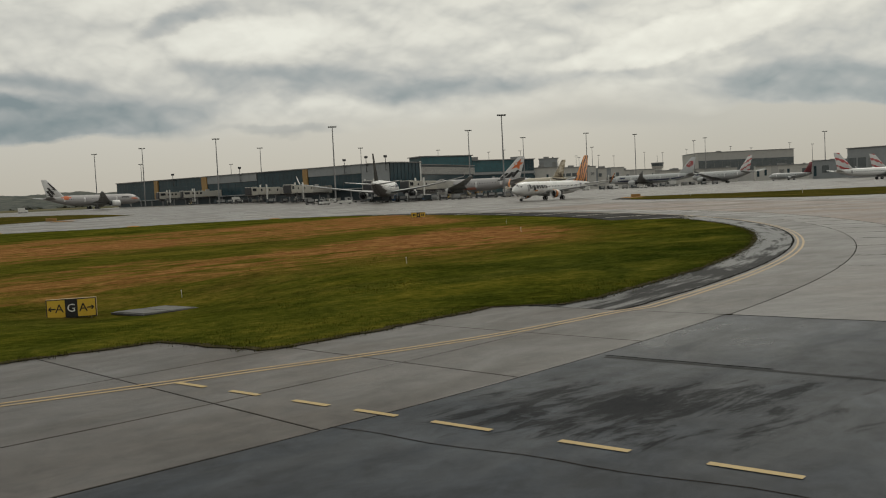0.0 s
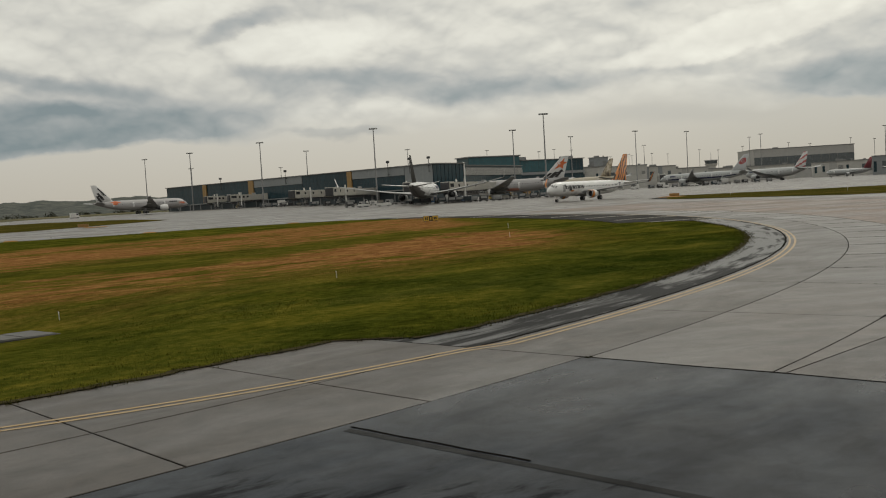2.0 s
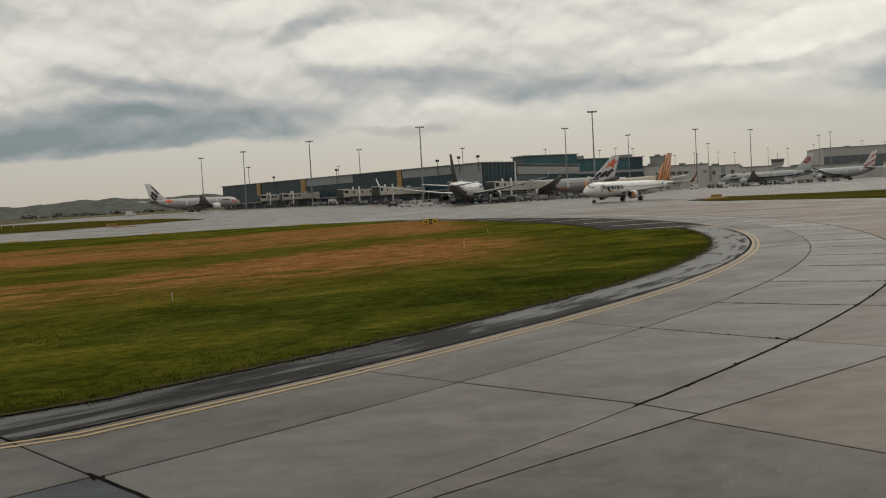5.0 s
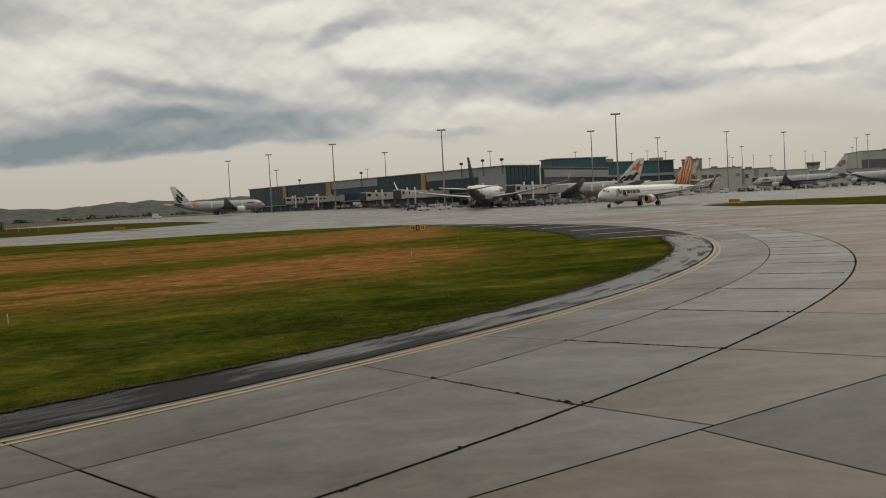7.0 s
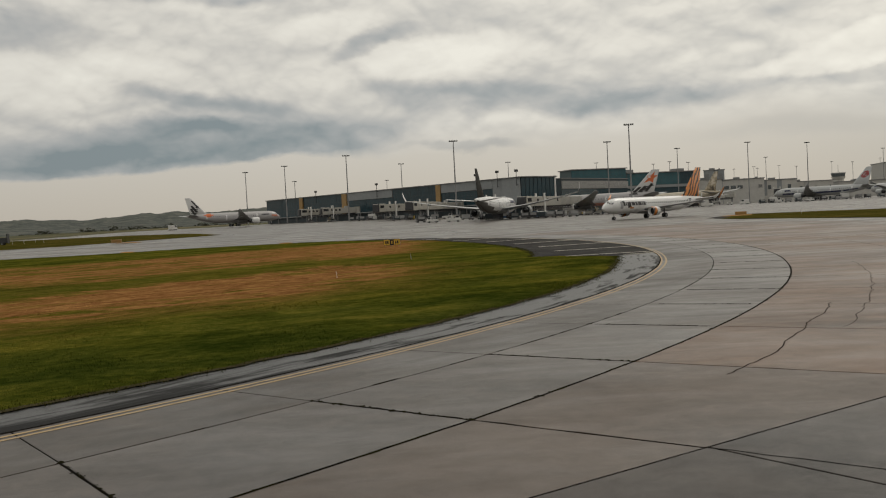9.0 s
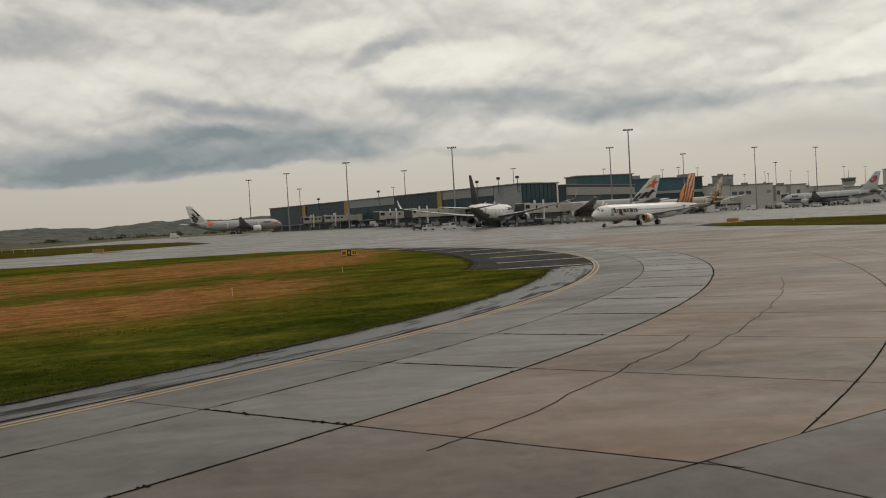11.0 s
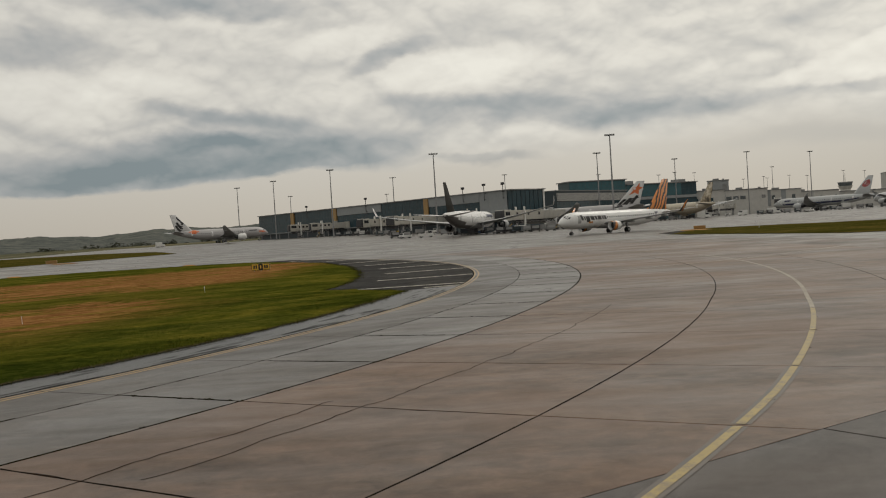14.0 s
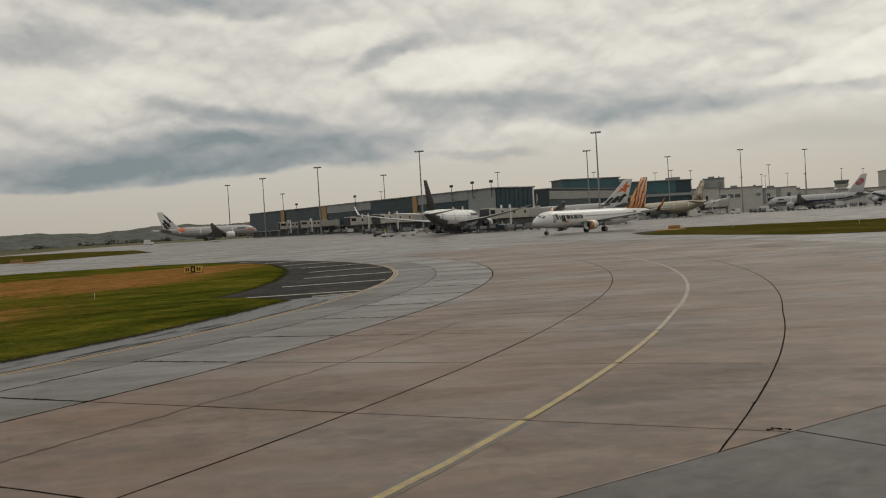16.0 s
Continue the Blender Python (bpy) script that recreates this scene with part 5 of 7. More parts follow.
M["sand_fin"] = s.set(s.ramp(wob, ((0.40, (0.07, 0.05, 0.03)), (0.50, (0.30, 0.24, 0.15)), (0.62, (0.52, 0.45, 0.34)))), 0.35)
s = Shader("script_tail")
t2 = s.node("ShaderNodeTexCoord")
sx2 = s.node("ShaderNodeSeparateXYZ")
s.link(t2.outputs["Object"], sx2.inputs[0])
ph = s.math("ADD", s.math("MULTIPLY", sx2.outputs[2], 2.1), s.math("ADD", s.math("MULTIPLY", sx2.outputs[0], 0.9), s.math("MULTIPLY", s.noise(0.9, 3, 0.5, own=True), 5.0)))
# the white between the red bands is dimmed to imitate haze
M["red_band_fin"] = s.set(s.mix(s.ramp(s.math("SINE", ph), ((0.45, 0.0), (0.55, 1.0))), (0.54, 0.53, 0.52), (0.38, 0.07, 0.07)), 0.35)

BODY = ((0.0, 0.03, -0.30), (0.006, 0.17, -0.29), (0.016, 0.34, -0.25), (0.032, 0.54, -0.18), (0.052, 0.72, -0.10), (0.078, 0.87, -0.04), (0.11, 0.97, -0.01), (0.14, 1.0, 0.0), (0.30, 1.0, 0.0), (0.50, 1.0, 0.0),
        (0.64, 1.0, 0.0), (0.72, 0.95, 0.04), (0.79, 0.82, 0.14), (0.86, 0.63, 0.27), (0.92, 0.43, 0.40), (0.97, 0.24, 0.50), (1.0, 0.09, 0.55))


def body_at(P, f):
    for (a, ra, za), (b, rb, zb) in zip(BODY, BODY[1:]):
        if f <= b:
            k = (f - a) / (b - a)
            return P["R"] * (ra + (rb - ra) * k), P["zc"] + P["R"] * (za + (zb - za) * k)
    return P["R"] * 0.09, P["zc"] + P["R"] * 0.55


def skin(P, x, deg, out=0.0):
    """A place on the fuselage: metres behind the nose, degrees up from the port side."""
    r, z = body_at(P, x / P["L"])
    a = radians(deg)
    return (-x, (r + out) * math.cos(a), z + (r + out) * math.sin(a))


def decal(bm, P, x0, x1, d0, d1, out=0.02, slant=0.0, n=4, side=1):
    """A curved patch that lies on the fuselage side."""
    nx = max(1, min(24, int((x1 - x0) / 0.8)))
    rows = []
    for i in range(n + 1):
        d = d0 + (d1 - d0) * i / n
        row = []
        for j in range(nx + 1):
            p = skin(P, x0 + (x1 - x0) * j / nx + slant * i / n, d, out)
            row.append(bm.verts.new((p[0], p[1] * side, p[2])))
        rows.append(row)
    for a, b in zip(rows, rows[1:]):
        for j in range(nx):
            f = (a[j], b[j], b[j + 1], a[j + 1])
            bm.faces.new(f if side > 0 else f[::-1])


def foil(chord, thick, at, n=7, vertical=False):
    """A wing section: closed ring of points, nose forward, at its leading edge place."""
    up, lo = [], []
    for i in range(n + 1):
        k = (1 - math.cos(math.pi * i / n)) / 2
        t = thick * chord * 2.6 * (0.2969 * math.sqrt(k) - 0.126 * k - 0.3516 * k * k + 0.2843 * k ** 3 - 0.1036 * k ** 4) / 0.26 * 0.5
        up.append((-k * chord, t))
        lo.append((-k * chord, -t))
    pts = up + lo[-2:0:-1]
    if vertical:
        return [(at[0] + x, at[1] + t, at[2]) for x, t in pts]
    return [(at[0] + x, at[1], at[2] + t) for x, t in pts]


def lathe(bm, prof, x0, y0, z0, n=24):
    rings = []
    for x, r in prof:
        rings.append([bm.verts.new((x0 - x, y0 + r * math.cos(k * math.tau / n), z0 + r * math.sin(k * math.tau / n))) for k in range(n)])
    for a, b in zip(rings, rings[1:]):
        for i in range(n):
            bm.faces.new((a[i], a[(i + 1) % n], b[(i + 1) % n], b[i]))
    return rings


def wheel(name, x, y, r, w, parent):
    bm = bmesh.new()
    t = bmesh.new()
    prof = ((-w / 2, r * 0.55), (-w / 2, r * 0.9), (-w * 0.36, r), (w * 0.36, r), (w / 2, r * 0.9), (w / 2, r * 0.55))
    n = 20
    rings = [[bm.verts.new((x + q * math.cos(k * math.tau / n), y + p, r + q * math.sin(k * math.tau / n))) for k in range(n)] for p, q in prof]
    for a, b in zip(rings, rings[1:] + rings[:1]):
        for i in range(n):
            bm.faces.new((a[i], a[(i + 1) % n], b[(i + 1) % n], b[i]))
    t.free()
    bmesh.ops.recalc_face_normals(bm, faces=bm.faces)
    ob = part(name, bm, M["rubber"], parent)
    bm = bmesh.new()
    tube(bm, (x, y - w * 0.4, r), (x, y + w * 0.4, r), r * 0.56, n=14)
    part("rim", bm, M["steel"], ob)
    return ob


def airliner(name, P, m, skin_m, fin_m, label, engine_m=None, tip_m=None, titles=None, tail=None, windows=True, cheat=None, cowl=None):
    """An airliner standing on its wheels: nose at x = 0, tail at x = -L, port side at +y."""
    L, R, zc, S = P["L"], P["R"], P["zc"], P["span"] / 2
    ac = empty(name, m, label, "aircraft", "parked airliners")
    bm = bmesh.new()
    rings = []
    fs = [f for f, _, _ in BODY]
    for f in fs:
        r, z = body_at(P, f)
        rings.append([(-f * L, r * math.cos(k * math.tau / 32), z + r * math.sin(k * math.tau / 32)) for k in range(32)])
    loft(bm, rings)
    bmesh.ops.recalc_face_normals(bm, faces=bm.faces)
    fus = part("fuselage", bm, skin_m, ac, smooth=True)
    # belly fairing
    bm = bmesh.new()
    rings = []
    for f, w in ((P["wing"] - 0.03, 0.3), (P["wing"] + 0.01, 0.85), (P["wing"] + 0.10, 1.08), (P["wing"] + 0.18, 1.0), (P["wing"] + 0.25, 0.4)):
        rings.append([(-f * L, R * w * math.cos(k * math.tau / 20), zc - R * 0.72 + R * 0.42 * w * math.sin(k * math.tau / 20)) for k in range(20)])
    loft(bm, rings)
    bmesh.ops.recalc_face_normals(bm, faces=bm.faces)
    part("belly_fairing", bm, M["belly_skin"], ac, smooth=True)
    # cockpit windows
    for side in (1, -1):
        for d0, d1, x0, x1 in ((62, 86, 0.033, 0.046), (40, 60, 0.036, 0.052), (24, 38, 0.044, 0.060)):
            bm = bmesh.new()
            decal(bm, P, x0 * L, x1 * L, d0, d1, 0.02, 0.012 * L, 2, side)
            part("cockpit_window", bm, M["cabin_glass"], fus)
    # cabin windows and doors
    if windows:
        bm = bmesh.new()
        soft_box(bm, -0.14, 0.14, -0.012, 0.012, -0.19, 0.19, 0.01)
        first = part("cabin_window", bm, M["cabin_glass"], fus)
        pitch, k = P.get("pitch", 1.02), 0
        x = 0.15 * L
        while x < 0.80 * L:
            for side in (1, -1):
                p = skin(P, x, 13, 0.0)
                o = first if k == 0 else new("cabin_window", first.data)
                o.parent = fus
                o.location, o.rotation_euler = (p[0], p[1] * side, p[2]), (radians(13) * side, 0, 0)
                k += 1
            x += pitch
    for x in P["doors"]:
        for side in (1, -1):
            bm = bmesh.new()
            decal(bm, P, x * L, x * L + 0.95, -22, 32, 0.012, 0, 4, side)
            part("door", bm, M["belly_skin"] if skin_m is M["white_skin"] else M["white_skin"], fus)
    # wings
    rx, tipx = P["wing"] * L, P["wing"] * L + S * math.tan(radians(P["sweep"]))
    zr = zc - R * 0.62
    for side, word in ((1, "wing"), (-1, "wing")):
        bm = bmesh.new()
        rows = []
        for k, c, t in ((0.05, P["root"], 0.13), (0.36, P["root"] * 0.56, 0.11), (0.70, P["root"] * 0.34, 0.10), (1.0, P["root"] * 0.19, 0.09)):
            z = zr + k * S * math.tan(radians(P["dihedral"])) + P["flex"] * k * k
            rows.append(foil(c, t, (-(rx + (tipx - rx) * k), side * S * k, z)))
        loft(bm, rows)
        bmesh.ops.recalc_face_normals(bm, faces=bm.faces)
        w = part(word, bm, M["wing_skin"], ac, smooth=True)
        zt = zr + S * math.tan(radians(P["dihedral"])) + P["flex"]
        bm = bmesh.new()
        hh = P["winglet"]
        c = P["root"] * 0.19
        rows = [foil(c, 0.08, (-tipx, side * S, zt)), foil(c * 0.75, 0.08, (-tipx - hh * 0.35, side * (S + hh * 0.16), zt + hh * 0.45)), foil(c * 0.35, 0.08, (-tipx - hh * 0.9, side * (S + hh * 0.24), zt + hh))]
        loft(bm, rows)
        bmesh.ops.recalc_face_normals(bm, faces=bm.faces)
        part("winglet", bm, tip_m or M["wing_skin"], w, smooth=True)
        for k in (0.30, 0.55, 0.76):
            bm = bmesh.new()
            xx = rx + (tipx - rx) * k + P["root"] * (0.5 - 0.42 * k)
            zz = zr + k * S * math.tan(radians(P["dihedral"])) + P["flex"] * k * k - 0.25
            lathe(bm, ((0, 0.02), (0.5, 0.22), (1.6, 0.26), (2.6, 0.12), (3.0, 0.02)), -xx + 0.6, side * S * k, zz, 10)
            part("flap_fairing", bm, M["wing_skin"], w, smooth=True)
        # tailplane
        bm = bmesh.new()
        hx, hs = 0.875 * L, P["tailspan"] / 2
        hz = zc + R * 0.42
        loft(bm, [foil(P["root"] * 0.55, 0.09, (-hx, side * R * 0.3, hz)), foil(P["root"] * 0.22, 0.08, (-hx - hs * 0.62, side * hs, hz + hs * 0.10))])
        bmesh.ops.recalc_face_normals(bm, faces=bm.faces)
        part("tailplane", bm, M["wing_skin"] if skin_m is not M["white_skin"] else skin_m, ac, smooth=True)
        # engine
        ex, ey, er = P["engine"][0] * L, side * P["engine"][1], P["engine"][2]
        ez = P["engine"][3]
        bm = bmesh.new()
        lathe(bm, ((1.0 * er, er * 0.80), (0.25 * er, er * 0.84), (0.0, er * 0.92), (0.10 * er, er * 0.99), (0.8 * er, er * 1.04), (1.9 * er, er * 1.0), (2.8 * er, er * 0.82), (2.75 * er, er * 0.74)), -ex, ey, ez)
        eng = part("engine", bm, engine_m or skin_m, ac, smooth=True)
        if cowl:
            bm = bmesh.new()
            lathe(bm, ((0.04 * er, er * 0.97), (0.10 * er, er * 1.005), (0.45 * er, er * 1.04), (0.8 * er, er * 1.055), (1.15 * er, er * 1.05)), -ex, ey, ez)
            part("cowl_band", bm, cowl, eng, smooth=True)
        bm = bmesh.new()
        r = lathe(bm, ((0.9 * er, er * 0.81), (0.92 * er, er * 0.3), (0.55 * er, er * 0.03)), -ex, ey, ez)
        bm.faces.new(r[-1])
        part("fan", bm, M["fan"], eng, smooth=True)
        bm = bmesh.new()
        lathe(bm, ((2.5 * er, er * 0.6), (3.1 * er, er * 0.5), (3.6 * er, er * 0.38), (3.6 * er, er * 0.30), (4.3 * er, er * 0.04)), -ex, ey, ez, 16)
        part("exhaust", bm, M["dark_steel"], eng, smooth=True)
        bm = bmesh.new()
        kk = abs(ey) / S
        wz = zr + kk * S * math.tan(radians(P["dihedral"]))
        wx = rx + (tipx - rx) * kk
        loft(bm, [[(-ex - 0.7 * er, ey - 0.16, ez + er * 0.98), (-ex - 0.7 * er, ey + 0.16, ez + er * 0.98), (-ex - 0.7 * er, ey + 0.1, ez + er * 1.05), (-ex - 0.7 * er, ey - 0.1, ez + er * 1.05)],
                  [(-wx - 1.2, ey - 0.2, ez + er * 0.8), (-wx - 1.2, ey + 0.2, ez + er * 0.8), (-wx - 0.4, ey + 0.2, wz + 0.1), (-wx - 0.4, ey - 0.2, wz + 0.1)]])
        part("pylon", bm, M["wing_skin"], eng)
        # main gear
        gx, gy, gr = P["gear"], side * P["track"], P["wheel"]
        bm = bmesh.new()
        tube(bm, (-gx, gy, gr), (-gx, gy, zc - R * 0.5), 0.2 * gr + 0.08, n=10)
        tube(bm, (-gx + gr * 1.2, gy, zc - R * 0.6), (-gx, gy, gr * 1.4), 0.1, n=8)
        box(bm, -gx - 0.06, -gx + 0.06, gy - 0.9 * gr, gy + 0.9 * gr, gr - 0.1, gr + 0.1)
        gear = part("main_gear", bm, M["steel"], ac)
        for dx in ((0,) if P["bogie"] == 1 else (-0.75 * P["wheel"] * 1.6, 0.75 * P["wheel"] * 1.6)):
            for dy in (-0.62 * gr, 0.62 * gr):
                wheel("tyre", -gx + dx, gy + dy, gr, gr * 0.66, gear)
    # nose gear
    nx, nr = P["nose_gear"], P["wheel"] * 0.72
    bm = bmesh.new()
    tube(bm, (-nx, 0, nr), (-nx, 0, zc - R * 0.75), 0.12, n=10)
    tube(bm, (-nx - 1.2, 0, zc - R * 0.8), (-nx, 0, nr * 2), 0.07, n=8)
    box(bm, -nx - 0.05, -nx + 0.05, -nr * 0.6, nr * 0.6, nr - 0.06, nr + 0.06)
    gear = part("nose_gear", bm, M["white_paint"], ac)
    for dy in (-0.42 * nr * 1.2, 0.42 * nr * 1.2):
        wheel("tyre", -nx, dy, nr, nr * 0.55, gear)
    # fin
    fx, fz, top = P["fin"][0] * L, zc + R * 0.62, P["height"]
    c0, c1, back = P["fin"][1], P["fin"][2], P["fin"][3]
    bm = bmesh.new()
    loft(bm, [foil(c0 * 1.5, 0.05, (-fx + c0 * 0.42, 0, fz - 0.1), vertical=True), foil(c0, 0.10, (-fx - 0.02 * c0, 0, fz + 1.1), vertical=True), foil(c1, 0.09, (-fx - back, 0, top), vertical=True)])
    bmesh.ops.recalc_face_normals(bm, faces=bm.faces)
    fin = part("fin", bm, fin_m, ac, smooth=True)
    if tail:
        tail(fin, P, fx, fz, top, c0, c1, back)
    if titles:
        titles(fus, P)
    if cheat:
        for side in (1, -1):
            bm = bmesh.new()
            decal(bm, P, 0.1 * L, 0.86 * L, cheat[0], cheat[1], 0.015, 0, 2, side)
            part("cheat_line", bm, cheat[2], fus)
    return ac


def fin_patch(name, fin, P, shape, material, fx, fz, top, c0, c1, back, sides=(1, -1)):
    """A flat figure let through the fin; shape points as (share of chord, share of height)."""
    bm = bmesh.new()
    for side in sides:
        vs = []
        for u, v in shape:
            z = fz + 1.1 + (top - fz - 1.1) * v
            ch = c0 + (c1 - c0) * v
            x = -fx - back * v - ch * u
            uu = min(max(u, 0.02), 0.98)
            half = ch * (0.10 * (1 - v) + 0.09 * v) * 1.3 * (0.2969 * math.sqrt(uu) - 0.126 * uu - 0.3516 * uu ** 2 + 0.2843 * uu ** 3 - 0.1036 * uu ** 4) / 0.26
            vs.append((x, side * (half + 0.03), z))
        c = [sum(p[i] for p in vs) / len(vs) for i in range(3)]
        cv = bm.verts.new((c[0], c[1] + side * 0.02, c[2]))
        bv = [bm.verts.new(p) for p in vs]
        for i in range(len(bv)):
            bm.faces.new((cv, bv[i], bv[(i + 1) % len(bv)]))
    part(name, bm, material, fin)


def star_tail(fin, P, *g):
    """A pale fin with heavy dark strokes; on the port side an orange star above them."""
    pts = []
    for k in range(10):
        a = math.pi / 2 + k * math.pi / 5
        r = 0.25 if k % 2 == 0 else 0.115
        pts.append((0.56 - r * math.cos(a) * 1.9, 0.62 + r * math.sin(a) * 1.2))
    fin_patch("tail_star", fin, P, pts, M["orange_mark"], *g, (1,))
    port = ((0.00, -0.10, 0.16, 0.22, 0.17), (0.26, -0.06, 0.42, 0.26, 0.22), (0.56, 0.00, 0.72, 0.36, 0.16), (-0.10, -0.12, 0.30, -0.08, 0.16), (0.30, 0.08, 0.62, 0.14, 0.2), (0.52, 0.22, 0.86, 0.28, 0.12))
    star = ((0.10, 0.40, 0.18, 0.84, 0.20), (0.46, 0.10, 0.56, 0.52, 0.20), (0.30, 0.26, 0.66, 0.34, 0.20), (0.66, -0.06, 0.76, 0.34, 0.16), (0.04, 0.36, 0.30, 0.42, 0.2), (0.56, 0.02, 0.88, 0.08, 0.1))
    for rows, side in ((port, 1), (star, -1)):
        for u0, v0, u1, v1, w in rows:
            fin_patch("tail_stroke", fin, P, [(u0, v0), (u0 + w, v0 - 0.03), (u1 + w, v1 - 0.03), (u1, v1)], M["black_mark"], *g, (side,))


def disc_tail(fin, P, *g):
    """A faded red five-lobed emblem with pale curls in it."""
    pts = []
    for k in range(40):
        e = k * math.tau / 40
        q = 1 + 0.05 * math.cos(5 * e + 0.6)
        pts.append((0.52 + 0.34 * q * math.cos(e), 0.56 + 0.21 * q * math.sin(e)))
    fin_patch("tail_emblem", fin, P, pts, M["rose_mark"], *g)
    for cu, cv, r0, a0 in ((0.44, 0.58, 0.13, 0.4), (0.62, 0.53, 0.11, 3.4)):
        arc = [(cu + r0 * math.cos(a0 + q * 0.5), cv + r0 * 0.62 * math.sin(a0 + q * 0.5)) for q in range(8)]
        inner = [(cu + r0 * 0.6 * math.cos(a0 + q * 0.5), cv + r0 * 0.37 * math.sin(a0 + q * 0.5)) for q in range(7, -1, -1)]
        for q in range(7):
            fin_patch("tail_curl", fin, P, [arc[q], arc[q + 1], inner[6 - q], inner[7 - q]], M["haze_white"], *g)


def tiger_titles(fus, P):
    """Dark block marks in place of the airline's name, and a small orange mark under them."""
    x = 5.6
    for w, lo, hi in ((0.75, -2, 36), (0.45, -2, 26), (1.25, -16, 26), (1.2, -2, 26), (0.75, -2, 26), (1.2, -2, 26), (0.45, -2, 26), (0.75, -2, 26)):
        for side in (1, -1):
            bm = bmesh.new()
            decal(bm, P, x, x + w, lo, hi, 0.02, -0.25, 5, side)
            part("title_block", bm, M["black_mark"], fus)
        x += w + 0.22
    for side in (1, -1):
        bm = bmesh.new()
        decal(bm, P, 8.0, 9.3, -24, -12, 0.022, 0, 2, side)
        part("title_mark", bm, M["amber_mark"], fus)
        bm = bmesh.new()
        decal(bm, P, 31.8, 33.0, 16, 28, 0.02, 0, 2, side)
        part("flag_mark", bm, M["navy_mark"], fus)


def star_titles(fus, P):
    """Small dark title near the nose; a dark stroke under the fin to port, an orange star to starboard."""
    for side, x0, x1, d0, d1, mat in ((1, 8.5, 13.0, 16, 28, "black_mark"), (-1, 8.5, 13.0, 16, 28, "black_mark"), (1, 3.6, 5.2, 0, 16, "orange_mark"), (-1, 3.6, 5.2, 0, 16, "orange_mark"),
                                      (1, 45.8, 48.0, 28, 72, "black_mark"), (1, 44.6, 46.4, 24, 40, "black_mark"), (1, 12.5, 17.0, -12, 26, "faded_orange"), (1, 27.5, 34.5, -46, -20, "faded_orange"), (-1, 2.6, 7.0, -6, 20, "faded_orange"), (-1, 43.6, 46.2, 4, 66, "orange_mark"), (-1, 42.2, 47.6, 26, 44, "orange_mark")):
        bm = bmesh.new()
        decal(bm, P, x0, x1, d0, d1, 0.03, -0.5, 4, side)
        part("livery_patch", bm, M[mat], fus)


def plain_titles(color, x0, x1):
    def put(fus, P):
        for side in (1, -1):
            bm = bmesh.new()
            decal(bm, P, x0, x1, 16, 36, 0.02, 0, 3, side)
            part("title_block", bm, M[color], fus)
    return put


def dark_rear_titles(fus, P):
    """A navy title, and shade painted under the rear body, sweeping up to the fin."""
    plain_titles("navy_mark", 8, 18)(fus, P)
    L = P["L"]
    for side in (1, -1):
        for x0, x1, lo, hi in ((0.56, 0.72, -89, -45), (0.72, 0.84, -89, -22), (0.84, 0.985, -89, -2)):
            bm = bmesh.new()
            decal(bm, P, x0 * L, x1 * L, lo, hi, 0.035, 0, 8, side)
            part("livery_patch", bm, M["belly_shade"], fus)


B737 = dict(L=39.5, R=1.94, zc=3.35, span=34.3, wing=0.315, sweep=27, root=7.4, dihedral=5.5, flex=0.3, winglet=2.5, tailspan=14.3, engine=(0.305, 4.83, 1.06, 1.72), gear=19.8, track=2.86, wheel=0.56, bogie=1,
            nose_gear=4.0, height=12.5, fin=(0.79, 6.6, 2.3, 5.7), doors=(0.115, 0.80), pitch=0.76)
B787 = dict(L=56.7, R=2.95, zc=5.1, span=58.5, wing=0.30, sweep=33, root=12.2, dihedral=5.5, flex=2.2, winglet=0.9, tailspan=19.8, engine=(0.315, 9.8, 1.75, 2.75), gear=28.6, track=4.9, wheel=0.66, bogie=2,
            nose_gear=5.8, height=16.9, fin=(0.795, 9.4, 3.3, 8.8), doors=(0.10, 0.27, 0.60, 0.80), pitch=1.2)
B789 = dict(B787, L=62.8, gear=31.5)
A350 = dict(B787, L=66.8, span=62.0, wing=0.31, gear=34.5, height=17.1, winglet=3.0, flex=1.8)
A330 = dict(B787, L=63.7, R=2.82, span=58.0, gear=31.0, height=17.4, winglet=2.6, flex=1.2)


def stand(x, y, turn, lift=0.0):
    return pose(x, y, rise(x, y) + lift, 0, 0, turn)


airliner("airliner", B737, stand(19.9, 247.3, 229.5, 0.02), M["white_skin"], M["tiger_fin"], "white airliner with an orange tiger-striped tail", M["white_skin"], M["tiger_fin"], tiger_titles, cowl=M["tiger_fin"])
airliner("airliner", B787, stand(-175.0, 543.4, 46.0, 0.3), M["silver_skin"], M["silver_fin"], "silver airliner with an orange star on its tail", M["white_skin"], None, star_titles, star_tail)
airliner("airliner", B787, stand(-15.2, 435.8, 166.8, 0.1), M["silver_skin"], M["silver_fin"], "silver airliner with orange star tail, nose at the pier", M["white_skin"], None, star_titles, star_tail)
airliner("airliner", A350, stand(-18.4, 389.0, 86.5, 0.1), M["white_skin"], M["brown_fin"], "white airliner with a dark brown tail at the gate", M["belly_skin"], M["white_skin"], dark_rear_titles, None)
airliner("airliner", B789, stand(42.3, 607.4, 120.0, 0.2) @ Matrix.Scale(1.1, 4), M["sand_skin"], M["sand_fin"], "sand coloured airliner with a patterned tail", M["sand_skin"], None, None, None)
airliner("airliner", A330, stand(117.0, 628.0, 139.5, 0.3), M["haze_white"], M["haze_white"], "white airliner with a red emblem on its tail", M["haze_white"], None, plain_titles("navy_mark", 9, 13), disc_tail, True, (-26, -7, M["navy_mark"]))
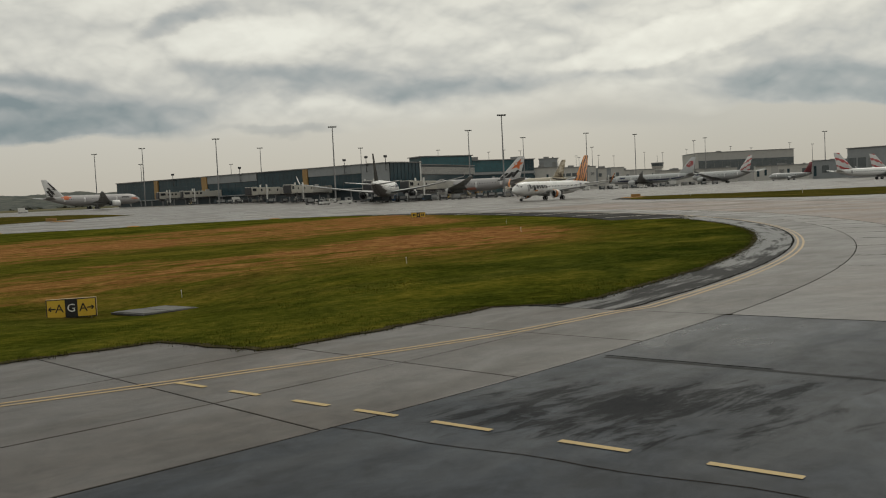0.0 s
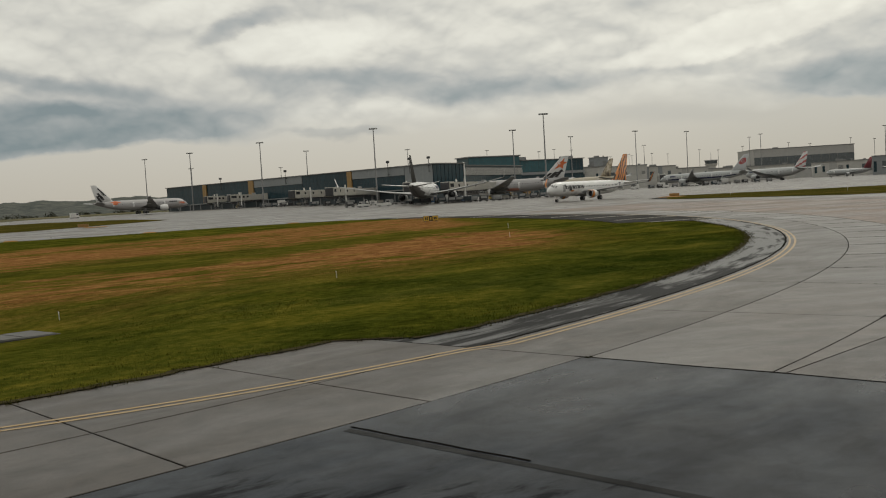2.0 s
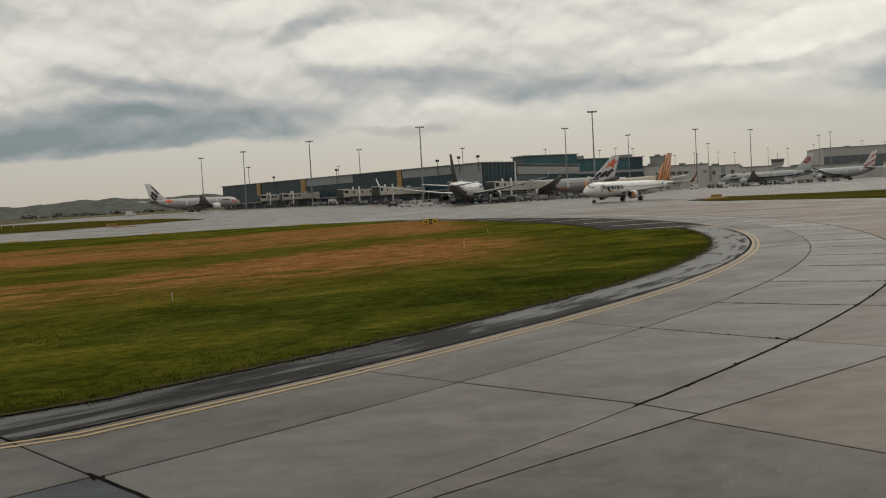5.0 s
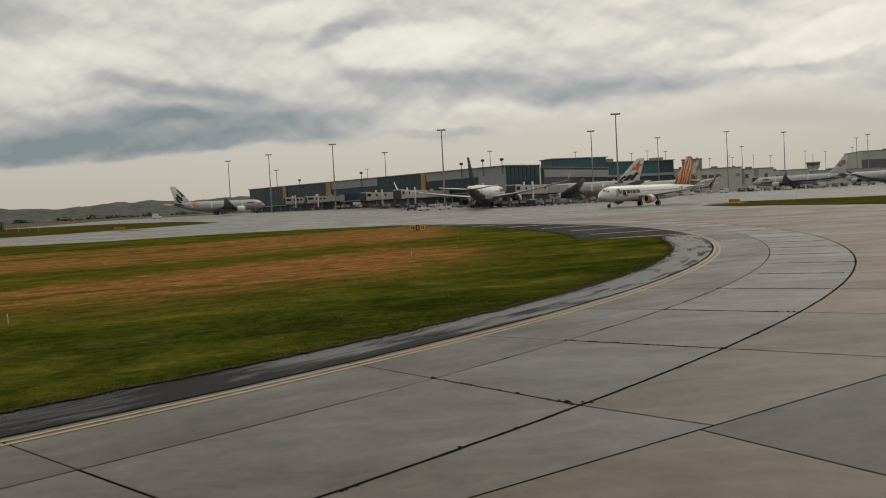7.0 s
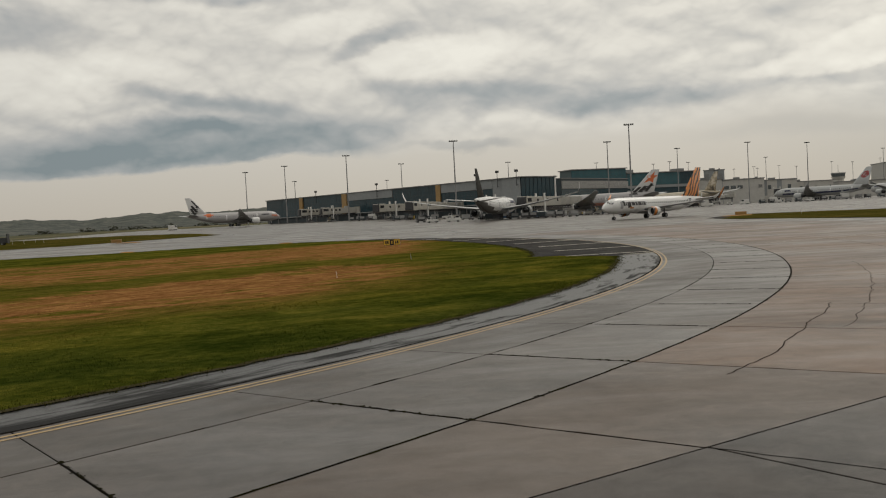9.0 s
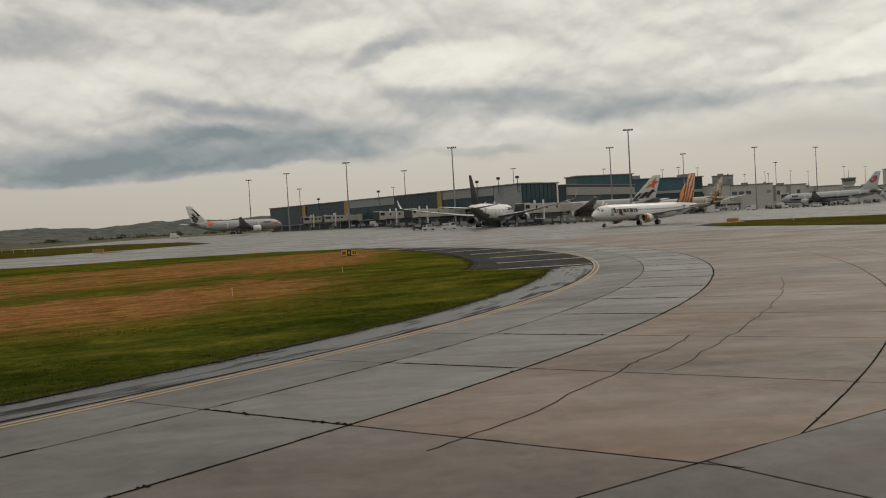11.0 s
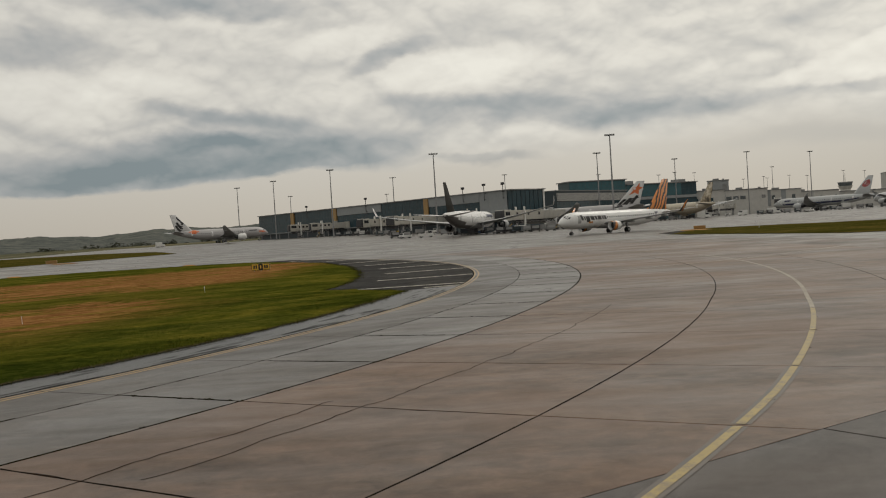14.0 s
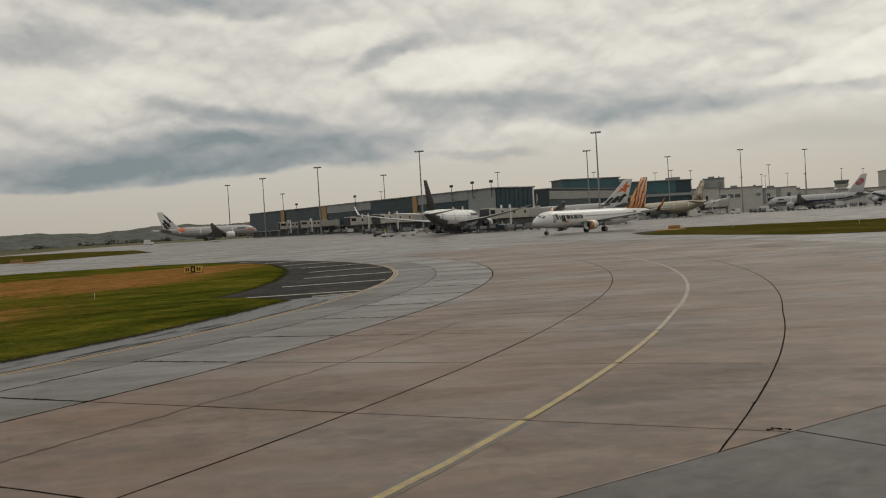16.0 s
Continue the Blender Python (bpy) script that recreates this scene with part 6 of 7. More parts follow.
airliner("airliner", B737, stand(214.5, 405.6, 356.0), M["white_skin"], M["red_band_fin"], "white airliner with red lettered-style tail", M["white_skin"], None, plain_titles("red_mark", 6, 12), None)
airliner("airliner", B737, stand(258, 462, 350.0), M["white_skin"], M["red_band_fin"], "white airliner with red and white tail", M["white_skin"], None, plain_titles("red_mark", 6, 12), None)
airliner("airliner", B787, stand(175.9, 636.9, 114.6, 0.2), M["haze_white"], M["red_band_fin"], "white airliner with red waves on its tail", M["haze_white"], None, plain_titles("navy_mark", 6, 10), None)
airliner("airliner", B737, stand(236, 658, 200.0), M["haze_white"], M["maroon_mark"], "white airliner with a maroon tail", M["haze_white"], None, None, None)

# ---- airfield signs ----
M["sign_yellow"] = plain("sign_yellow", (0.62, 0.40, 0.035), 0.4, vary=0.06, scale=3)
M["sign_black"] = plain("sign_black", (0.012, 0.012, 0.012), 0.4, vary=0.2, scale=3)
M["sign_frame"] = plain("weathered_sign_frame", (0.36, 0.26, 0.12), 0.55, vary=0.25, scale=4)
M["pad"] = plain("pale_concrete_pad", (0.075, 0.072, 0.064), 0.55, vary=0.35, scale=1.2, bump=0.01)


def glyph(name, text, x, z, size, material, parent, y):
    """A flat letter standing on the sign face."""
    cu = bpy.data.curves.new("letter", "FONT")
    cu.body, cu.size, cu.align_x, cu.align_y, cu.extrude = text, size, "CENTER", "CENTER", 0.004
    tmp = bpy.data.objects.new("letter", cu)
    me = bpy.data.meshes.new_from_object(tmp)
    bpy.data.objects.remove(tmp)
    bpy.data.curves.remove(cu)
    me.transform(Matrix.Rotation(radians(90), 4, "X"))
    me.materials.append(material)
    ob = new(name, me)
    ob.parent = parent
    ob.location = (x, y, z)
    return ob


def arrow(x, z, size, way, parent, y):
    bm = bmesh.new()
    box(bm, x - 0.5 * size, x + 0.5 * size, y - 0.004, y + 0.004, z - 0.09 * size, z + 0.09 * size)
    for k in (1, -1):
        t = bmesh.new()
        box(t, -0.45 * size, 0.0, -0.0045, 0.0045, -0.09 * size, 0.09 * size)
        merge(bm, t, Matrix.Translation((x + way * 0.5 * size, y, z)) @ Matrix.Rotation(k * radians(40) + (0 if way > 0 else math.pi), 4, "Y"))
    part("arrow", bm, M["sign_black"], parent)


def taxi_sign(m, w, h, label, letters):
    sg = empty("taxiway_sign", m, label, "sign", "taxiway signs")
    bm = bmesh.new()
    soft_box(bm, -w / 2, w / 2, 0.0, 0.22, 0.14, 0.14 + h, 0.02)
    case = part("case", bm, M["sign_frame"], sg)
    e = 0.045
    a = w * 0.5 - e
    third = (2 * a) * 0.37
    z0, z1 = 0.14 + e, 0.14 + h - e
    box_part("border", -w / 2 + 0.008, w / 2 - 0.008, -0.008, -0.001, 0.148, 0.132 + h, M["sign_black"], case)
    left = box_part("yellow_panel", -a, -a + third, -0.016, -0.009, z0, z1, M["sign_yellow"], case)
    mid = box_part("black_panel", -a + third, a - third, -0.014, -0.009, z0, z1, M["sign_black"], case)
    right = box_part("yellow_panel", a - third, a, -0.016, -0.009, z0, z1, M["sign_yellow"], case)
    zc = (z0 + z1) / 2
    if letters:
        glyph("letter", "A", -a + third * 0.68, zc, h * 0.62, M["sign_black"], left, -0.021)
        glyph("letter", "A", a - third * 0.68, zc, h * 0.62, M["sign_black"], right, -0.021)
        glyph("letter", "G", 0, zc, h * 0.58, M["white_paint"], mid, -0.019)
        arrow(-a + third * 0.28, zc, h * 0.34, -1, left, -0.021)
        arrow(a - third * 0.28, zc, h * 0.34, 1, right, -0.021)
    else:
        for q, x in ((left, -a + third * 0.35), (left, -a + third * 0.68), (right, a - third * 0.35), (right, a - third * 0.68)):
            box_part("sign_bar", x - h * 0.12, x + h * 0.12, -0.024, -0.017, zc - h * 0.25, zc + h * 0.25, M["sign_black"], q)
        box_part("sign_bar", -h * 0.1, h * 0.1, -0.022, -0.015, zc - h * 0.25, zc + h * 0.25, M["sign_yellow"], mid)
    for x in (-w * 0.38, 0, w * 0.38):
        bm = bmesh.new()
        tube(bm, (x, 0.11, -0.02), (x, 0.11, 0.15), 0.035, n=8)
        part("leg", bm, M["steel"], sg)
    return sg


taxi_sign(pose(-14.35, 35.5, rise(-14.35, 35.5) - 0.06, 0, 0, 15), 1.83, 0.75, "yellow and black taxiway direction sign on grass", True)
taxi_sign(pose(-3.0, 133.2, rise(-3, 133.2) + 0.05, 0, 0, 8), 2.05, 0.72, "far yellow and black taxiway sign on grass", False)
def plain_sign(m, w, h, label):
    """The ochre back of a sign case on short legs."""
    sg = empty("taxiway_sign", m, label, "sign", "taxiway signs")
    bm = bmesh.new()
    soft_box(bm, -w / 2, w / 2, -0.15, 0.15, 0.15, 0.15 + h, 0.06)
    case = part("case", bm, M["ochre_case"], sg)
    for k in (-1, 1):
        box_part("end_cap", k * w / 2 - 0.05, k * w / 2 + 0.05, -0.17, 0.17, 0.13, 0.17 + h, M["sign_frame"], case, 0.02)
        bm = bmesh.new()
        tube(bm, (k * w * 0.35, 0, -0.05), (k * w * 0.35, 0, 0.16), 0.05, n=8)
        part("leg", bm, M["steel"], sg)


M["ochre_case"] = plain("ochre_sign_back", (0.30, 0.17, 0.05), 0.6, vary=0.2, scale=2)
plain_sign(pose(49.8, 233.0, rise(49.8, 233) + 0.05, 0, 0, -5), 2.3, 0.66, "ochre sign case on the tip of the grass strip")
plain_sign(pose(-95.2, 227.0, rise(-95, 227) + 0.05, 0, 0, 20), 2.4, 0.8, "ochre sign case on the far grass patch")
pad_corners = [Vector((-13.38, 37.0)), Vector((-11.7, 35.75)), Vector((-10.0, 37.15)), Vector((-11.65, 38.65))]
zp = rise(-11.7, 37.1) + 0.09
pad = empty("concrete_pad", Matrix.Translation((-11.68, 37.14, zp)), "pale concrete pit with two cover plates in grass", "slab")


def pad_piece(name, u0, u1, v0, v1, z1, material):
    """A plate between shares of the pad's two sides, with a worn upper rim."""
    p, q, _, w = (c - Vector((-11.68, 37.14)) for c in pad_corners)
    at = lambda u, v: p + (q - p) * u + (w - p) * v
    out = [at(u, v) for u, v in ((u0, v0), (u1, v0), (u1, v1), (u0, v1))]
    mid = sum(out, Vector((0, 0))) / 4
    bm = bmesh.new()
    loft(bm, [[(c.x, c.y, 0.0) for c in out], [(c.x, c.y, z1 - 0.012) for c in out], [(*(c + (mid - c) * 0.02), z1) for c in out]])
    bmesh.ops.recalc_face_normals(bm, faces=bm.faces)
    part(name, bm, material, pad)


M["pad_dark"] = plain("damp_concrete_kerb", (0.048, 0.047, 0.041), 0.6, vary=0.4, scale=1.2, bump=0.01)
pad_piece("kerb", 0.0, 1.0, 0.0, 1.0, 0.078, M["pad_dark"])
pad_piece("cover_plate", 0.04, 0.96, 0.04, 0.48, 0.105, M["pad"])
pad_piece("cover_plate", 0.04, 0.96, 0.52, 0.96, 0.100, M["pad"])


def stake(x, y, h, label="white marker stake in the grass"):
    st = empty("marker_stake", pose(x, y, rise(x, y) + 0.03, 3, -2, 0), label, "marker", "marker stakes")
    bm = bmesh.new()
    tube(bm, (0, 0, -0.05), (0, 0, h), 0.012 if h < 0.6 else 0.03, n=8)
    part("post", bm, M["white_paint"], st)
    bm = bmesh.new()
    tube(bm, (0, 0, h), (0, 0, h + 0.03), 0.03, 0.02, n=8)
    part("cap", bm, M["white_paint"], st)


for x, y, h in ((-11.45, 40.4, 0.33), (-1.85, 48.9, 0.32), (7.0, 79.6, 0.40), (7.2, 99.5, 0.42), (59.7, 218.7, 1.1), (75, 190, 0.9)):
    stake(x, y, h)

# ochre dead turf at the tips of the far grass
M["ochre"] = plain("ochre_dead_turf", (0.34, 0.17, 0.03), 0.9, vary=0.25, scale=0.8, own=False)
for x, y, w, d in ((-52, 157, 1.1, 0.9), (-30, 168.5, 1.1, 0.8), (-72, 149.5, 1.2, 0.9), (49.0, 232.0, 3.0, 3.0), (-93.0, 229.0, 3.0, 3.0)):
    bm = bmesh.new()
    n = 18
    rings = []
    for k, z in ((1.0, 0.0), (0.8, 0.10), (0.4, 0.14)):
        rings.append([(x + w * k * math.cos(i * math.tau / n) * (1 + 0.15 * math.sin(3 * i)), y + d * k * math.sin(i * math.tau / n), rise(x, y) + z + 0.03) for i in range(n)])
    loft(bm, rings, False, True)
    tagged(part("dead_turf", bm, M["ochre"], smooth=True), "ochre patch of dead turf on the grass tip", "grass", kind="structure")


# ---- passenger boarding bridges ----
def boarding_bridge(x0, y0, x1, y1, label):
    """A cream bridge from its rotunda by the building to the cab at the aircraft."""
    z = rise(x0, y0)
    n = math.dist((x0, y0), (x1, y1))
    b = empty("boarding_bridge", pose(x0, y0, z, 0, 0, math.degrees(math.atan2(y1 - y0, x1 - x0))), label, "boarding bridge", "boarding bridges")
    bm = bmesh.new()
    tube(bm, (0, 0, 4.2), (0, 0, 8.2), 2.3, n=16)
    part("rotunda", bm, M["cream"], b)
    bm = bmesh.new()
    tube(bm, (0, 0, -0.5), (0, 0, 4.2), 0.6, n=12)
    part("rotunda_column", bm, M["steel"], b)
    bm = bmesh.new()
    soft_box(bm, 1.5, n * 0.58, -1.5, 1.5, 4.6, 7.9, 0.12)
    t1 = part("tunnel", bm, M["cream"], b)
    bm = bmesh.new()
    hoop = [(-1.57, 4.7), (-1.57, 7.96), (1.57, 7.96), (1.57, 4.7), (1.45, 4.7), (1.45, 7.84), (-1.45, 7.84), (-1.45, 4.7)]
    ends = [[bm.verts.new((x, y, zz)) for y, zz in hoop] for x in (0.0, 0.14)]
    for i in range(8):
        bm.faces.new((ends[0][i], ends[0][(i + 1) % 8], ends[1][(i + 1) % 8], ends[1][i]))
    for side in ends:
        for q in ((0, 1, 6, 7), (1, 2, 5, 6), (2, 3, 4, 5)):
            bm.faces.new([side[i] for i in q])
    bmesh.ops.recalc_face_normals(bm, faces=bm.faces)
    rib = part("rib", bm, M["belly_skin"], t1)
    rib.location = (2.0, 0, 0)
    for k in range(1, int(n * 0.50 / 1.1)):
        more = new("rib", rib.data)
        more.parent, more.location = t1, (2.0 + k * 1.1, 0, 0)
    box_part("roof_unit", n * 0.30, n * 0.30 + 2.2, -0.8, 0.8, 7.85, 8.9, M["belly_skin"], t1, 0.08)
    bm = bmesh.new()
    soft_box(bm, n * 0.5, n - 2, -1.75, 1.75, 4.4, 8.2, 0.12)
    t2 = part("outer_tunnel", bm, M["cream"], b)
    for k in range(3):
        for sd in (1, -1):
            bm = bmesh.new()
            xx = n * 0.54 + (n * 0.44 - 3.5) * k / 2.5
            box(bm, xx, xx + 1.2, sd * 1.76 - 0.03, sd * 1.76 + 0.03, 6.2, 7.3)
            part("window", bm, M["cabin_glass"], t2)
    # lattice under the tunnels, cable trough and hanging hoses
    bm = bmesh.new()
    runs = max(3, int((n - 5) / 3.0))
    for sd in (1, -1):
        tube(bm, (2.5, sd * 1.1, 3.3), (n - 3.0, sd * 1.1, 3.3), 0.11, n=6)
        for k in range(runs):
            u, w = 2.5 + (n - 5.5) * k / runs, 2.5 + (n - 5.5) * (k + 1) / runs
            tube(bm, (u, sd * 1.1, 3.3), ((u + w) / 2, sd * 1.2, 4.6), 0.09, n=6)
            tube(bm, ((u + w) / 2, sd * 1.2, 4.6), (w, sd * 1.1, 3.3), 0.09, n=6)
    box(bm, 2.0, n - 4.0, -0.5, 0.5, 4.0, 4.4)
    part("underframe", bm, M["dark_steel"], b)
    bm = bmesh.new()
    tube(bm, (0, 1.3, 4.3), (0.25, 1.38, 2.6), 0.09, n=8)
    hose = part("hose", bm, M["rubber"], b)
    hose.location = (n - 5.0, 0, 0)
    for k in range(1, 6):
        more = new("hose", hose.data)
        more.parent, more.location = b, (n - 5.0 - 0.5 * k, 0, 0.12 * (k % 3))
    bm = bmesh.new()
    soft_box(bm, n - 3.2, n + 1.6, -2.2, 2.2, 4.1, 8.4, 0.2)
    cab = part("cab", bm, M["cream"], b)
    for sd in (1, -1):
        box_part("cab_window", n - 2.2, n + 1.0, sd * 2.2 - 0.02, sd * 2.2 + 0.02, 6.2, 7.6, M["cabin_glass"], cab)
    box_part("service_box", n - 1.8, n + 0.6, -1.4, 1.4, 2.7, 4.08, M["dark_steel"], cab, 0.06)
    bm = bmesh.new()
    loft(bm, [[(n + 1.6, -1.9, 4.3), (n + 1.6, 1.9, 4.3), (n + 1.6, 1.9, 8.2), (n + 1.6, -1.9, 8.2)], [(n + 2.6, -1.7, 4.5), (n + 2.6, 1.7, 4.5), (n + 2.4, 1.7, 8.0), (n + 2.4, -1.7, 8.0)]])
    part("bellows", bm, M["dark_steel"], cab)
    for sd in (1, -1):
        bm = bmesh.new()
        box(bm, n * 0.76 - 0.3, n * 0.76 + 0.3, sd * 1.95 - 0.3, sd * 1.95 + 0.3, 0.8, 9.6)
        leg = part("lift_column", bm, M["white_paint"], b)
        wheel("tyre", n * 0.76, sd * 1.9, 0.55, 0.5, leg)
    bm = bmesh.new()
    box(bm, n * 0.76 - 0.5, n * 0.76 + 0.5, -2.3, 2.3, 0.9, 1.5)
    part("drive_beam", bm, M["dark_steel"], b)
    bm = bmesh.new()
    for sd in (1, -1):
        tube(bm, (n * 0.76 - 2.2, sd * 1.5, 4.4), (n * 0.76, sd * 1.9, 1.6), 0.12, n=6)
        tube(bm, (n * 0.76 + 2.2, sd * 1.5, 4.4), (n * 0.76, sd * 1.9, 1.6), 0.12, n=6)
    tube(bm, (n * 0.76, -1.9, 1.5), (n * 0.76, 1.9, 4.3), 0.1, n=6)
    tube(bm, (n * 0.76, 1.9, 1.5), (n * 0.76, -1.9, 4.3), 0.1, n=6)
    part("brace", bm, M["steel"], b)
    bm = bmesh.new()
    for k in range(14):
        box(bm, n - 2.2 - k * 0.28, n - 1.9 - k * 0.28, 2.3, 3.4, 4.3 - k * 0.31, 4.36 - k * 0.31)
    box(bm, n - 2.2 - 4, n - 1.9, 3.42, 3.48, 0.2, 0.5)
    tube(bm, (n - 1.9, 3.45, 5.4), (n - 5.9, 3.45, 1.2), 0.05, n=6)
    tube(bm, (n - 1.9, 3.45, 0.0), (n - 1.9, 3.45, 5.4), 0.06, n=6)
    tube(bm, (n - 5.9, 3.45, 0.0), (n - 5.9, 3.45, 1.2), 0.06, n=6)
    part("stairs", bm, M["steel"], b)
    return b


boarding_bridge(-155, 585, -171, 571, "cream boarding bridge parked by the pier")
boarding_bridge(-134, 568, -152, 557, "cream boarding bridge parked by the pier")
boarding_bridge(-76, 519, -96, 474, "cream boarding bridge on white columns")
boarding_bridge(-60, 506, -70, 434, "cream boarding bridge on white columns")
boarding_bridge(-33, 488, -30, 396, "cream boarding bridge at the white airliner")
boarding_bridge(9, 436, -13, 384, "cream boarding bridge between two airliners")
boarding_bridge(30, 660, 36, 617, "cream boarding bridge at the sand airliner")
boarding_bridge(100, 700, 80, 634, "pale boarding bridge beside the terminal wing")
boarding_bridge(130, 700, 121, 640, "pale boarding bridge beside the terminal wing")


# ---- ground vehicles ----
M["blue_paint"] = plain("blue_vehicle_paint", (0.06, 0.13, 0.26), 0.35)
M["yellow_paint"] = plain("yellow_vehicle_paint", (0.5, 0.34, 0.05), 0.4)


def van_like(name, x, y, turn, size, body_mat, label, box_high=0.0):
    """A low apron vehicle: chassis, cab with windows, load bed or box, four wheels."""
    Lx, W, H = size
    v = empty(name, pose(x, y, rise(x, y) - 0.04, 0, 0, turn), label, "vehicle", "apron vehicles")
    bm = bmesh.new()
    soft_box(bm, -Lx / 2, Lx / 2, -W / 2, W / 2, 0.45, 0.45 + H * 0.35, 0.1)
    body = part("body", bm, body_mat, v)
    bm = bmesh.new()
    loft(bm, [[(Lx * 0.12, -W * 0.47, 0.4 + H * 0.35), (Lx * 0.46, -W * 0.47, 0.4 + H * 0.35), (Lx * 0.46, W * 0.47, 0.4 + H * 0.35), (Lx * 0.12, W * 0.47, 0.4 + H * 0.35)],
              [(Lx * 0.14, -W * 0.40, 0.4 + H), (Lx * 0.36, -W * 0.40, 0.4 + H), (Lx * 0.36, W * 0.40, 0.4 + H), (Lx * 0.14, W * 0.40, 0.4 + H)]])
    bmesh.ops.recalc_face_normals(bm, faces=bm.faces)
    cabin = part("cab", bm, body_mat, v)
    bm = bmesh.new()
    for sd in (1, -1):
        yy = sd * W * 0.445
        quad(bm, [(Lx * 0.15, yy, 0.45 + H * 0.55), (Lx * 0.40, yy, 0.45 + H * 0.55), (Lx * 0.36, sd * W * 0.425, 0.3 + H), (Lx * 0.16, sd * W * 0.425, 0.3 + H)])
    quad(bm, [(Lx * 0.425, -W * 0.38, 0.45 + H * 0.6), (Lx * 0.425, W * 0.38, 0.45 + H * 0.6), (Lx * 0.375, W * 0.36, 0.3 + H), (Lx * 0.375, -W * 0.36, 0.3 + H)])
    part("cab_window", bm, M["cabin_glass"], cabin)
    bm = bmesh.new()
    if box_high:
        soft_box(bm, -Lx * 0.48, Lx * 0.10, -W * 0.5, W * 0.5, 0.5 + H * 0.35, 0.5 + box_high, 0.08)
    else:
        for sd in (1, -1):
            box(bm, -Lx * 0.48, Lx * 0.10, sd * W * 0.48 - 0.05, sd * W * 0.48 + 0.05, 0.4 + H * 0.35, 0.75 + H * 0.35)
        box(bm, -Lx * 0.49, -Lx * 0.46, -W * 0.48, W * 0.48, 0.4 + H * 0.35, 0.75 + H * 0.35)
    part("load_box" if box_high else "tray", bm, M["white_paint"] if box_high else body_mat, v)
    for dx in (-0.3, 0.3):
        for sd in (1, -1):
            wheel("tyre", Lx * dx, sd * W * 0.42, 0.42, 0.3, v)
    return v


van_like("pickup_truck", -35.5, 352, 8, (5.6, 2.0, 1.9), M["white_paint"], "white pickup truck on the wet apron")
van_like("tow_tractor", -43.5, 354, 185, (4.6, 2.0, 1.5), M["white_paint"], "low white tow tractor on the apron")
van_like("service_truck", -12, 374, 95, (8.0, 2.5, 2.4), M["belly_skin"], "grey service truck behind the airliner", 2.7)
van_like("service_truck", -18.5, 368, 20, (6.0, 2.2, 2.1), M["blue_paint"], "blue cabbed service truck under the wing", 2.0)
van_like("service_truck", -6.0, 372, 160, (6.0, 2.2, 2.1), M["blue_paint"], "blue and white service truck on the apron", 1.9)
van_like("van", -242.6, 540.2, 60, (5.4, 2.1, 2.4), M["white_paint"], "white van parked on the far apron", 2.6)
van_like("tow_tractor", 6, 412, 170, (4.6, 2.0, 1.6), M["yellow_paint"], "yellow baggage tractor by the airliner")
van_like("service_truck", 72, 576, 20, (8.0, 2.5, 2.6), M["white_paint"], "white catering truck by the terminal", 3.8)
van_like("van", 96, 600, 200, (5.4, 2.1, 2.4), M["white_paint"], "white van beside the boarding bridge", 2.5)
van_like("van", 140, 612, 10, (5.4, 2.1, 2.4), M["white_paint"], "white van by the parked airliner", 2.5)
van_like("service_truck", -118, 545, 30, (7.0, 2.4, 2.4), M["white_paint"], "white service truck by the pier", 3.0)
van_like("service_truck", 112, 590, 12, (7.0, 2.4, 2.4), M["white_paint"], "white service truck by the parked airliner", 3.0)
van_like("service_truck", 150, 596, 190, (7.5, 2.4, 2.4), M["belly_skin"], "grey service truck by the parked airliner", 3.2)
van_like("tow_tractor", 130, 584, 5, (4.6, 2.0, 1.6), M["white_paint"], "low white tow tractor by the parked airliner")
van_like("service_truck", 44, 578, 30, (7.0, 2.4, 2.4), M["white_paint"], "white service truck below the sand airliner", 2.8)
van_like("pickup_truck", -60, 470, 0, (5.4, 2.0, 1.9), M["white_paint"], "white pickup truck below the pier")


def cart(x, y, turn, label):
    """A covered baggage cart with a pale curtain side."""
    c = empty("baggage_cart", pose(x, y, rise(x, y) - 0.04, 0, 0, turn), label, "cart", "baggage carts")
    box_part("deck", -1.6, 1.6, -0.8, 0.8, 0.45, 0.62, M["dark_steel"], c, 0.03)
    box_part("hood", -1.5, 1.5, -0.78, 0.78, 1.75, 1.85, M["steel"], c, 0.03)
    for sx in (-1.45, 1.45):
        for sy in (-0.72, 0.72):
            box_part("post", sx - 0.05, sx + 0.05, sy - 0.05, sy + 0.05, 0.6, 1.76, M["steel"], c)
    box_part("curtain", -1.38, 1.38, -0.03, 0.03, 0.63, 1.74, M["cream"], c)
    for sx in (-1.1, 1.1):
        for sy in (-0.7, 0.7):
            wheel("tyre", sx, sy, 0.25, 0.16, c)
    return c


for k, (x, y, a) in enumerate(((2, 408, 175), (6.5, 407.5, 172), (11, 407, 174), (15.5, 406.8, 176), (20, 406.6, 178), (24, 400, 150), (30, 399, 5), (-50, 460, 10), (-54.5, 462, 15), (-100, 520, 40), (-104, 523, 40), (58, 585, 60), (62, 583, 60), (108, 606, 0), (112.5, 606, 0), (150, 600, 10), (154.5, 600, 12))):
    cart(x, y, a, "pale baggage cart standing on the apron")


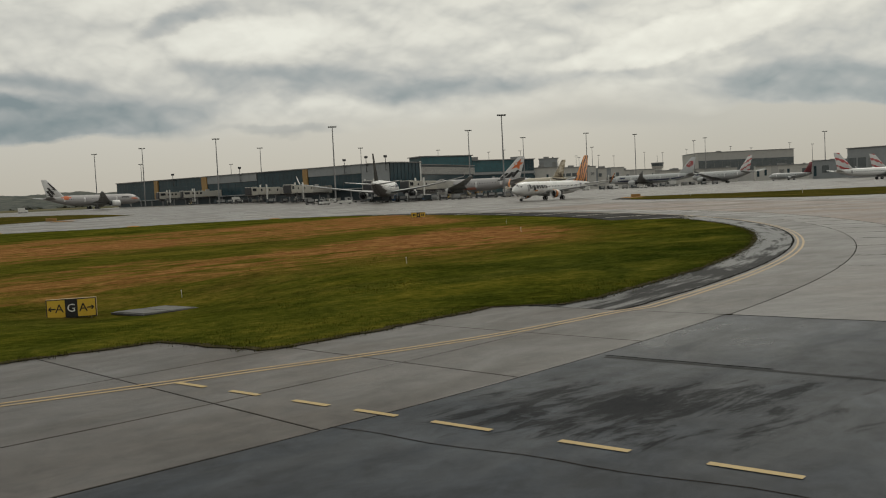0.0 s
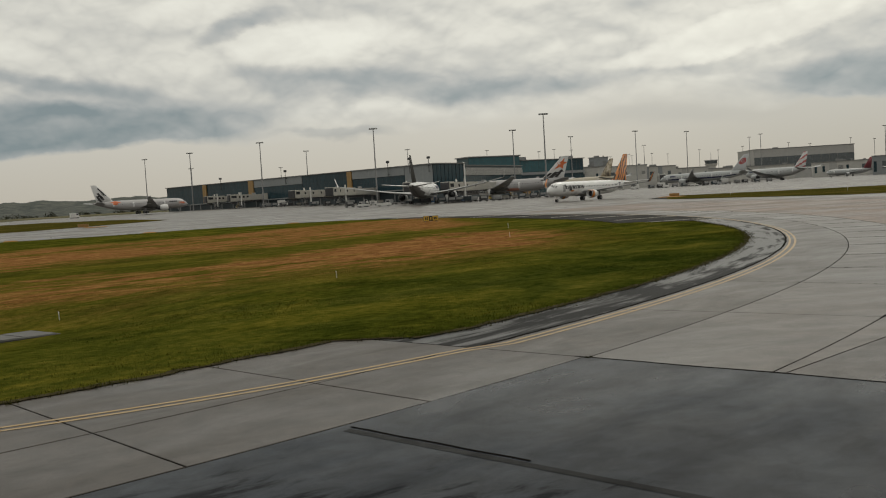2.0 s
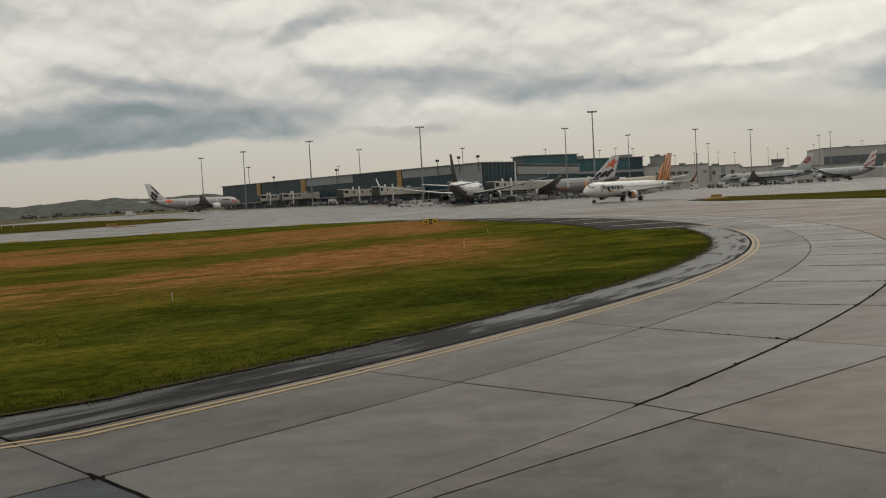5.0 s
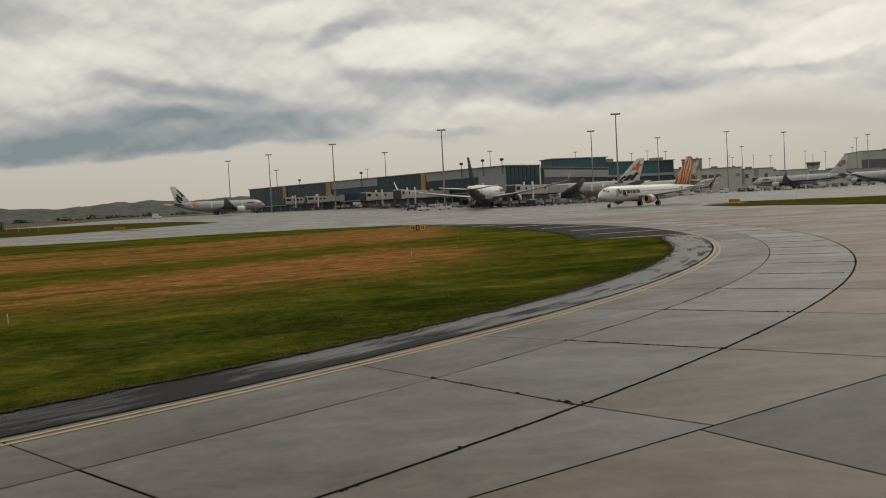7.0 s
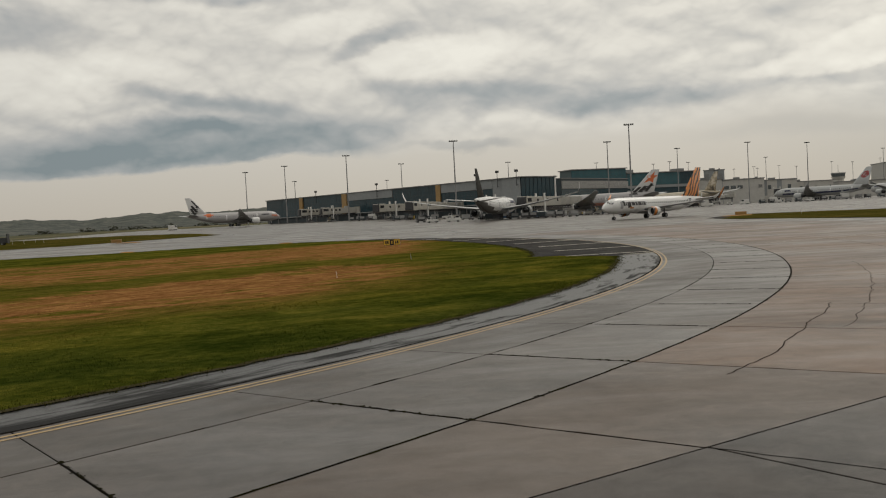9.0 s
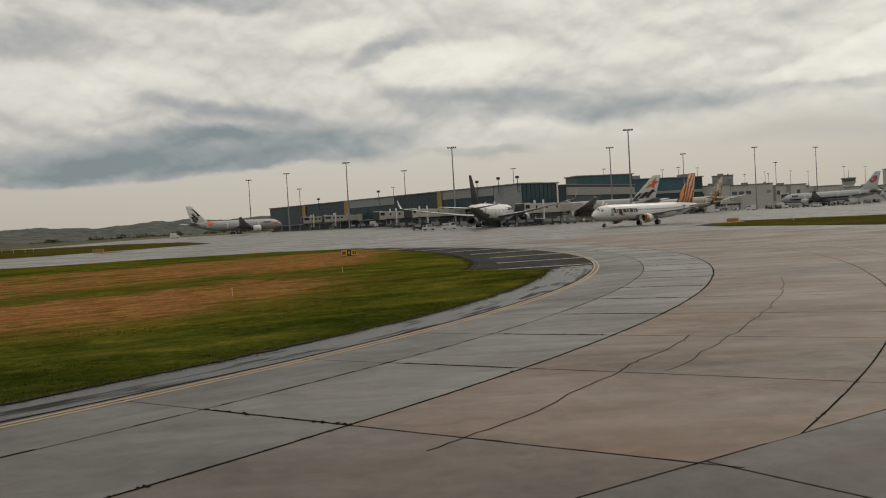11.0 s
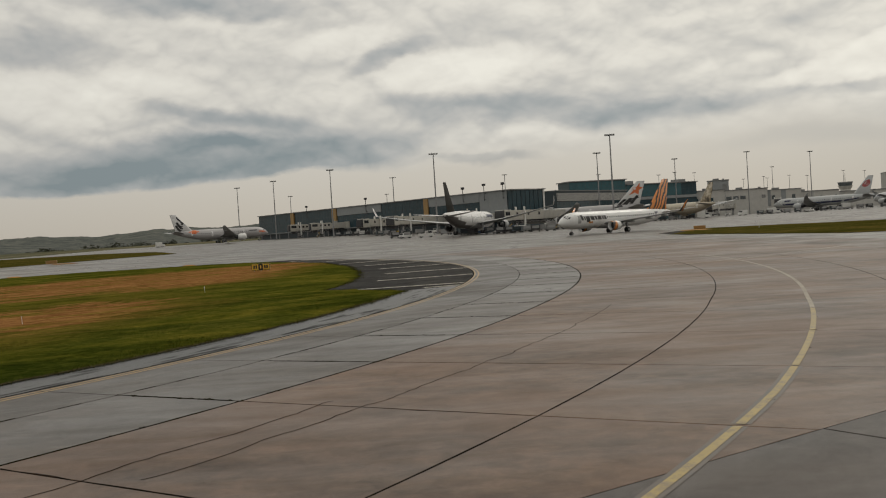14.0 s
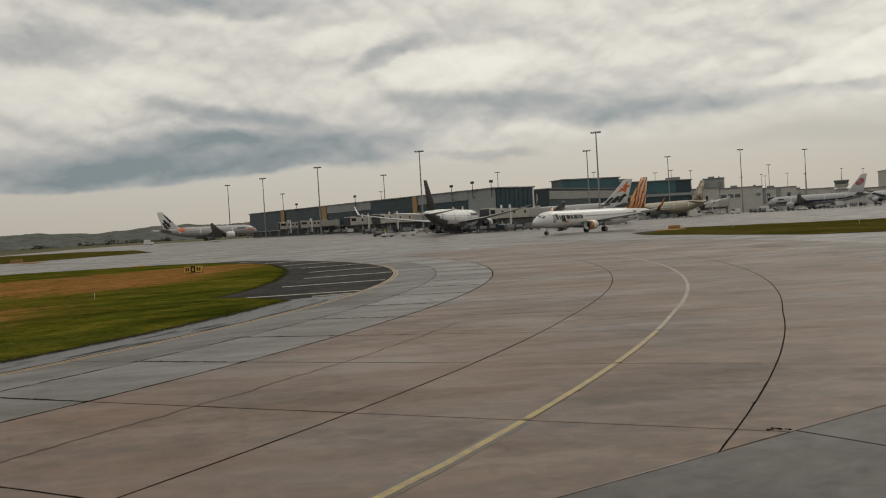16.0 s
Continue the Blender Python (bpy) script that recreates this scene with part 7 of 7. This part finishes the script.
def cargo_dolly(x, y, turn, label, load):
    """A flat dolly with rollers, carrying a freight container or standing empty."""
    c = empty("cargo_dolly", pose(x, y, rise(x, y) - 0.04, 0, 0, turn), label, "dolly", "cargo dollies")
    deck = box_part("deck", -1.9, 1.9, -1.2, 1.2, 0.48, 0.62, M["dark_steel"], c, 0.03)
    for k in range(6):
        bm = bmesh.new()
        tube(bm, (-1.6 + k * 0.64, -1.1, 0.66), (-1.6 + k * 0.64, 1.1, 0.66), 0.04, n=8)
        part("roller", bm, M["steel"], deck)
    bm = bmesh.new()
    tube(bm, (1.9, 0, 0.5), (3.0, 0, 0.35), 0.05, n=8)
    part("tow_bar", bm, M["dark_steel"], c)
    for sx in (-1.3, 1.3):
        for sy in (-1.0, 1.0):
            wheel("tyre", sx, sy, 0.26, 0.18, c)
    if load:
        bm = bmesh.new()
        loft(bm, [[(-1.55, -1.15, 0.71), (1.1, -1.15, 0.71), (1.1, 1.15, 0.71), (-1.55, 1.15, 0.71)], [(-1.55, -1.15, 1.2), (1.6, -1.15, 1.2), (1.6, 1.15, 1.2), (-1.55, 1.15, 1.2)], [(-1.5, -1.12, 2.3), (1.55, -1.12, 2.3), (1.55, 1.12, 2.3), (-1.5, 1.12, 2.3)]])
        bmesh.ops.recalc_face_normals(bm, faces=bm.faces)
        box_ob = part("container", bm, load, c)
        box_part("container_door", -1.2, 1.2, -1.19, -1.16, 1.25, 2.2, M["belly_skin"], box_ob)


def belt_loader(x, y, turn, label):
    """A low truck carrying a sloping conveyor belt."""
    b = empty("belt_loader", pose(x, y, rise(x, y) - 0.04, 0, 0, turn), label, "belt loader", "belt loaders")
    box_part("body", -2.6, 2.4, -0.9, 0.9, 0.45, 1.05, M["white_paint"], b, 0.08)
    box_part("seat", -1.9, -1.3, 0.45, 0.85, 1.05, 1.75, M["dark_steel"], b, 0.05)
    slope = Matrix.Translation((0.4, -0.25, 1.9)) @ Matrix.Rotation(radians(-17), 4, "Y")
    bm = bmesh.new()
    box(bm, -3.9, 3.9, -0.5, 0.5, -0.16, 0.10, slope)
    frame_ob = part("conveyor", bm, M["yellow_paint"], b)
    bm = bmesh.new()
    box(bm, -3.85, 3.85, -0.38, 0.38, 0.105, 0.135, slope)
    part("belt", bm, M["rubber"], frame_ob)
    for k in (-1, 1):
        bm = bmesh.new()
        tube(bm, slope @ Vector((-3.2, k * 0.48, 0.8)), slope @ Vector((3.4, k * 0.48, 0.8)), 0.035, n=6)
        for q in range(5):
            tube(bm, slope @ Vector((-3.2 + q * 1.6, k * 0.48, 0.1)), slope @ Vector((-3.2 + q * 1.6, k * 0.48, 0.8)), 0.03, n=6)
        part("hand_rail", bm, M["steel"], frame_ob)
        bm = bmesh.new()
        tube(bm, (1.5, k * 0.4, 1.0), (2.0, k * 0.4, 2.2), 0.06, n=6)
        part("strut", bm, M["dark_steel"], b)
    for dx in (-1.7, 1.5):
        for dy in (-0.8, 0.8):
            wheel("tyre", dx, dy, 0.4, 0.25, b)


def power_unit(x, y, turn, paint, label):
    """A towed ground power unit: louvred box on wheels with a tow bar."""
    g = empty("power_unit", pose(x, y, rise(x, y) - 0.04, 0, 0, turn), label, "power unit", "ground power units")
    body = box_part("body", -1.5, 1.5, -0.85, 0.85, 0.5, 1.9, paint, g, 0.08)
    for k in range(5):
        box_part("louvre", -1.1, 0.4, -0.89, -0.855, 0.8 + k * 0.18, 0.9 + k * 0.18, M["dark_steel"], body)
    bm = bmesh.new()
    tube(bm, (1.5, 0, 0.55), (2.6, 0, 0.4), 0.05, n=8)
    part("tow_bar", bm, M["dark_steel"], g)
    bm = bmesh.new()
    tube(bm, (-1.0, 0.4, 1.88), (-1.0, 0.4, 2.25), 0.07, n=8)
    part("exhaust", bm, M["dark_steel"], body)
    for dx in (-1.0, 1.0):
        for dy in (-0.75, 0.75):
            wheel("tyre", dx, dy, 0.3, 0.2, g)


# many loads are darkened to stand in for weak shade under the airliners
for x, y, a, load in ((-30, 392, 30, "cladding_dark"), (-34, 394, 20, None), (-38.5, 398, 15, "wing_skin"), (-25, 384, 70, "roofing"), (-8, 384, 100, "cladding_dark"), (-3, 388, 95, None), (1.5, 391, 80, "roofing"), (10, 396, 10, None), (-66, 468, 35, "belly_skin"), (-71, 472, 35, None), (-88, 488, 40, "wing_skin"), (-130, 556, 40, "belly_skin"), (-135, 560, 40, None), (62, 596, 20, "belly_skin"), (127, 604, 10, "wing_skin"), (132, 604, 10, None)):
    cargo_dolly(x, y, a, "dark cargo dolly with a grey container" if load else "empty dark cargo dolly on the apron", M[load] if load else None)
for x, y, a, load in ((104, 586, 15, "cladding_dark"), (109, 585, 10, "dark_steel"), (118, 583, 5, "roofing"), (123.5, 582, 8, "cladding_dark"), (138, 588, 12, "dark_steel"), (143, 588, 10, "cladding_dark"), (158, 592, 20, "roofing"), (163, 593, 18, "dark_steel"), (50, 572, 160, "cladding_dark"), (55, 571, 165, "roofing"), (66, 574, 170, "dark_steel"), (172, 598, 5, "cladding_dark"), (180, 600, 0, "roofing"), (28, 424, 12, "cladding_dark"), (33, 424, 10, "roofing"), (-8, 362, 30, "dark_steel"), (-24, 366, 160, "cladding_dark"), (-2, 366, 20, "roofing")):
    cargo_dolly(x, y, a, "dark cargo dolly with a grey container", M[load])
for x, y, a, load in ((-14, 359, 15, "cladding_dark"), (-10, 357, 5, "dark_steel"), (-4, 358, 170, "cladding_dark"), (2, 360, 10, "dark_steel"), (7, 363, 20, "roofing"), (-20, 358, 150, "dark_steel"), (-46, 366, 20, "cladding_dark"), (-51, 368, 25, "dark_steel"), (-70, 452, 30, "cladding_dark"), (-76, 456, 40, "dark_steel"), (-84, 462, 35, "cladding_dark"), (-108, 500, 40, "dark_steel"), (-114, 505, 30, "cladding_dark"), (-122, 512, 40, "cladding_dark"), (18, 398, 5, "cladding_dark"), (23, 397, 0, "dark_steel"), (30, 404, 10, "cladding_dark"), (36, 405, 5, "dark_steel")):
    cargo_dolly(x, y, a, "dark cargo dolly with a dull dark container", M[load])
belt_loader(-12.5, 389, 70, "white and yellow belt loader by the airliner")
belt_loader(-27, 395, 60, "white and yellow belt loader by the airliner")
belt_loader(14, 415, 100, "white and yellow belt loader by the airliner")
belt_loader(-150, 560, 100, "white and yellow belt loader under the pier")
belt_loader(70, 606, 60, "white and yellow belt loader by the terminal")
for x, y, a, paint in ((-22, 378, 20, "dark_steel"), (-5, 380, 60, "yellow_paint"), (-46, 402, 10, "white_paint"), (-80, 478, 0, "yellow_paint"), (-110, 528, 30, "dark_steel"), (22, 420, 10, "dark_steel"), (88, 604, 0, "white_paint")):
    power_unit(x, y, a, M[paint], {"dark_steel": "dark towed ground power unit", "yellow_paint": "yellow towed ground power unit", "white_paint": "white towed ground power unit"}[paint])

# dark equipment and posts by the far taxiway
eq = empty("barrier_trailer", pose(-168.5, 284, rise(-168, 284), 0, 0, 20), "dark equipment trailer beside the far taxiway", "trailer")
bm = bmesh.new()
soft_box(bm, -5, 1.6, -1.2, 1.2, 0.6, 2.4, 0.1)
part("body", bm, M["dark_steel"], eq)
bm = bmesh.new()
box(bm, 1.6, 1.9, -1.1, 1.1, 0.6, 3.6)
part("headboard", bm, M["dark_steel"], eq)
for dx in (-3.5, 0.2):
    for dy in (-1.0, 1.0):
        wheel("tyre", dx, dy, 0.5, 0.3, eq)
for k, dx in enumerate((3.0, 6.5, 10.0, 12.5)):
    p = Vector((-168.5, 284)) + Vector((math.cos(0.35), math.sin(0.35))) * dx
    stake(p.x, p.y, 1.3, "white post beside the far taxiway")
